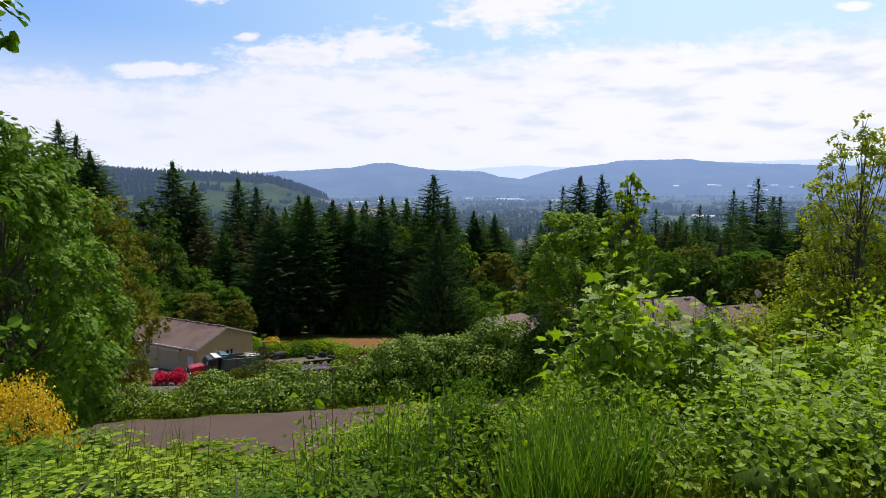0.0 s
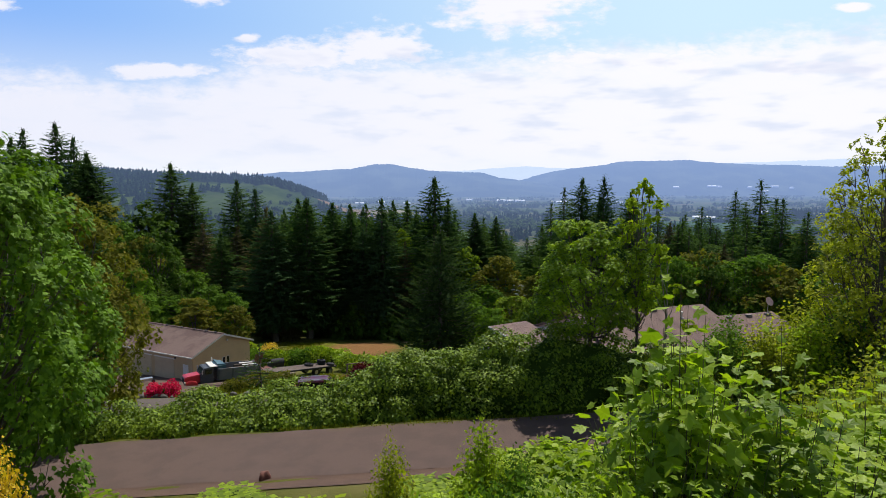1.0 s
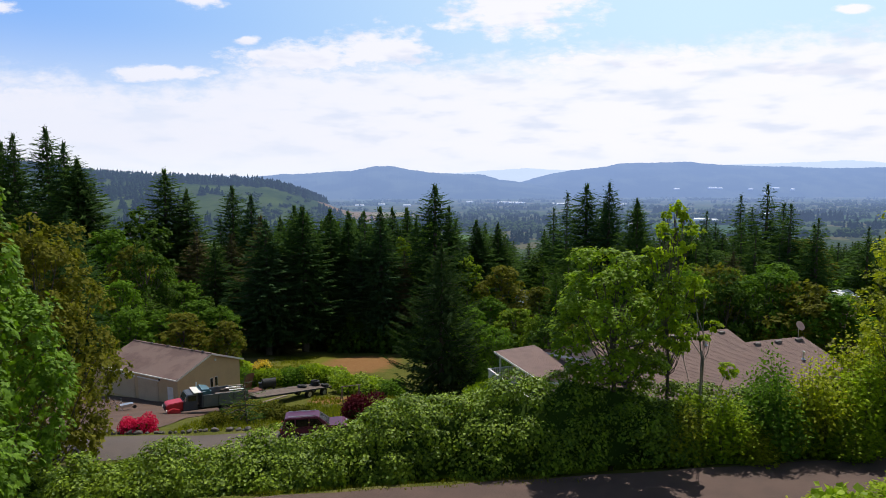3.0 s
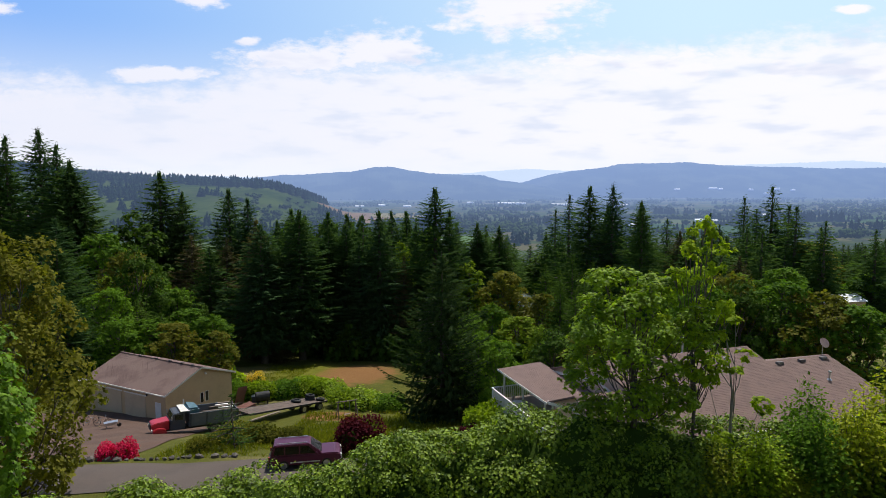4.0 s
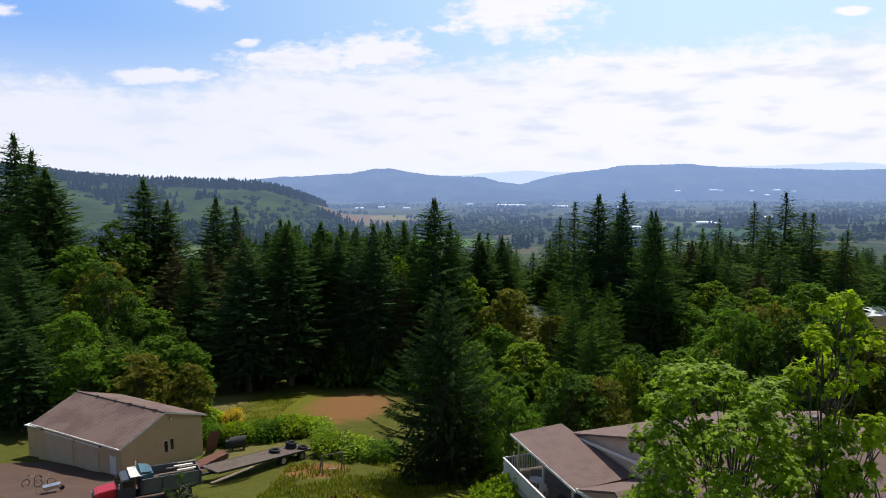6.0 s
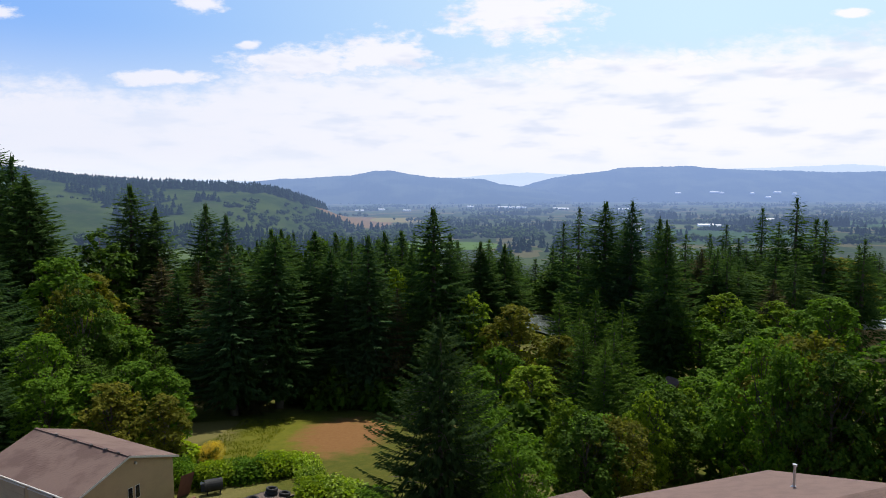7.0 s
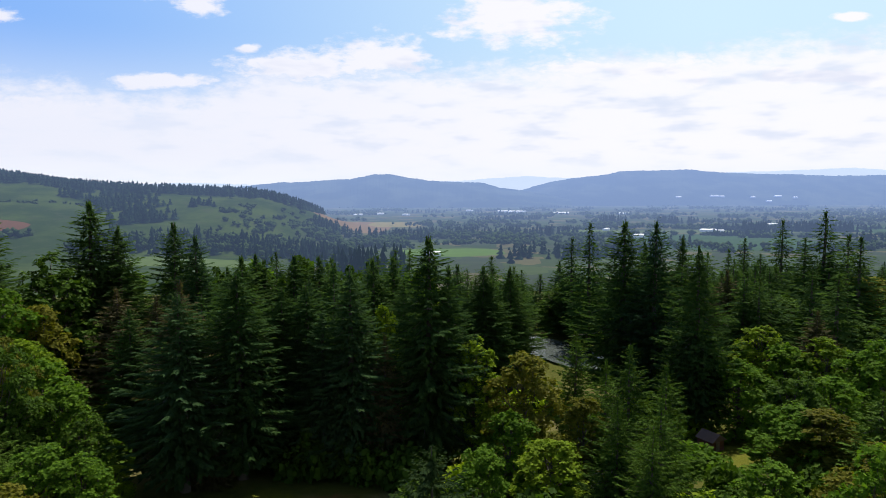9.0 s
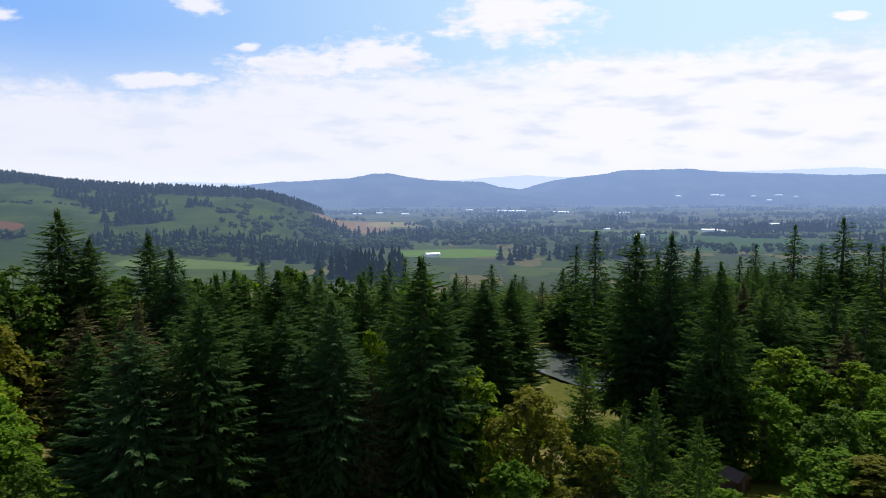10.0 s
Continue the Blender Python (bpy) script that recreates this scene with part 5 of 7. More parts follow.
tx, ty = -24.9, 70.0
dump_truck(Matrix.Translation((tx, ty, land1(tx, ty) + 0.05)) @ Matrix.Rotation(0.58, 4, "Z") @ Matrix.Rotation(radians(4), 4, "Y"))


def flatbed(m):
    c = thing("flatbed_trailer", "long flatbed trailer with a worn timber deck", "trailer", m)
    part("frame_rail", box(-5.6, -0.5, 0.70, 5.8, 0.5, 1.0), M_BLACK, c)
    for i in range(10):
        y = -1.2 + i * 0.24
        part("deck_plank", box(-5.8, y + 0.01, 1.0, 6.0, y + 0.23, 1.08), M_PLANK, c)
    for s in (-1, 1):
        part("side_rail", box(-5.8, s * 1.25 - 0.04, 0.92, 6.0, s * 1.25 + 0.04, 1.09), M_BLACK, c)
        for x in (2.3, 4.9):
            wheel(c, x, s * 0.95, 0.48, 0.45)
    part("drawbar", box(-7.6, -0.15, 0.65, -5.6, 0.15, 0.85), M_BLACK, c)
    part("ramp", slab([(-6.8, -1.9, 0.5), (-2.0, -1.75, 0.95), (-2.0, -1.4, 0.95), (-6.8, -1.55, 0.5)], 0.1), M_WOOD, c)
    return c


fx, fy = -18.9, 80.7
FB = Matrix.Translation((fx, fy, land1(fx, fy) + 0.15)) @ Matrix.Rotation(0.99, 4, "Z") @ Matrix.Rotation(radians(9.5), 4, "Y")
flatbed(FB)


def lying_tyre(x, y, z, r):
    c = thing("spare_tyre", "black tyre lying on the trailer deck", "tyre", FB @ Matrix.Translation((x, y, z)), "loose tyres")
    bm = bmesh.new()
    rows = [[bm.verts.new(((r * 0.78 + r * 0.22 * math.cos(b)) * math.cos(a), (r * 0.78 + r * 0.22 * math.cos(b)) * math.sin(a), r * 0.28 + r * 0.28 * math.sin(b))) for b in np.linspace(0, 2 * math.pi, 8, endpoint=False)] for a in np.linspace(0, 2 * math.pi, 18, endpoint=False)]
    for i in range(18):
        for j in range(8):
            bm.faces.new((rows[i][j], rows[i][(j + 1) % 8], rows[(i + 1) % 18][(j + 1) % 8], rows[(i + 1) % 18][j]))
    bmesh.ops.recalc_face_normals(bm, faces=bm.faces)
    part("tread", bm, M_BLACK, c)
    return c


lying_tyre(4.6, 0.3, 1.08, 0.62)
lying_tyre(4.5, 0.25, 1.43, 0.58)
lying_tyre(5.3, -0.7, 1.08, 0.55)
lying_tyre(2.2, 0.2, 1.08, 0.6)


# ---------------------------------------------------------------- about the yard
def on_ground(x, y, yaw=0.0, up=0.0):
    return frame_at(x, y, land1(x, y) + up, yaw)


p = thing("leaning_panel", "rust-brown sheet leaning on the garage corner", "panel", on_ground(-26.1, 87.9, 1.1))
part("sheet", slab([(-0.8, -0.5, 2.6), (0.8, -0.5, 2.4), (0.8, 0.3, 0.0), (-0.8, 0.3, 0.0)], 0.08), M_BRICK, p)
t = thing("oil_tank", "dark cylindrical tank on legs behind the garage", "tank", on_ground(-23.4, 88.4, 0.4))
part("drum", cyl(0, 0, 1.0, 0.6, 1.7, "x", 20), M_BLACK, t)
for i in (-0.6, 0.6):
    for j in (-0.35, 0.35):
        part("leg", box(i - 0.05, j - 0.05, -0.2, i + 0.05, j + 0.05, 0.7), M_BLACK, t)
b = thing("white_bin", "small bin with a white lid behind the garage", "bin", on_ground(-24.6, 89.6, 0.2))
part("tub", box(-0.5, -0.4, 0, 0.5, 0.4, 0.9, 0.04), M_STEEL, b)
part("lid", box(-0.55, -0.45, 0.9, 0.55, 0.45, 1.0, 0.04), M_WHITE, b)
f = thing("lumber_pile", "stack of red-brown boards beside the garage wall", "lumber", on_ground(-24.6, 81.9, 1.09))
R9 = rng(91)
for i in range(5):
    for j in range(6):
        part("board", box(-2.6 + R9.uniform(-0.3, 0.3), -0.62 + j * 0.21, 0.1 + i * 0.12, 2.6 + R9.uniform(-0.3, 0.3), -0.62 + j * 0.21 + 0.19, 0.1 + i * 0.12 + 0.1), M_BRICK, f)
for x, y, yaw in ((-36.5, 75.0, 0.3), (-38.0, 75.5, 1.0)):
    m = thing("bicycle", "old bicycle standing before the garage", "bicycle", on_ground(x, y, yaw, 0.07), "bicycles")
    for k in (-0.52, 0.52):
        w = part("wheel", cyl(k, 0, 0.33, 0.05, 0.06, "y", 8), M_METAL, m)
        V, F = tube([(k + 0.32 * math.cos(a), 0, 0.33 + 0.32 * math.sin(a)) for a in np.linspace(0, 6.283, 20)], [0.03] * 20, 5)
        part("tyre", mesh_from("tyre", V, F, M_BLACK), None, w)
    V, F = joined([tube(q, [0.02] * len(q), 5) for q in ([(-0.52, 0, 0.33), (-0.15, 0, 0.33), (0.35, 0, 0.75), (-0.25, 0, 0.75), (-0.52, 0, 0.33)], [(-0.15, 0, 0.33), (-0.28, 0, 0.9)], [(0.35, 0, 0.75), (0.52, 0, 0.33)], [(0.35, 0, 0.75), (0.32, 0, 1.0), (0.32, 0.25, 1.02)])])
    part("frame", mesh_from("frame", V, F, M_METAL), None, m)
    part("saddle", box(-0.4, -0.07, 0.9, -0.16, 0.07, 0.96, 0.02), M_BLACK, m)
c = thing("wheelbarrow", "pale wheelbarrow lying in the yard", "wheelbarrow", on_ground(-34.2, 72.4, 0.6, 0.07))
part("tray", prism([(-0.5, 0.35), (0.45, 0.35), (0.65, 0.65), (-0.65, 0.65)], -0.32, 0.32), M_METAL, c)
part("wheel", cyl(0.75, 0, 0.2, 0.2, 0.09, "y", 14), M_BLACK, c)
for k in (-0.25, 0.25):
    part("handle", box(-1.2, k - 0.02, 0.36, 0.7, k + 0.02, 0.40), M_WOOD, c)
    part("leg", box(-0.45, k - 0.02, 0, -0.41, k + 0.02, 0.36), M_METAL, c)
t = thing("planter_tyre", "dark tyre standing by the yard's edge", "tyre", on_ground(-36.6, 67.6, 0.5, 0.07))
wheel(t, 0, 0, 0.42, 0.25)
# stones along the upper edge of the driveway
R9 = rng(92)
wall = thing("stone_edging", "row of rough grey stones edging the driveway bank", "stone edging")
for i in range(26):
    x = -27 + i * 0.46 + R9.uniform(-0.2, 0.2)
    y = 54.4 + 0.02 * (x + 20) + R9.uniform(-0.12, 0.12)
    r = R9.uniform(0.14, 0.34)
    bm = bmesh.new()
    bmesh.ops.create_icosphere(bm, subdivisions=1, radius=r, matrix=Matrix.Translation((x, y, land1(x, y) + r * 0.45)) @ Matrix.Rotation(R9.rand() * 3, 4, "Z") @ Matrix.Diagonal((1.2, 0.85, 0.8, 1)))
    for v in bm.verts:
        v.co += Vector(R9.uniform(-0.04, 0.04, 3))
    part("stone", bm, M_ROCK, wall)
f = thing("swing_frame", "weathered timber swing frame on the lawn", "swing frame", on_ground(-11.2, 79.2, 0.4))
for k in (-1.1, 1.1):
    for q in (-0.7, 0.7):
        V, F = tube([(k, q, -0.1), (k * 0.9, 0, 2.0)], [0.06, 0.06], 6)
        part("leg", mesh_from("leg", V, F, M_WOOD), None, f)
V, F = tube([(-1.2, 0, 2.0), (1.2, 0, 2.0)], [0.06, 0.06], 6)
part("crossbar", mesh_from("crossbar", V, F, M_WOOD), None, f)
for k in (-0.3, 0.3):
    V, F = tube([(k, 0, 2.0), (k, 0.05, 0.5)], [0.015, 0.015], 4)
    part("rope", mesh_from("rope", V, F, M_WOOD), None, f)
part("seat", box(-0.35, -0.1, 0.46, 0.35, 0.2, 0.5), M_WOOD, f)

# ---------------------------------------------------------------- hedge, brambles, shrubs
def hedge_top(x):
    return np.interp(x, [-40, -24, -17, -11, -6, -2, 2, 5, 9, 14, 20, 30, 50], [-14.5, -13.8, -13.1, -12.5, -11.8, -10.6, -9.3, -8.9, -9.0, -9.9, -10.6, -10.8, -11.0])


def hedge():
    R = rng(77)
    h = thing("bramble_hedge", "thick tall bramble hedge along the lower side of the road", "hedge")
    xs, n = np.linspace(-34, 22, 113), 15
    V, F = [], []
    prof = np.linspace(0, 1, n)
    bumps = [(R.uniform(-34, 22), R.uniform(0.06, 0.8), R.uniform(0.6, 1.5), R.uniform(0.2, 0.6)) for i in range(120)]

    def skin(x, s, grow):
        far = 36.1 + 0.05 * x
        top = hedge_top(x) + 0.45 * wave(x * 1.0, s * 6, 3.4, 3.0) + 0.22 * wave(x, s * 3, 1.1, 1.0) + grow
        w = 5.2
        foot = land(x, far) - 0.2
        back = land(x, far + w) - 0.2
        a = np.pi * s
        yy = far + w * 0.5 - (w * 0.5 + grow) * np.cos(a) + 0.22 * wave(x, s * 5, 1.6, 5.0)
        low = foot * (1 - s) + back * s
        zz = low + (top - low) * np.sin(a) ** np.where(s < 0.5, 0.95, 0.6)
        knob = np.zeros_like(x * s)
        for bx, bs, br, ba in bumps:
            knob = knob + ba * np.exp(-((x - bx) / br) ** 2 - ((s - bs) * 7.5 / br) ** 2)
        knob = np.minimum(knob, 1.2) - 0.3
        return np.stack([x, yy - knob * np.cos(a) * 0.9, zz + knob * np.sin(a) ** 2 * 0.9], -1)
    X, S = np.meshgrid(xs, prof, indexing="ij")
    # a sheet coloured dark stands in for the shade inside the hedge
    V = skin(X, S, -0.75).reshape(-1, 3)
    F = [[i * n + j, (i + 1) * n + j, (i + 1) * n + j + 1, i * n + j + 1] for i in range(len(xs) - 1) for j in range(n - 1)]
    part("inner_growth", mesh_from("inner_growth", V, F, M_SHADE_FILLER, True), None, h)
    # domed lumps of leaves stand out of the dark filler sheet
    P, N, D, L = [], [], [], []
    for i in range(1050):
        x, q = R.uniform(-34, 22), float(np.clip(R.beta(1.25, 1.7), 0.03, 0.97))
        e = 0.02
        c0 = skin(np.array(x), np.array(q), -0.30)
        du, dv = skin(np.array(x + e), np.array(q), 0.0) - skin(np.array(x - e), np.array(q), 0.0), skin(np.array(x), np.array(q + e), 0.0) - skin(np.array(x), np.array(q - e), 0.0)
        nrm = np.cross(du, dv)
        nrm = nrm / (np.linalg.norm(nrm) + 1e-9)
        if nrm[1] > 0 and q < 0.5 or nrm[2] < -0.3:
            nrm = -nrm
        rad = R.uniform(0.38, 0.95)
        m = int(190 * rad ** 2)
        d = unit(R.normal(0, 1, (m, 3)) + nrm * 0.75 + UP * 0.55)
        reach = rad * (0.72 + 0.34 * R.rand(m)) + np.where(R.rand(m) < 0.05, 0.35 * R.rand(m), 0.0)
        P.append(c0 + d * reach[:, None] * np.array([1.15, 1.0, 0.85]))
        n = unit(d + UP * 0.30 + R.normal(0, 0.28, (m, 3)))
        N.append(n)
        D.append(unit(np.cross(n, R.normal(0, 1, (m, 3))) - UP * 0.25))
        L.append(0.09 + 0.13 * R.rand(m))
    P, N, D, L = np.vstack(P), np.vstack(N), np.vstack(D), np.concatenate(L)
    V, F = scatter(P, D, N, L, L * 0.85, DIAMOND)
    part("foliage", mesh_from("foliage", V, F, M_HEDGE), None, h, "green bramble leaves with pale undersides")["kind"] = "stuff"
    return h


hedge()


def bush_meshes(seed, leaves, mat, size=0.10, shape=OVAL, core=True, tall=1.0):
    """A rounded thicket of radius 1 and height tall, dense to the ground."""
    R = rng(seed)
    k = 9
    cs = np.concatenate([np.array([[0, 0, 0.45 * tall]]), np.stack([0.55 * np.cos(np.arange(k) * 2.4 + R.rand()), 0.55 * np.sin(np.arange(k) * 2.4), (0.15 + 0.5 * R.rand(k)) * tall], -1)])
    rs = np.concatenate([[0.55], 0.32 + 0.2 * R.rand(k)])
    pick = R.choice(len(cs), leaves, p=rs ** 2 / np.sum(rs ** 2))
    d = unit(R.normal(0, 1, (leaves, 3)) + UP * 0.25)
    P = cs[pick] + d * rs[pick][:, None] * (0.8 + 0.35 * R.rand(leaves))[:, None] * np.array([1, 1, tall])
    P[:, 2] = np.abs(P[:, 2])
    N = unit(d * 0.6 + UP * 0.7 + R.normal(0, 0.55, (leaves, 3)))
    D = unit(np.cross(N, R.normal(0, 1, (leaves, 3))) + d * 0.4 - UP * 0.2)
    L = size * (0.6 + 0.8 * R.rand(leaves))
    V, F = scatter(P, D, N, L, L * (0.8 if shape is OVAL else 1.0), shape)
    foliage = mesh_from("foliage", V, F, mat)
    inner = []
    # added dark balls put the thicket's inner shade into colour
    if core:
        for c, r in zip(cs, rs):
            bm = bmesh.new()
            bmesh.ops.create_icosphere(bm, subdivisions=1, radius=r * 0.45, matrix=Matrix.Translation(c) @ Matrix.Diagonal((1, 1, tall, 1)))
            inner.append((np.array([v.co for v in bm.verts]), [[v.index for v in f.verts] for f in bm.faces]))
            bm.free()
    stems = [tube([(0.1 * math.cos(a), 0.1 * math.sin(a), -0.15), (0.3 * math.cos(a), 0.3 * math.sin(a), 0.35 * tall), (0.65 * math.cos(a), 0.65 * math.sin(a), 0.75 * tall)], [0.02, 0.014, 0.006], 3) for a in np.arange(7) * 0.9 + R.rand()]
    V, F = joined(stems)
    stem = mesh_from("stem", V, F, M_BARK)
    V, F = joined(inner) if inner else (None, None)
    return foliage, stem, (mesh_from("inner_growth", V, F, M_SHADE_FILLER, True) if inner else None)


def bush(name, meshes, label, category="bush", group=""):
    root = thing(name, label, category, None, group)
    part("foliage", meshes[0], None, root)
    part("stem", meshes[1], None, root)
    if meshes[2]:
        part("inner_growth", meshes[2], None, root)
    return root


def plant(kinds, rows, seed):
    """Copies at rows of (x, y, radius, height)."""
    R = rng(seed)
    for i, (x, y, r, h) in enumerate(rows):
        ob = kinds[i % len(kinds)]
        m = Matrix.Translation((x, y, land1(x, y) - 0.08)) @ Matrix.Rotation(R.rand() * 6.28, 4, "Z") @ Matrix.Diagonal((r, r, h, 1))
        copy_thing(ob, m)


BRAMBLE = [bush("bramble_bush", bush_meshes(81 + i, 2200, m, 0.080), "low green bramble thicket on the slope", "bush", "brambles on the slope") for i, m in enumerate((M_BRAMBLE, M_BRAMBLE, M_LEAF_LIME))]
BRAMBLE_FINE = [bush("bramble_bush", bush_meshes(181 + i, 3600, m, 0.047), "low green bramble thicket of small leaves on the slope", "bush", "brambles on the slope") for i, m in enumerate((M_BRAMBLE, M_LEAF, M_BRAMBLE, M_LEAF_LIME))]
BRAMBLE_FAR = [bush("bramble_bush", bush_meshes(85 + i, 1000, m, 0.155, DIAMOND), "low green bramble thicket above the road", "bush", "brambles on the slope") for i, m in enumerate((M_BRAMBLE, M_LEAF_LIME, M_BRAMBLE))]
R0 = rng(5)
fine_rows, near_rows, far_rows = [], [], []
y = 2.7
while y < 29.0:
    span, gap = 2.2 + 0.72 * y, 1.5 + 0.045 * y
    for x in np.arange(-span, span + 2, gap * 1.1):
        xx, yy = x + R0.uniform(-0.5, 0.5), y + R0.uniform(-0.4, 0.4)
        if yy > (28.0 if xx > 2 else 26.6) + 0.05 * xx:
            continue
        if (0.35 < xx < 2.3 and yy < 4.9) or (xx > 0.3 and yy < 4.2):
            continue
        right = float(smooth01(xx, 0.8, 5.5))
        hgt = R0.uniform(0.7, 1.15) + 0.8 * right * R0.uniform(0.5, 1.25)
        if xx < -0.9:
            hgt *= 0.62
        if yy > 10 and xx < -1:
            hgt *= 0.55
            if yy > 15 and R0.rand() < 0.5:
                continue
        if yy > 20 and xx < 4:
            hgt *= 0.45
        hgt *= (0.62, 0.85, 1.0, 1.3)[R0.randint(4)]
        (fine_rows if yy < 7.6 else near_rows if yy < 12 else far_rows).append((xx, yy, R0.uniform(1.0, 1.35) * gap / 1.5, hgt))
    y += gap
fine_rows += [(-1.0, 7.4, 0.9, 0.95), (-0.3, 7.2, 0.9, 1.3), (0.5, 7.6, 0.9, 1.35), (-0.8, 6.4, 0.8, 1.0), (0.3, 6.4, 0.8, 1.2), (1.2, 6.8, 0.8, 1.3)]
plant(BRAMBLE_FINE, fine_rows, 18)
plant(BRAMBLE, near_rows, 20)
plant(BRAMBLE_FAR, far_rows, 19)

def grass_tuft(name, label, x, y, r, count, tall, seed, mat=None):
    """Long blades that lean outwards from one clump."""
    R = rng(seed)
    a, q = R.rand(count) * 6.283, r * np.sqrt(R.rand(count))
    px, py = x + q * np.cos(a), y + q * np.sin(a)
    P = np.stack([px, py, land(px, py) - 0.05], -1)
    D = unit(np.stack([0.08 * np.cos(a), 0.08 * np.sin(a), 0 * a], -1) * (0.2 + R.rand(count))[:, None] + UP + R.normal(0, 0.06, (count, 3)))
    L = tall * (0.55 + 0.6 * R.rand(count))
    V, F = scatter(P, D, R.normal(0, 1, (count, 3)) * np.array([1, 1, 0.1]), L, 0.009 + 0.009 * R.rand(count), BLADE)
    ob = tagged(new(name, mesh_from(name, V, F, mat or M_GRASS)), label, "grass", kind="stuff")
    return ob


for i, (x, y, r, n, tall, mt) in enumerate(((1.1, 4.6, 0.5, 650, 1.3, M_REED), (0.8, 4.3, 0.4, 350, 1.0, M_REED), (1.5, 4.1, 0.55, 600, 0.7, M_GRASS), (2.0, 4.0, 0.6, 700, 0.75, M_GRASS),
                                         (1.3, 3.3, 0.5, 500, 0.55, M_GRASS), (0.8, 3.3, 0.4, 350, 0.6, M_REED), (-0.35, 5.9, 0.35, 120, 1.3, M_REED), (-3.0, 6.0, 0.8, 200, 1.0, M_GRASS), (2.6, 4.6, 0.6, 500, 0.8, M_GRASS), (2.4, 3.7, 0.6, 500, 0.55, M_GRASS))):
    grass_tuft("tall_grass", "clump of tall green meadow grass on the slope", x, y, r, n, tall, 300 + i, mt)


def meadow(name, label, x0, x1, y0, y1, count, tall, seed):
    R = rng(seed)
    x, y = R.uniform(x0, x1, count), R.uniform(y0, y1, count)
    keep = wave(x, y, 5.0, 2.0) > -0.35
    x, y = x[keep], y[keep]
    k = len(x)
    a = R.rand(k) * 6.283
    D = unit(UP + R.normal(0, 0.35, (k, 3)))
    L = tall * (0.5 + 0.8 * R.rand(k))
    V, F = scatter(np.stack([x, y, land(x, y) - 0.03], -1), D, np.stack([np.cos(a), np.sin(a), 0 * a], -1), L, L * 0.22, BLADE)
    return tagged(new(name, mesh_from(name, V, F, M_GRASS)), label, "grass", kind="stuff")


meadow("lawn_grass", "rough sunlit grass of the garden", -16, 9, 60, 82, 15000, 0.45, 310)
meadow("meadow_grass", "yellow-green grass at the edge of the lower lawn", -31, -23, 96, 122, 5000, 0.3, 311)
meadow("verge_grass", "short grass along the foot of the hedge", -34, 8, 34.8, 36.2, 3200, 0.20, 312)
meadow("bank_grass", "rough grass on the bank by the driveway", -22, -4, 54.5, 66, 6500, 0.35, 313)



def sprout_meshes(seed, h, r, stems, leaf, gap, shape, mat, low=0.10, flat=1.0, girth=1.0):
    """A clump of thin upright shoots with pairs of leaves held out level, each pair crosswise to the last."""
    R = rng(seed)
    wood, P, D, N, L = [], [], [], [], []
    for i in range(stems):
        q = ((i + 0.3) / stems) ** 0.6 if i else 0.0
        a = i * 2.4 + R.normal(0, 0.3)
        top = h * (1.0 - 0.58 * q ** 1.7) * (R.uniform(0.82, 1.0) if i else 1.0)
        out = np.array([math.cos(a), math.sin(a), 0.0])
        foot = out * r * 0.22 * q + UP * -0.2
        knee = out * r * 0.55 * q + UP * top * 0.5 + R.normal(0, 0.02 * h, 3) * np.array([1, 1, 0])
        tip = out * r * q + UP * top
        wood.append(tube([foot, knee, tip], [0.010 * girth + 0.0016 * top, 0.006 * girth + 0.001 * top, 0.003], 4))
        n = max(3, int(top * (1 - low) / gap))
        turn = R.rand() * 3.14
        for j in range(n):
            f = low + (1 - low) * (j + 0.6 * R.rand()) / n
            p = (foot * (1 - f) ** 2 + knee * 2 * f * (1 - f) + tip * f * f)
            turn += 1.571 + R.normal(0, 0.25)
            near_tip = max(0.0, (f - 0.85) / 0.15)
            for sg in (0.0, math.pi):
                b = turn + sg
                o = np.array([math.cos(b), math.sin(b), 0.0])
                stalk = leaf * R.uniform(0.4, 1.5) * (1 - 0.6 * near_tip)
                P.append(p + o * stalk + UP * stalk * R.uniform(0.0, 0.5))
                D.append(o + UP * (R.normal(-0.28, 0.2) + 0.9 * near_tip) + R.normal(0, 0.2, 3))
                N.append(UP * flat - o * 0.9 * near_tip + R.normal(0, 0.42, 3))
                L.append(leaf * R.uniform(0.6, 1.25) * (1 - 0.45 * near_tip))
    L = np.array(L)
    V, F = scatter(np.array(P), np.array(D), np.array(N), L, L * (1.0 if shape is LOBED else 0.68), shape)
    crown = mesh_from("crown", V, F, mat)
    V, F = joined(wood)
    return mesh_from("stem", V, F, M_STALK, True), crown


def sprout(name, meshes, label, category, group=""):
    root = thing(name, label, category, None, group)
    part("stem", meshes[0], None, root)["kind"] = "stuff"
    part("crown", meshes[1], None, root)
    return root


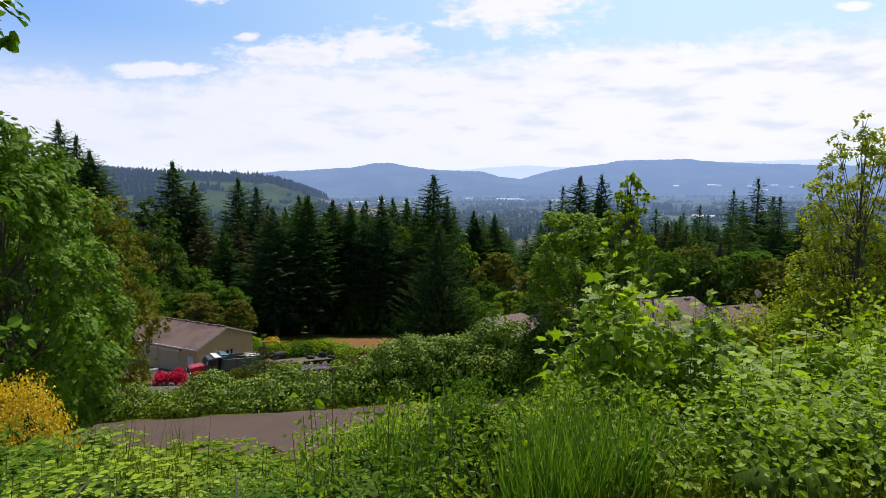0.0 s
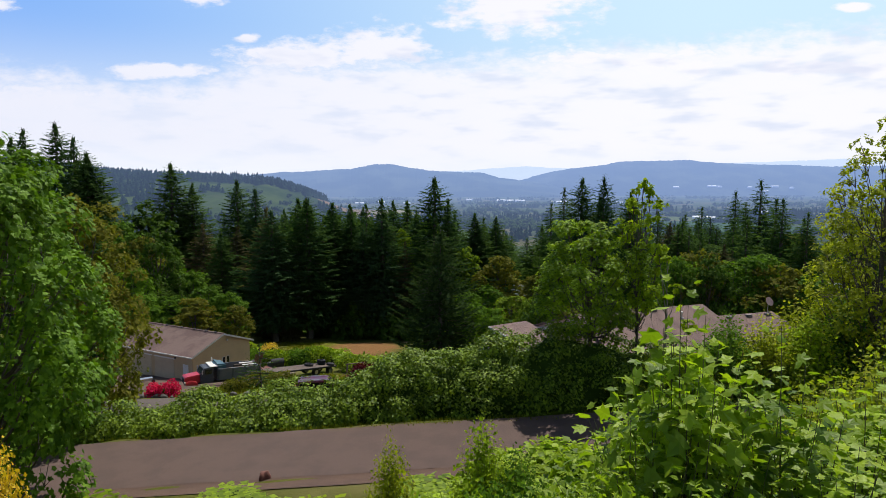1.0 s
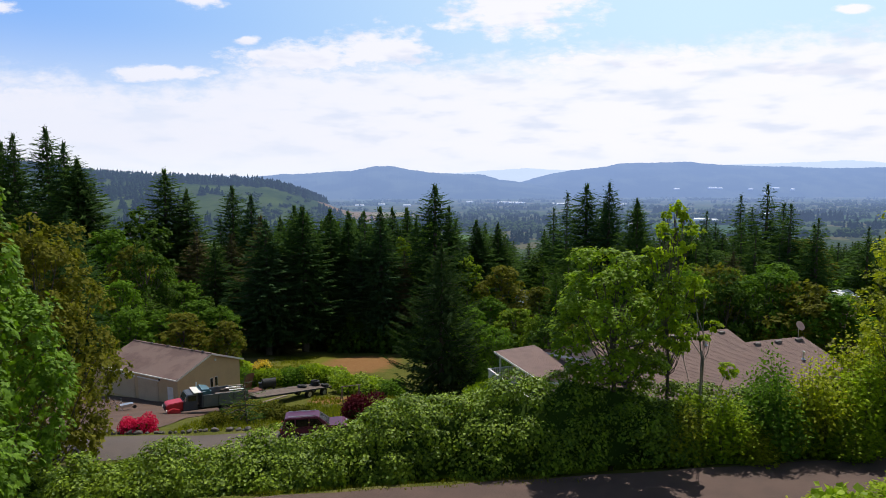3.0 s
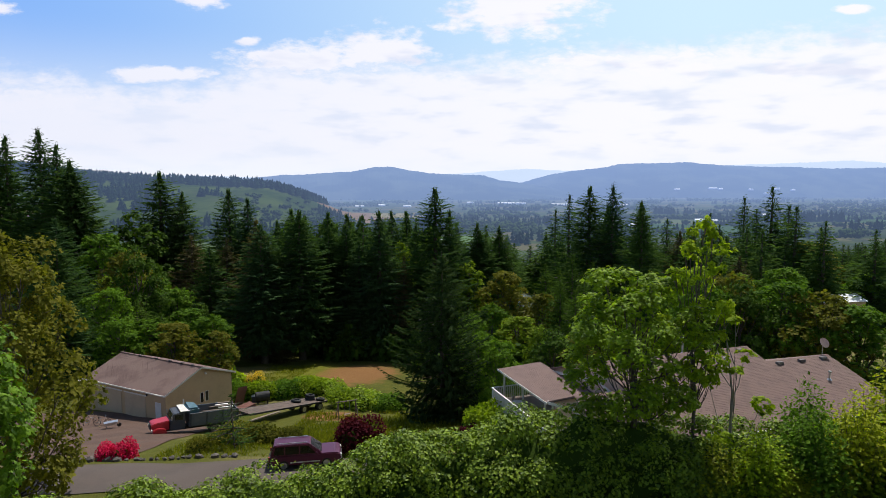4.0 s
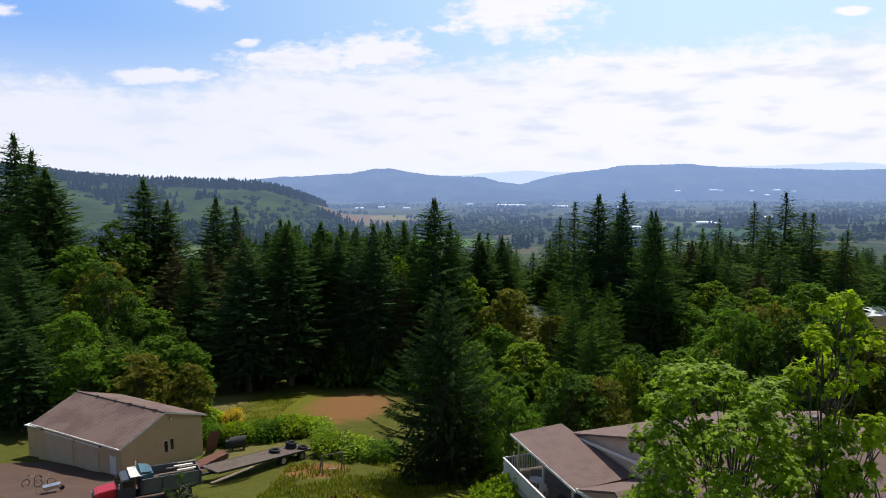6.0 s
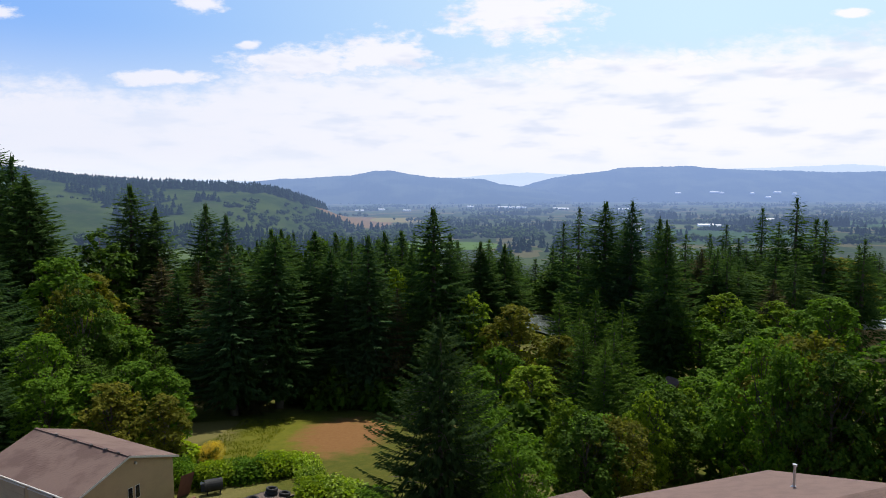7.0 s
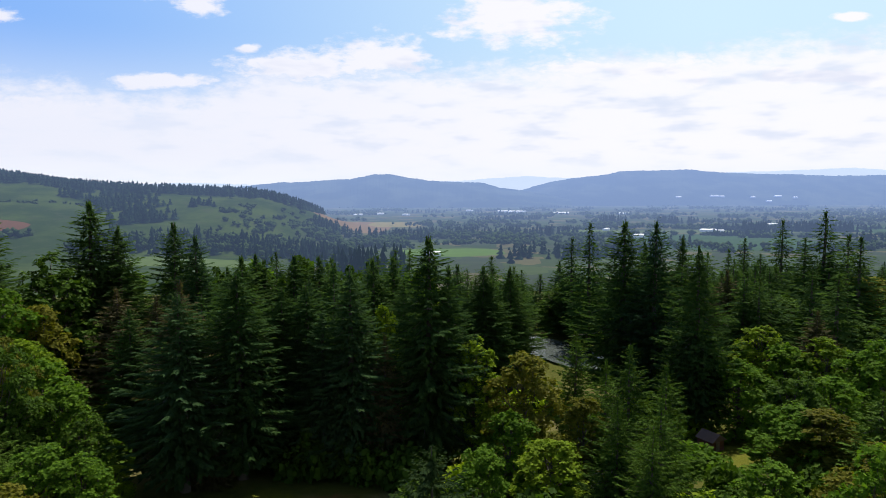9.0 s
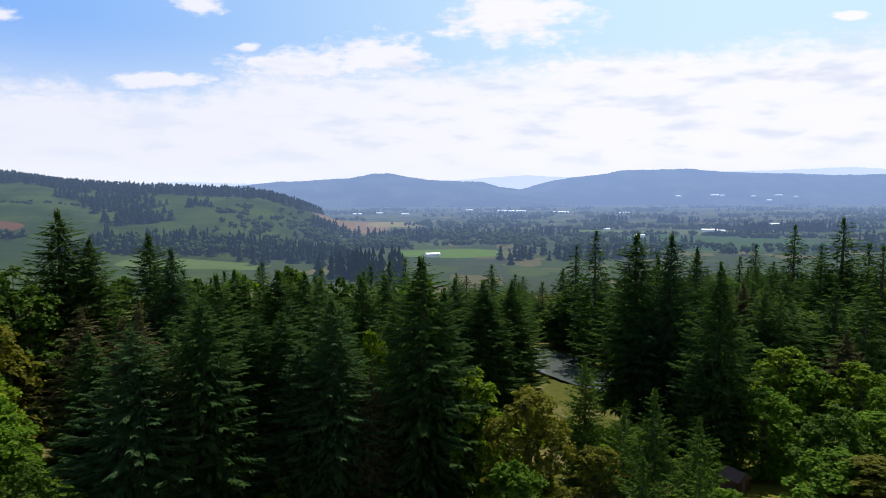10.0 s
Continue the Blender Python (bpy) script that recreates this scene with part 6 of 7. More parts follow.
M_STALK = material("green_brown_stalk", (0.085, 0.085, 0.030), 0.8, (0.12, 0.085, 0.045), 8.0, 40.0)
MAPLET = [(sprout("maple_sapling", sprout_meshes(91 + i, 3.8, 1.4, 34, 0.24, 0.15, LOBED, M_MAPLE), "young sycamore maple with large fresh lobed leaves on the slope", "sapling", "maple saplings on the slope"), 3.8, 1.4) for i in (0, 1, 2)]
stand(MAPLET, [(2.2, 8.05, -0.60, 1.25), (2.4, 8.35, -0.95, 1.1), (1.95, 7.75, -1.35, 0.9), (3.3, 8.2, -1.15, 1.2), (4.9, 9.2, -2.2, 1.5), (3.5, 7.2, -2.0, 1.1), (6.3, 10.2, -1.9, 1.6), (2.5, 7.3, -2.5, 1.0),
               (4.7, 6.9, -2.4, 1.2), (6.2, 8.2, -1.7, 1.3), (4.89, 19.58, -5.38, 0.7), (3.3, 10.2, -2.6, 1.3), (7.6, 9.6, -1.3, 1.4)], 22)
HAZEL = [(sprout("hazel_shrub", sprout_meshes(291 + i, 3.4, 1.7, 56, 0.15, 0.085, DIAMOND, mt, 0.08, 0.7), "loose yellow-green hazel shrub on the slope", "shrub", "hazel shrubs on the slope"), 3.4, 1.7) for i, mt in enumerate((M_HAZEL, M_LEAF_LIME, M_LEAF))]
stand(HAZEL, [(8.5, 14.0, -2.5, 1.9), (10.5, 15.5, -2.3, 2.1), (9.3, 12.0, -2.0, 1.7), (7.2, 12.2, -2.7, 1.6), (12.5, 18.0, -3.1, 2.3), (8.2, 17.5, -4.6, 1.7), (10.8, 20.5, -5.2, 2.0), (13.5, 23.0, -6.0, 2.3), (6.2, 15.5, -5.0, 1.3),
              (16.5, 26.0, -6.6, 2.5), (11.3, 12.5, -1.3, 1.8), (6.5, 20.5, -7.0, 1.6), (8.6, 23.5, -8.6, 1.7), (11.0, 26.0, -9.6, 1.8), (6.6, 24.5, -9.8, 1.4), (14.2, 19.5, -3.0, 2.2), (9.0, 9.0, -0.9, 1.4), (13.6, 15.0, -1.6, 2.2)], 35)
THICKET = [(sprout("hazel_shrub", sprout_meshes(391 + i, 5.0, 2.2, 80, 0.27, 0.125, DIAMOND, mt, 0.04, 1.0), "tall loose yellow-green shrub beside the road", "shrub", "shrubs by the road"), 5.0, 2.2) for i, mt in enumerate((M_HAZEL, M_LEAF_LIME, M_LEAF))]
stand(THICKET, [(11.8, 37.4, -9.3, 1.7), (13.8, 37.0, -8.6, 1.9), (16.0, 37.2, -7.5, 2.1), (18.4, 37.6, -7.0, 2.3), (20.8, 37.4, -6.6, 2.4), (23.4, 38.2, -6.0, 2.6), (26.4, 38.6, -5.4, 3.0), (30.0, 40.0, -4.8, 3.4), (17.2, 39.6, -7.2, 2.2), (21.6, 40.0, -6.2, 2.6),
                (29.0, 44.5, -5.6, 3.4), (34.0, 41.0, -4.6, 3.4), (15.0, 36.6, -10.2, 1.6), (19.5, 36.4, -9.6, 1.8), (24.2, 36.6, -9.0, 2.0), (13.0, 28.4, -9.8, 1.8), (16.5, 28.8, -9.0, 2.0), (20.0, 29.2, -8.3, 2.3), (24.0, 29.4, -7.5, 2.6), (0.94, 17.78, -5.57, 1.1), (1.8, 17.3, -6.3, 0.9), (-1.5, 17.6, -6.0, 0.75)], 36)

WEED = [(sprout("weed_plant", sprout_meshes(191 + i, 1.3, 0.42, 9, 0.075, 0.07, OVAL, m, 0.1, 0.3, 0.4), "upright leafy weed among the brambles", "weed", "weeds on the slope"), 1.3, 0.42) for i, m in enumerate((M_LEAF_LIME, M_BRAMBLE, M_LEAF))]
R8 = rng(9)
wrows = []
for i in range(150):
    y = R8.uniform(3.4, 11.0)
    x = R8.uniform(-1.5 - 0.62 * y, 2.0 + 0.5 * y)
    if (0.2 < x < 2.4 and y < 5.0) or (x > 0.2 and y < 4.6):
        continue
    wrows.append((x, y, land1(x, y) + R8.uniform(0.9, 1.5) * (0.5 if x < -0.9 else 1.0), R8.uniform(0.3, 0.5)))
stand(WEED, wrows, 33, sink=0.1)
OVERHANG = [(tree("alder_tree", broad_meshes(195, 7.0, 1.7, 900, M_LEAF, 0.25, 0.16, OVAL, 12, None, 0.2, 0.0, 0.7, 1.2), "young leafy alder beside the take-off spot", "tree"), 7.0, 1.7)]
stand(OVERHANG, [(-5.78, 6.1, 3.2, 1.6)], 34)
SHRUB_NEAR = [bush("shrub", bush_meshes(105 + i, 2000, m, 0.125), "leafy yellow-green shrub beside the road", "shrub", "shrubs by the road") for i, m in enumerate((M_LEAF, M_LEAF_LIME, M_BRAMBLE))]
SHRUB = [bush("shrub", bush_meshes(101 + i, 950, m, 0.22, DIAMOND), "leafy green shrub at the edge of the wood", "shrub", "shrubs of the wood") for i, m in enumerate((M_LEAF, M_LEAF_DARK, M_LEAF_LIME, M_LEAF_DARK))]
# behind the trailer, on the lawn, round the deck
plant(SHRUB_NEAR, [(-29.5, 93.5, 1.8, 2.2), (-24.5, 91.5, 2.2, 2.4), (-23.5, 94.5, 1.8, 1.9), (-20.5, 95.5, 1.8, 1.9), (-17.2, 96.5, 1.8, 1.7), (-14.5, 92.5, 1.7, 1.6), (-21.5, 93.0, 2.2, 2.3), (-18.5, 94.0, 2.2, 2.3), (-15.8, 94.5, 2.0, 2.0), (-27.0, 91.0, 2.0, 2.4), (-12.5, 86.0, 2.2, 2.0), (-9.8, 85.4, 2.6, 2.2), (-7.0, 84.5, 2.2, 2.0), (3.0, 60.5, 2.0, 3.0), (4.4, 57.8, 1.6, 2.2), (-1.6, 56.0, 1.1, 1.2), (-3.5, 55.5, 1.0, 1.1), (2.2, 55.0, 1.3, 1.4)], 24)
DARKBUSH = [bush("dark_shrub", bush_meshes(111, 3200, M_LEAF_GOLD, 0.11), "dull olive-brown shrub beside the driveway", "shrub")]
plant(DARKBUSH, [(-18.0, 61.0, 2.2, 1.6), (-15.6, 61.6, 2.0, 1.7), (-13.6, 62.0, 1.4, 1.3)], 25)
MAROON = [bush("maroon_shrub", bush_meshes(112, 5200, M_MAROON, 0.085, DIAMOND), "round dark maroon barberry shrub", "shrub", "maroon shrubs")]
plant(MAROON, [(-6.9, 57.4, 2.0, 2.5), (-3.9, 58.0, 1.0, 1.2), (1.6, 58.3, 1.2, 1.4), (5.2, 54.6, 1.2, 1.5)], 26)
AZALEA = [bush("azalea_bush", bush_meshes(113, 2600, M_PINK, 0.11, DIAMOND), "azalea in full deep pink bloom", "bush", "azaleas")]
plant(AZALEA, [(-25.3, 55.3, 0.95, 1.15), (-24.2, 55.4, 1.05, 1.35)], 27)
plant([bush("pale_shrub", bush_meshes(114, 2600, M_LEAF_GOLD, 0.09), "pale budding shrub by the driveway wall", "shrub")], [(-18.9, 56.8, 1.1, 1.3)], 28)
BROOM = [bush("broom_bush", bush_meshes(115, 5200, M_BROOM, 0.042, DIAMOND), "broom bush covered in yellow flowers", "bush", "yellow brooms")]
plant(BROOM, [(-27.8, 99.4, 1.7, 2.4), (-8.3, 12.2, 1.0, 2.4), (-9.3, 12.7, 1.2, 2.7), (-7.7, 12.0, 0.6, 1.5)], 29)
stand([(tree("dwarf_conifer", fir_meshes(116, 3.0, 0.9, 0.2, 6, 1.0, M_FIR, 0.02, 0.2, 0.25), "small dark conifer by the driveway", "conifer"), 3.0, 0.9)], [(-16.8, 58.0, -14.3, 1.6)], 30)
# undergrowth of the wood
rows = []
R1 = rng(6)
for i in range(130):
    y = R1.uniform(96, 190)
    x = R1.uniform(-0.62 * y, 0.55 * y)
    if -31 < x < 2 and y < 129:
        continue
    if 38 < x < 60 and 130 < y < 158:
        continue
    rows.append((x, y, R1.uniform(2.2, 4.2), R1.uniform(2.2, 5.0)))
plant(SHRUB, rows, 31)
plant([SHRUB[1], SHRUB[3]], [(-21.0, 132.5, 3.6, 5.0), (-17.5, 132.0, 4.6, 7.0), (-13.0, 131.5, 4.2, 6.0), (-9.0, 130.0, 3.6, 5.0), (-5.0, 127.0, 3.4, 4.6), (-2.5, 116.0, 3.0, 3.6)], 32)
for k in (BRAMBLE, BRAMBLE_FINE, BRAMBLE_FAR, SHRUB, SHRUB_NEAR, DARKBUSH, MAROON, AZALEA, BROOM):
    for ob in k:
        for c in list(ob.children_recursive):
            bpy.data.objects.remove(c)
        bpy.data.objects.remove(ob)
for ob in [o for o in scene.objects if o.parent is None and o.type == "EMPTY" and o.location.length == 0 and o.name.split(".")[0] in ("pale_shrub", "dwarf_conifer")]:
    for c in list(ob.children_recursive):
        bpy.data.objects.remove(c)
    bpy.data.objects.remove(ob)

# ---------------------------------------------------------------- the lower wood, the valley and the ridges
rows = []
R2 = rng(8)
while len(rows) < 210:
    y = R2.uniform(185, 520)
    x = R2.uniform(-0.35 * y, 0.75 * y)
    if 0.10 * (y - 56) < x < 0.30 * (y - 56) and y < 262:
        continue
    if x < 0.02 * y and y > 250:
        continue
    if x < 0.30 * y and y > 380:
        continue
    rows.append((x, y, land1(x, y) + R2.uniform(17, 29) + 4.0 * (y < 260), R2.uniform(4.0, 6.5)))
stand(FARFIR, rows, 40, wide=1.35)
rows = []
while len(rows) < 70:
    y = R2.uniform(180, 420)
    x = R2.uniform(-0.5 * y, 0.75 * y)
    if 0.10 * (y - 56) < x < 0.30 * (y - 56) and y < 262:
        continue
    rows.append((x, y, land1(x, y) + R2.uniform(10, 17), R2.uniform(5, 8)))
stand(FAROAK, rows, 41)
for kinds in (FIR, *WOOD.values(), FAROAK, YOUNG, FARFIR, MAPLET, HAZEL, THICKET, WEED, OVERHANG, EDGE, DRY, [BARE, spruce, NEAR_MAPLE, NEAR_GOLD, YARD, SLIM, AIRY]):
    retire(kinds)


# both far foliage materials carry painted blue haze
FAR_FIR = paint_haze(leafy("far_fir_needles", (0.012, 0.028, 0.016), (0.034, 0.060, 0.030), 0.1, 0.8, None, 0.0))
FAR_LEAF = paint_haze(leafy("far_broad_leaves", (0.020, 0.040, 0.016), (0.062, 0.094, 0.028), 0.15, 0.8, None, 0.0))


def far_trees(name, label, spots, mat, seed, conifer=True):
    """Woods too far away to tell the trees apart: ragged small cones or clumps."""
    R = rng(seed)
    V, F = [], []
    for x, y, h, r in spots:
        z = land1(x, y) - 1.0
        base = len(V)
        if conifer:
            k, tiers = 6, 3
            for t in range(tiers):
                z0, z1 = z + h * (0.05 + 0.30 * t), z + h * (0.48 + 0.27 * t)
                rr = r * (1.0 - 0.28 * t)
                j = len(V)
                a0 = R.rand() * 6.28
                for q in range(k):
                    w = rr * (0.7 + 0.6 * R.rand())
                    V.append((x + w * math.cos(a0 + q * 1.047), y + w * math.sin(a0 + q * 1.047), z0 + 0.12 * h * R.rand()))
                V.append((x + R.normal(0, 0.1) * r, y, z1))
                F += [[j + q, j + (q + 1) % k, j + k] for q in range(k)]
        else:
            for t in range(5):
                cx, cy, cz = x + R.normal(0, 0.42) * r, y + R.normal(0, 0.42) * r, z + h * (0.30 + 0.42 * R.rand())
                s = r * (0.48 + 0.30 * R.rand())
                j = len(V)
                pts = unit(np.array([(1, 0, 0), (-1, 0, 0), (0, 1, 0), (0, -1, 0), (0, 0, 1), (0, 0, -1)], float) + R.normal(0, 0.2, (6, 3))) * s * (0.75 + 0.5 * R.rand(6, 1))
                V += [(cx + p[0], cy + p[1], cz + p[2] * 0.9) for p in pts]
                F += [[j + a, j + b, j + c] for a, b, c in ((0, 2, 4), (2, 1, 4), (1, 3, 4), (3, 0, 4), (2, 0, 5), (1, 2, 5), (3, 1, 5), (0, 3, 5))]
    return tagged(new(name, mesh_from(name, V, F, mat, not conifer)), label, "woods", kind="stuff")


R3 = rng(12)


def copse(cx, cy, along, across, turn, n, tall=(10, 19), half=(4.5, 7.5)):
    """Trees of one wood or hedgerow, thickest in the middle."""
    c, q = math.cos(turn), math.sin(turn)
    made = []
    for k in range(n):
        a, b = R3.uniform(-along, along), R3.normal(0, across)
        made.append((cx + c * a - q * b, cy + q * a + c * b, R3.uniform(*tall), R3.uniform(*half)))
    return made


crest = []
for i in range(3400):
    x = R3.uniform(-1500, -275)
    foot = np.interp(x, [-1500, -771, -669, -560, -500, -410, -313, -270], [1210, 1225, 1215, 1195, 1240, 1290, 1262, 1300])
    y = R3.uniform(foot, 1520)
    crest.append((x, y, R3.uniform(10, 19), R3.uniform(5, 8)))
crest += copse(-535, 1120, 70, 26, -1.0, 95) + copse(-478, 1040, 40, 22, -0.9, 60) + copse(-415, 1150, 22, 12, 0.2, 16) + copse(-610, 1165, 60, 10, 0.1, 26)
crest += copse(-395, 1290, 60, 16, 0.0, 24, (17, 26), (5, 7))
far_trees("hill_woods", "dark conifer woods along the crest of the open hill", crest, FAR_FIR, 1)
spots, firs = [], []
# shrubs and hedges on the open hill
spots += copse(-265, 1130, 120, 22, 1.1, 70, (5, 11), (3.5, 6.5)) + copse(-352, 1105, 26, 8, 0.1, 12, (6, 11), (4, 7)) + copse(-340, 1160, 14, 8, 0.3, 8, (5, 8), (3.5, 5))
spots += copse(-620, 1090, 75, 3, 0.15, 22, (3, 5), (2.5, 4)) + copse(-700, 1060, 50, 3, 0.1, 14, (3, 5), (2.5, 4)) + copse(-455, 850, 22, 12, 0.0, 14, (9, 14), (5, 8)) + copse(-570, 880, 18, 10, 0.0, 10, (8, 12), (5, 8))
# the belt of wood at its foot
spots += copse(-330, 868, 130, 28, 0.16, 150, (12, 20), (5, 8)) + copse(-215, 960, 90, 40, 0.6, 80, (10, 17), (4.5, 7.5))
firs += copse(-300, 890, 150, 26, 0.22, 150, (15, 24), (4, 6)) + copse(-190, 870, 80, 40, 0.2, 70, (15, 24), (4, 6.5))
# woods in the middle of the valley
spots += copse(-150, 1120, 90, 60, 0.3, 130, (10, 18), (5, 8)) + copse(30, 1290, 130, 40, 0.05, 120, (9, 16), (5, 8)) + copse(200, 1180, 120, 50, 0.1, 90, (9, 16), (5, 8)) + copse(40, 1130, 60, 10, 0.3, 30, (6, 12), (4, 7))
firs += copse(-140, 1260, 110, 40, 0.1, 110, (14, 22), (4, 6.5)) + copse(90, 1380, 190, 40, 0.0, 130, (13, 20), (4, 6.5)) + copse(-62, 650, 26, 12, 0.0, 16, (28, 37), (5, 7.5)) + copse(-95, 690, 30, 16, 0.0, 14, (22, 30), (5, 7))
firs += copse(790, 1450, 130, 16, 0.03, 90, (16, 28), (5, 7.5)) + copse(690, 1520, 60, 14, 0.0, 26, (14, 22), (5, 7)) + copse(480, 1840, 40, 14, 0.0, 26, (18, 28), (6, 8)) + copse(650, 1830, 55, 14, 0.0, 32, (16, 24), (6, 8))
spots += copse(420, 960, 16, 14, 0.0, 12, (12, 17), (6, 9)) + copse(560, 1600, 130, 10, 0.0, 40, (9, 15), (6, 9)) + copse(330, 1560, 90, 14, 0.1, 40, (8, 14), (5, 8))
spots += copse(300, 1050, 130, 14, 0.1, 60, (9, 15), (5, 8)) + copse(450, 1335, 210, 9, 0.03, 60, (8, 14), (5, 8)) + copse(740, 1270, 170, 8, 0.05, 46, (8, 13), (5, 8)) + copse(590, 1000, 120, 18, 0.1, 50, (9, 16), (5, 8))
firs += copse(330, 1120, 90, 16, 0.1, 40, (13, 20), (4, 6)) + copse(620, 1330, 80, 8, 0.0, 24, (12, 18), (4, 6)) + copse(860, 1180, 120, 14, 0.1, 40, (14, 22), (4.5, 6.5)) + copse(180, 900, 110, 24, 0.1, 60, (14, 22), (4, 6.5))
for i in range(150):      # hedgerows and shelter belts between the far fields
    y = 1500 * (3700 / 1500) ** R3.rand()
    x = R3.uniform(-0.45, 0.85) * y
    if -340 < x < -50 and y < 1950:
        continue
    row = copse(x, y, R3.uniform(30, 190) * (0.5 + y / 3500), R3.uniform(4, 16), R3.normal(0.08, 0.10), R3.randint(8, 30), (8, 17), (5, 9))
    (firs if R3.rand() < 0.4 else spots).extend(row)
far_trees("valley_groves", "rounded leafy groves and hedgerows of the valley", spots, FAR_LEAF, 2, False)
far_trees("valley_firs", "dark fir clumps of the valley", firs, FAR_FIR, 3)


def ridge(name, label, dist, knots, mat, rough, seed):
    """A far ridge: a broad rise whose crest passes through knots of (sideways, up) per metre of distance."""
    k = np.array(knots)
    us = np.linspace(k[0, 0], k[-1, 0], 420)
    crest = np.interp(us, k[:, 0], k[:, 1]) * dist
    jit = rng(seed).normal(0, 1, len(us))
    crest = crest + rough * (0.5 * jit + wave(us * dist, us * 0, 90.0, seed) * 1.2)
    V, F, rows = [], [], 14
    for i, (u, c) in enumerate(zip(us, crest)):
        for r in range(rows):
            f = r / (rows - 1)
            d = dist * (0.86 + 0.14 * f)
            z = -95 + (c + 95) * f ** 0.8 + (rough * 4.0 * wave(u * dist, d, 160.0, seed + 1) * f * (1 - f) * 4)
            V.append((u * d, d, z))
        V.append((u * dist * 1.02, dist * 1.02, -100))
    n = rows + 1
    F = [[i * n + r, (i + 1) * n + r, (i + 1) * n + r + 1, i * n + r + 1] for i in range(len(us) - 1) for r in range(n - 1)]
    return tagged(new(name, mesh_from(name, V, F, mat, True)), label, "hills", kind="structure")


M_RIDGE_A = material("wooded_ridge", (0.022, 0.038, 0.028), 1.0, (0.10, 0.12, 0.07), 0.005, 0.035, spec=0.0, amount=0.6)
M_RIDGE_B = material("far_wooded_ridge", (0.022, 0.038, 0.030), 1.0, (0.10, 0.12, 0.07), 0.005, 0.035, spec=0.0, amount=0.6)
M_WHITE_FAR = material("far_white_roof", (0.72, 0.72, 0.73), 0.6, (0.62, 0.62, 0.64), 0.05, 2.0)
# the pale glow paints thick haze onto the farthest mountains as emission
M_RIDGE_C = material("haze_glow_mountains", (0.04, 0.05, 0.06), 1.0, (0.05, 0.06, 0.07), 0.002, 0.01, glow=(0.60, 0.70, 0.88), spec=0.0)
# haze blue is mixed into both ridges and the far roofs
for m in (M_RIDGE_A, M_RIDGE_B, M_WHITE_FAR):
    paint_haze(m)
ridge("backdrop", "wooded ridge across the valley, blue with painted haze", 4050, [(-0.55, 0.0), (-0.36, 0.004), (-0.31, 0.008), (-0.25, 0.0135), (-0.2, 0.0152), (-0.146, 0.0187), (-0.106, 0.025), (-0.084, 0.026), (-0.057, 0.0214), (-0.021, 0.0152), (0.014, 0.0143), (0.059, 0.0125), (0.086, 0.0054), (0.126, 0.0), (0.2, -0.01)], M_RIDGE_A, 2.2, 3)
ridge("backdrop", "long flat-topped ridge beyond the valley, blue with painted haze", 4400, [(0.05, -0.012), (0.09, -0.006), (0.126, 0.002), (0.157, 0.0107), (0.193, 0.018), (0.229, 0.0214), (0.257, 0.025), (0.273, 0.0295), (0.327, 0.0304), (0.38, 0.032), (0.425, 0.0277), (0.4875, 0.025), (0.55, 0.024), (0.61, 0.0214), (0.7, 0.0232), (0.85, 0.02), (1.1, 0.015)], M_RIDGE_B, 2.2, 4)
ridge("backdrop", "mountains on the horizon, pale with a painted haze glow", 4850, [(-0.6, 0.008), (-0.4, 0.013), (-0.3, 0.010), (0.03, 0.015), (0.06, 0.0179), (0.13, 0.0223), (0.193, 0.0188), (0.28, 0.0232), (0.5, 0.0286), (0.57, 0.0313), (0.64, 0.034), (0.7, 0.0295), (0.9, 0.03), (1.1, 0.02)], M_RIDGE_C, 2.0, 5)


def far_barn(x, y, w, d, h, turn, z=None):
    c = thing("farm_building", "long low farm building with a white roof in the valley", "barn", frame_at(x, y, land1(x, y) if z is None else z, turn), "farm buildings of the valley")
    part("wall", box(-w / 2, -d / 2, -1, w / 2, d / 2, h), M_WHITE_FAR, c)
    part("roof", prism([(-d / 2 - 0.5, h), (d / 2 + 0.5, h), (0, h + d * 0.22)], -w / 2 - 0.5, w / 2 + 0.5), M_WHITE_FAR, c).matrix_basis = Matrix.Rotation(radians(90), 4, "Z")
    return c


stump = thing("tree_stump", "low red-brown rotten stump on the road's earth shoulder", "stump", Matrix.Translation((-8.27, 29.3, land1(-8.27, 29.3))))
ring = [(math.cos(a), math.sin(a), 0.85 + 0.3 * math.sin(3 * a + 1)) for a in np.linspace(0, 6.283, 14, endpoint=False)]
V = [(0.34 * w * c, 0.30 * w * q, -0.1) for c, q, w in ring] + [(0.27 * w * c, 0.24 * w * q, 0.18) for c, q, w in ring] + [(0.20 * w * c - 0.02, 0.18 * w * q, 0.34 + 0.06 * c) for c, q, w in ring]
F = [[r * 14 + i, r * 14 + (i + 1) % 14, (r + 1) * 14 + (i + 1) % 14, (r + 1) * 14 + i] for r in (0, 1) for i in range(14)] + [list(range(28, 42))]
part("stump_wood", mesh_from("stump_wood", V, F, M_BRICK, True), None, stump)
R4 = rng(30)
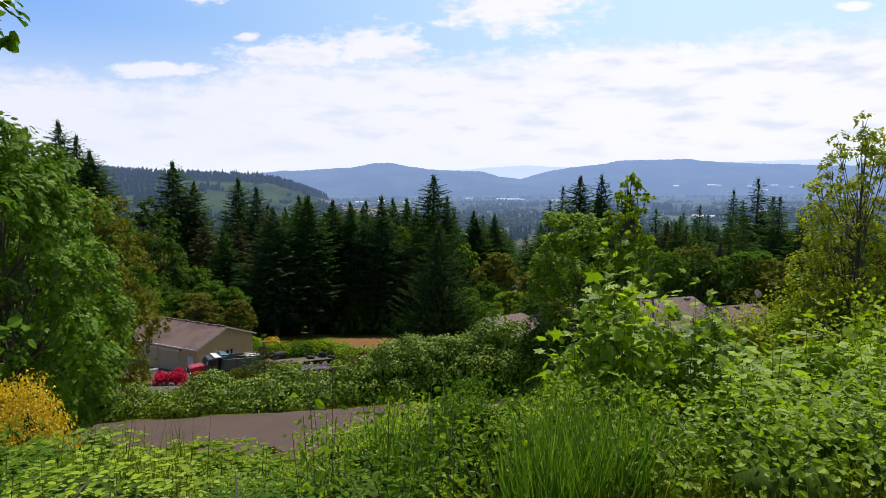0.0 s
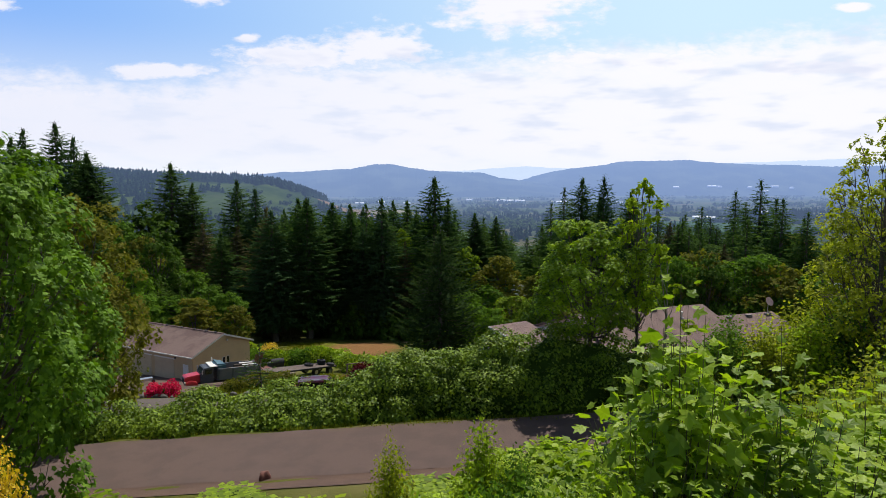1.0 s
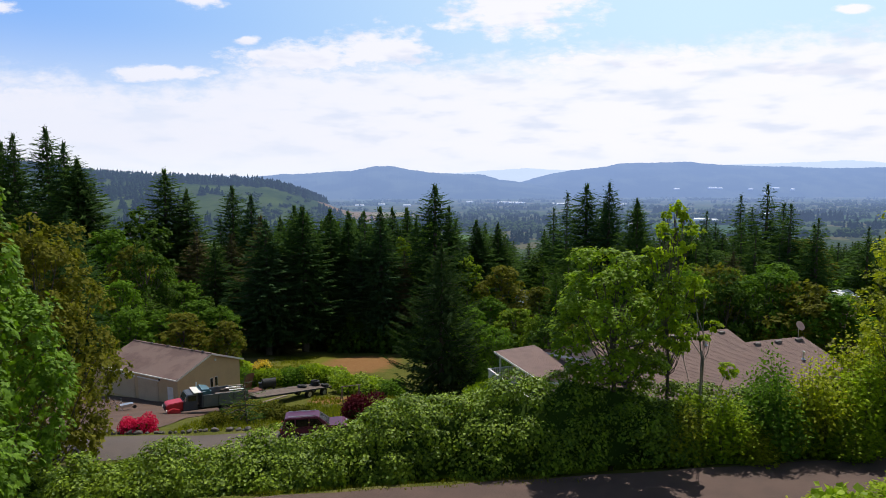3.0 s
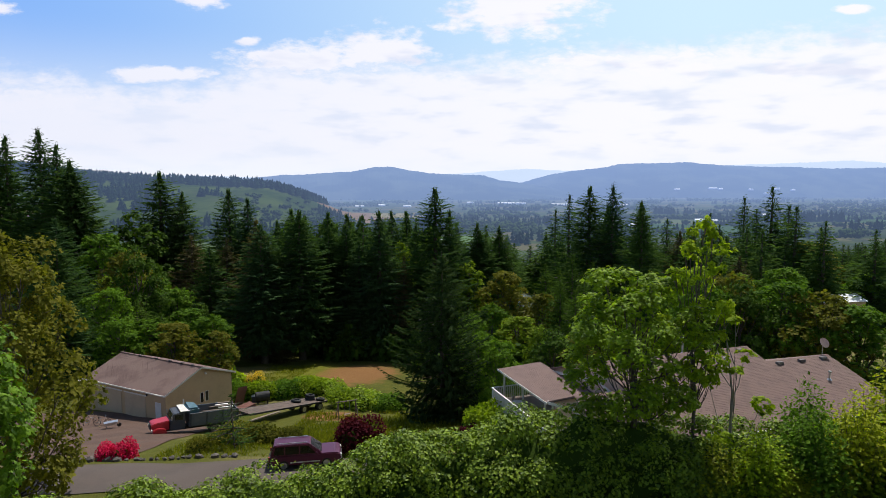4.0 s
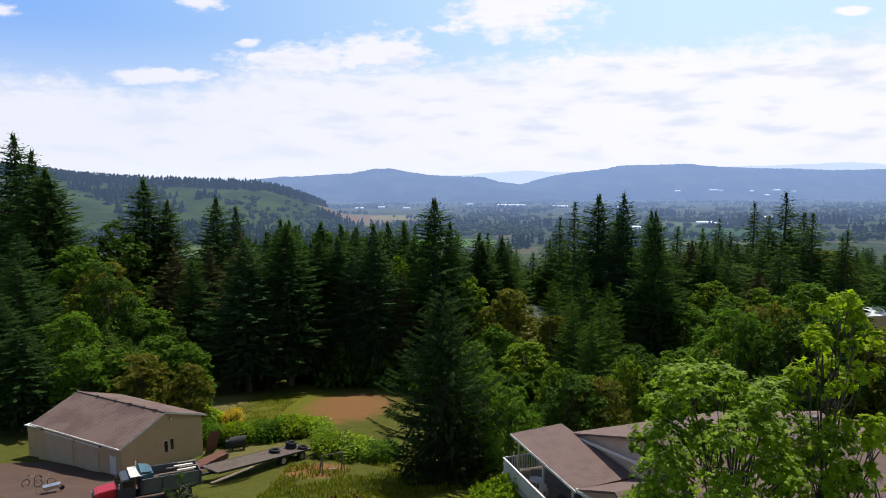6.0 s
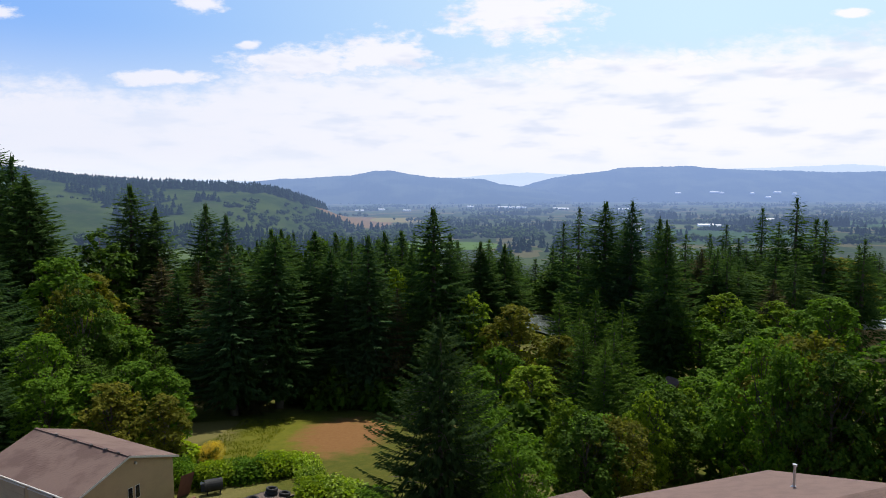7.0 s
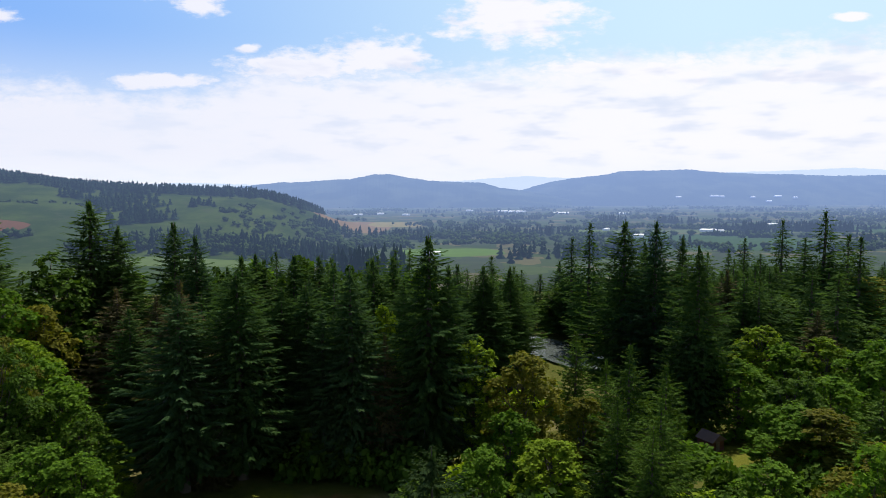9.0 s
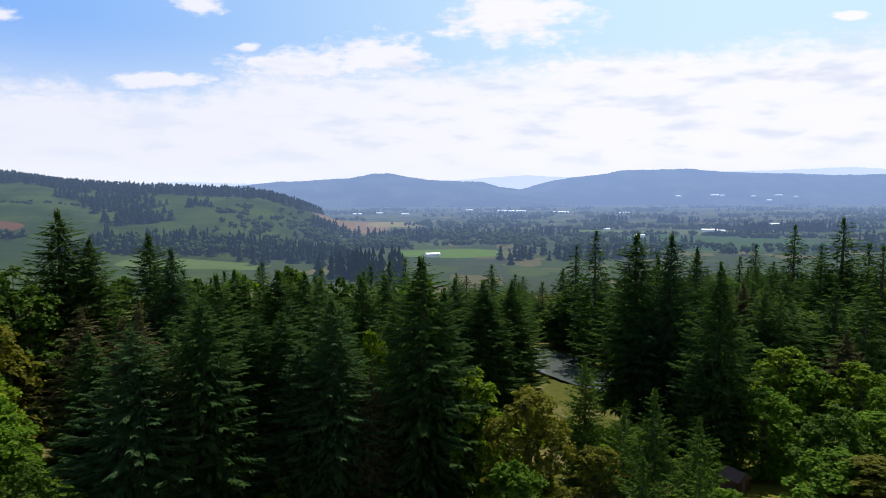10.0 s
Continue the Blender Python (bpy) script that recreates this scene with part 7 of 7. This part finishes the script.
for x, y, w, d in ((-14, 926, 20, 9), (591, 1455, 34, 12), (600, 1425, 26, 8), (297, 1590, 18, 9), (315, 1585, 14, 8), (375, 1500, 16, 8), (385, 1290, 20, 9), (255, 2760, 42, 14), (300, 2740, 48, 14), (345, 2800, 30, 12),
                   (-330, 2500, 34, 12), (-250, 2560, 28, 12), (-140, 2440, 30, 11), (470, 2600, 70, 16), (700, 2500, 40, 14), (860, 1700, 30, 12), (120, 2900, 30, 12)):
    far_barn(x, y, w, d, R4.uniform(3, 5), R4.normal(0.08, 0.2))
for u, y, w in ((0.366, 3880, 34), (0.422, 3895, 52), (0.434, 3888, 26), (0.482, 3878, 24), (0.521, 3890, 44), (0.548, 3872, 22), (0.507, 3828, 30)):      # on the foot of the long ridge
    far_barn(u * y, y, w, 16, 6, 0.1, -95 + (0.030 * 4400 + 95) * max(0.0, (y / 4400 - 0.86) / 0.14) ** 0.8 - 1.0)

# pond, shed and the white roof among the trees
V = [(35 - 10.3 * math.cos(a) * (1 + 0.10 * math.sin(3 * a)) + 8.6 * math.sin(a), 236 + 21.6 * math.cos(a) + 4.1 * math.sin(a) * (1 + 0.2 * math.cos(2 * a))) for a in np.linspace(0, 2 * math.pi, 48, endpoint=False)]
pz = max(land1(x, y) for x, y in V) + 0.15
tagged(new("water", mesh_from("water", [(x, y, pz) for x, y in V], [list(range(48))], M_POND)), "still pale pond among the trees", "pond", kind="structure")
s = thing("garden_shed", "small red-brown garden shed in a clearing", "shed", frame_at(45.4, 149.5, land1(45.4, 149.5), 0.5))
part("wall", box(-1.6, -1.4, -0.5, 1.6, 1.4, 2.2), M_BRICK, s)
part("roof", prism([(-1.8, 2.15), (1.8, 2.15), (0, 3.3)], -1.8, 1.8), M_SHINGLE, s)
part("door", box(-0.45, -1.43, 0, 0.45, -1.40, 1.95), M_WOOD, s)
w = thing("white_outbuilding", "outbuilding with a pale metal roof among the trees", "outbuilding", frame_at(114, 193, -35.4, 0.2))
part("wall", box(-7, -4, -9, 7, 4, 3.2), M_SIDING, w)
part("roof", prism([(-4.4, 3.1), (4.4, 3.1), (0, 4.7)], -7.4, 7.4), M_WHITE, w).matrix_basis = Matrix.Rotation(radians(90), 4, "Z")
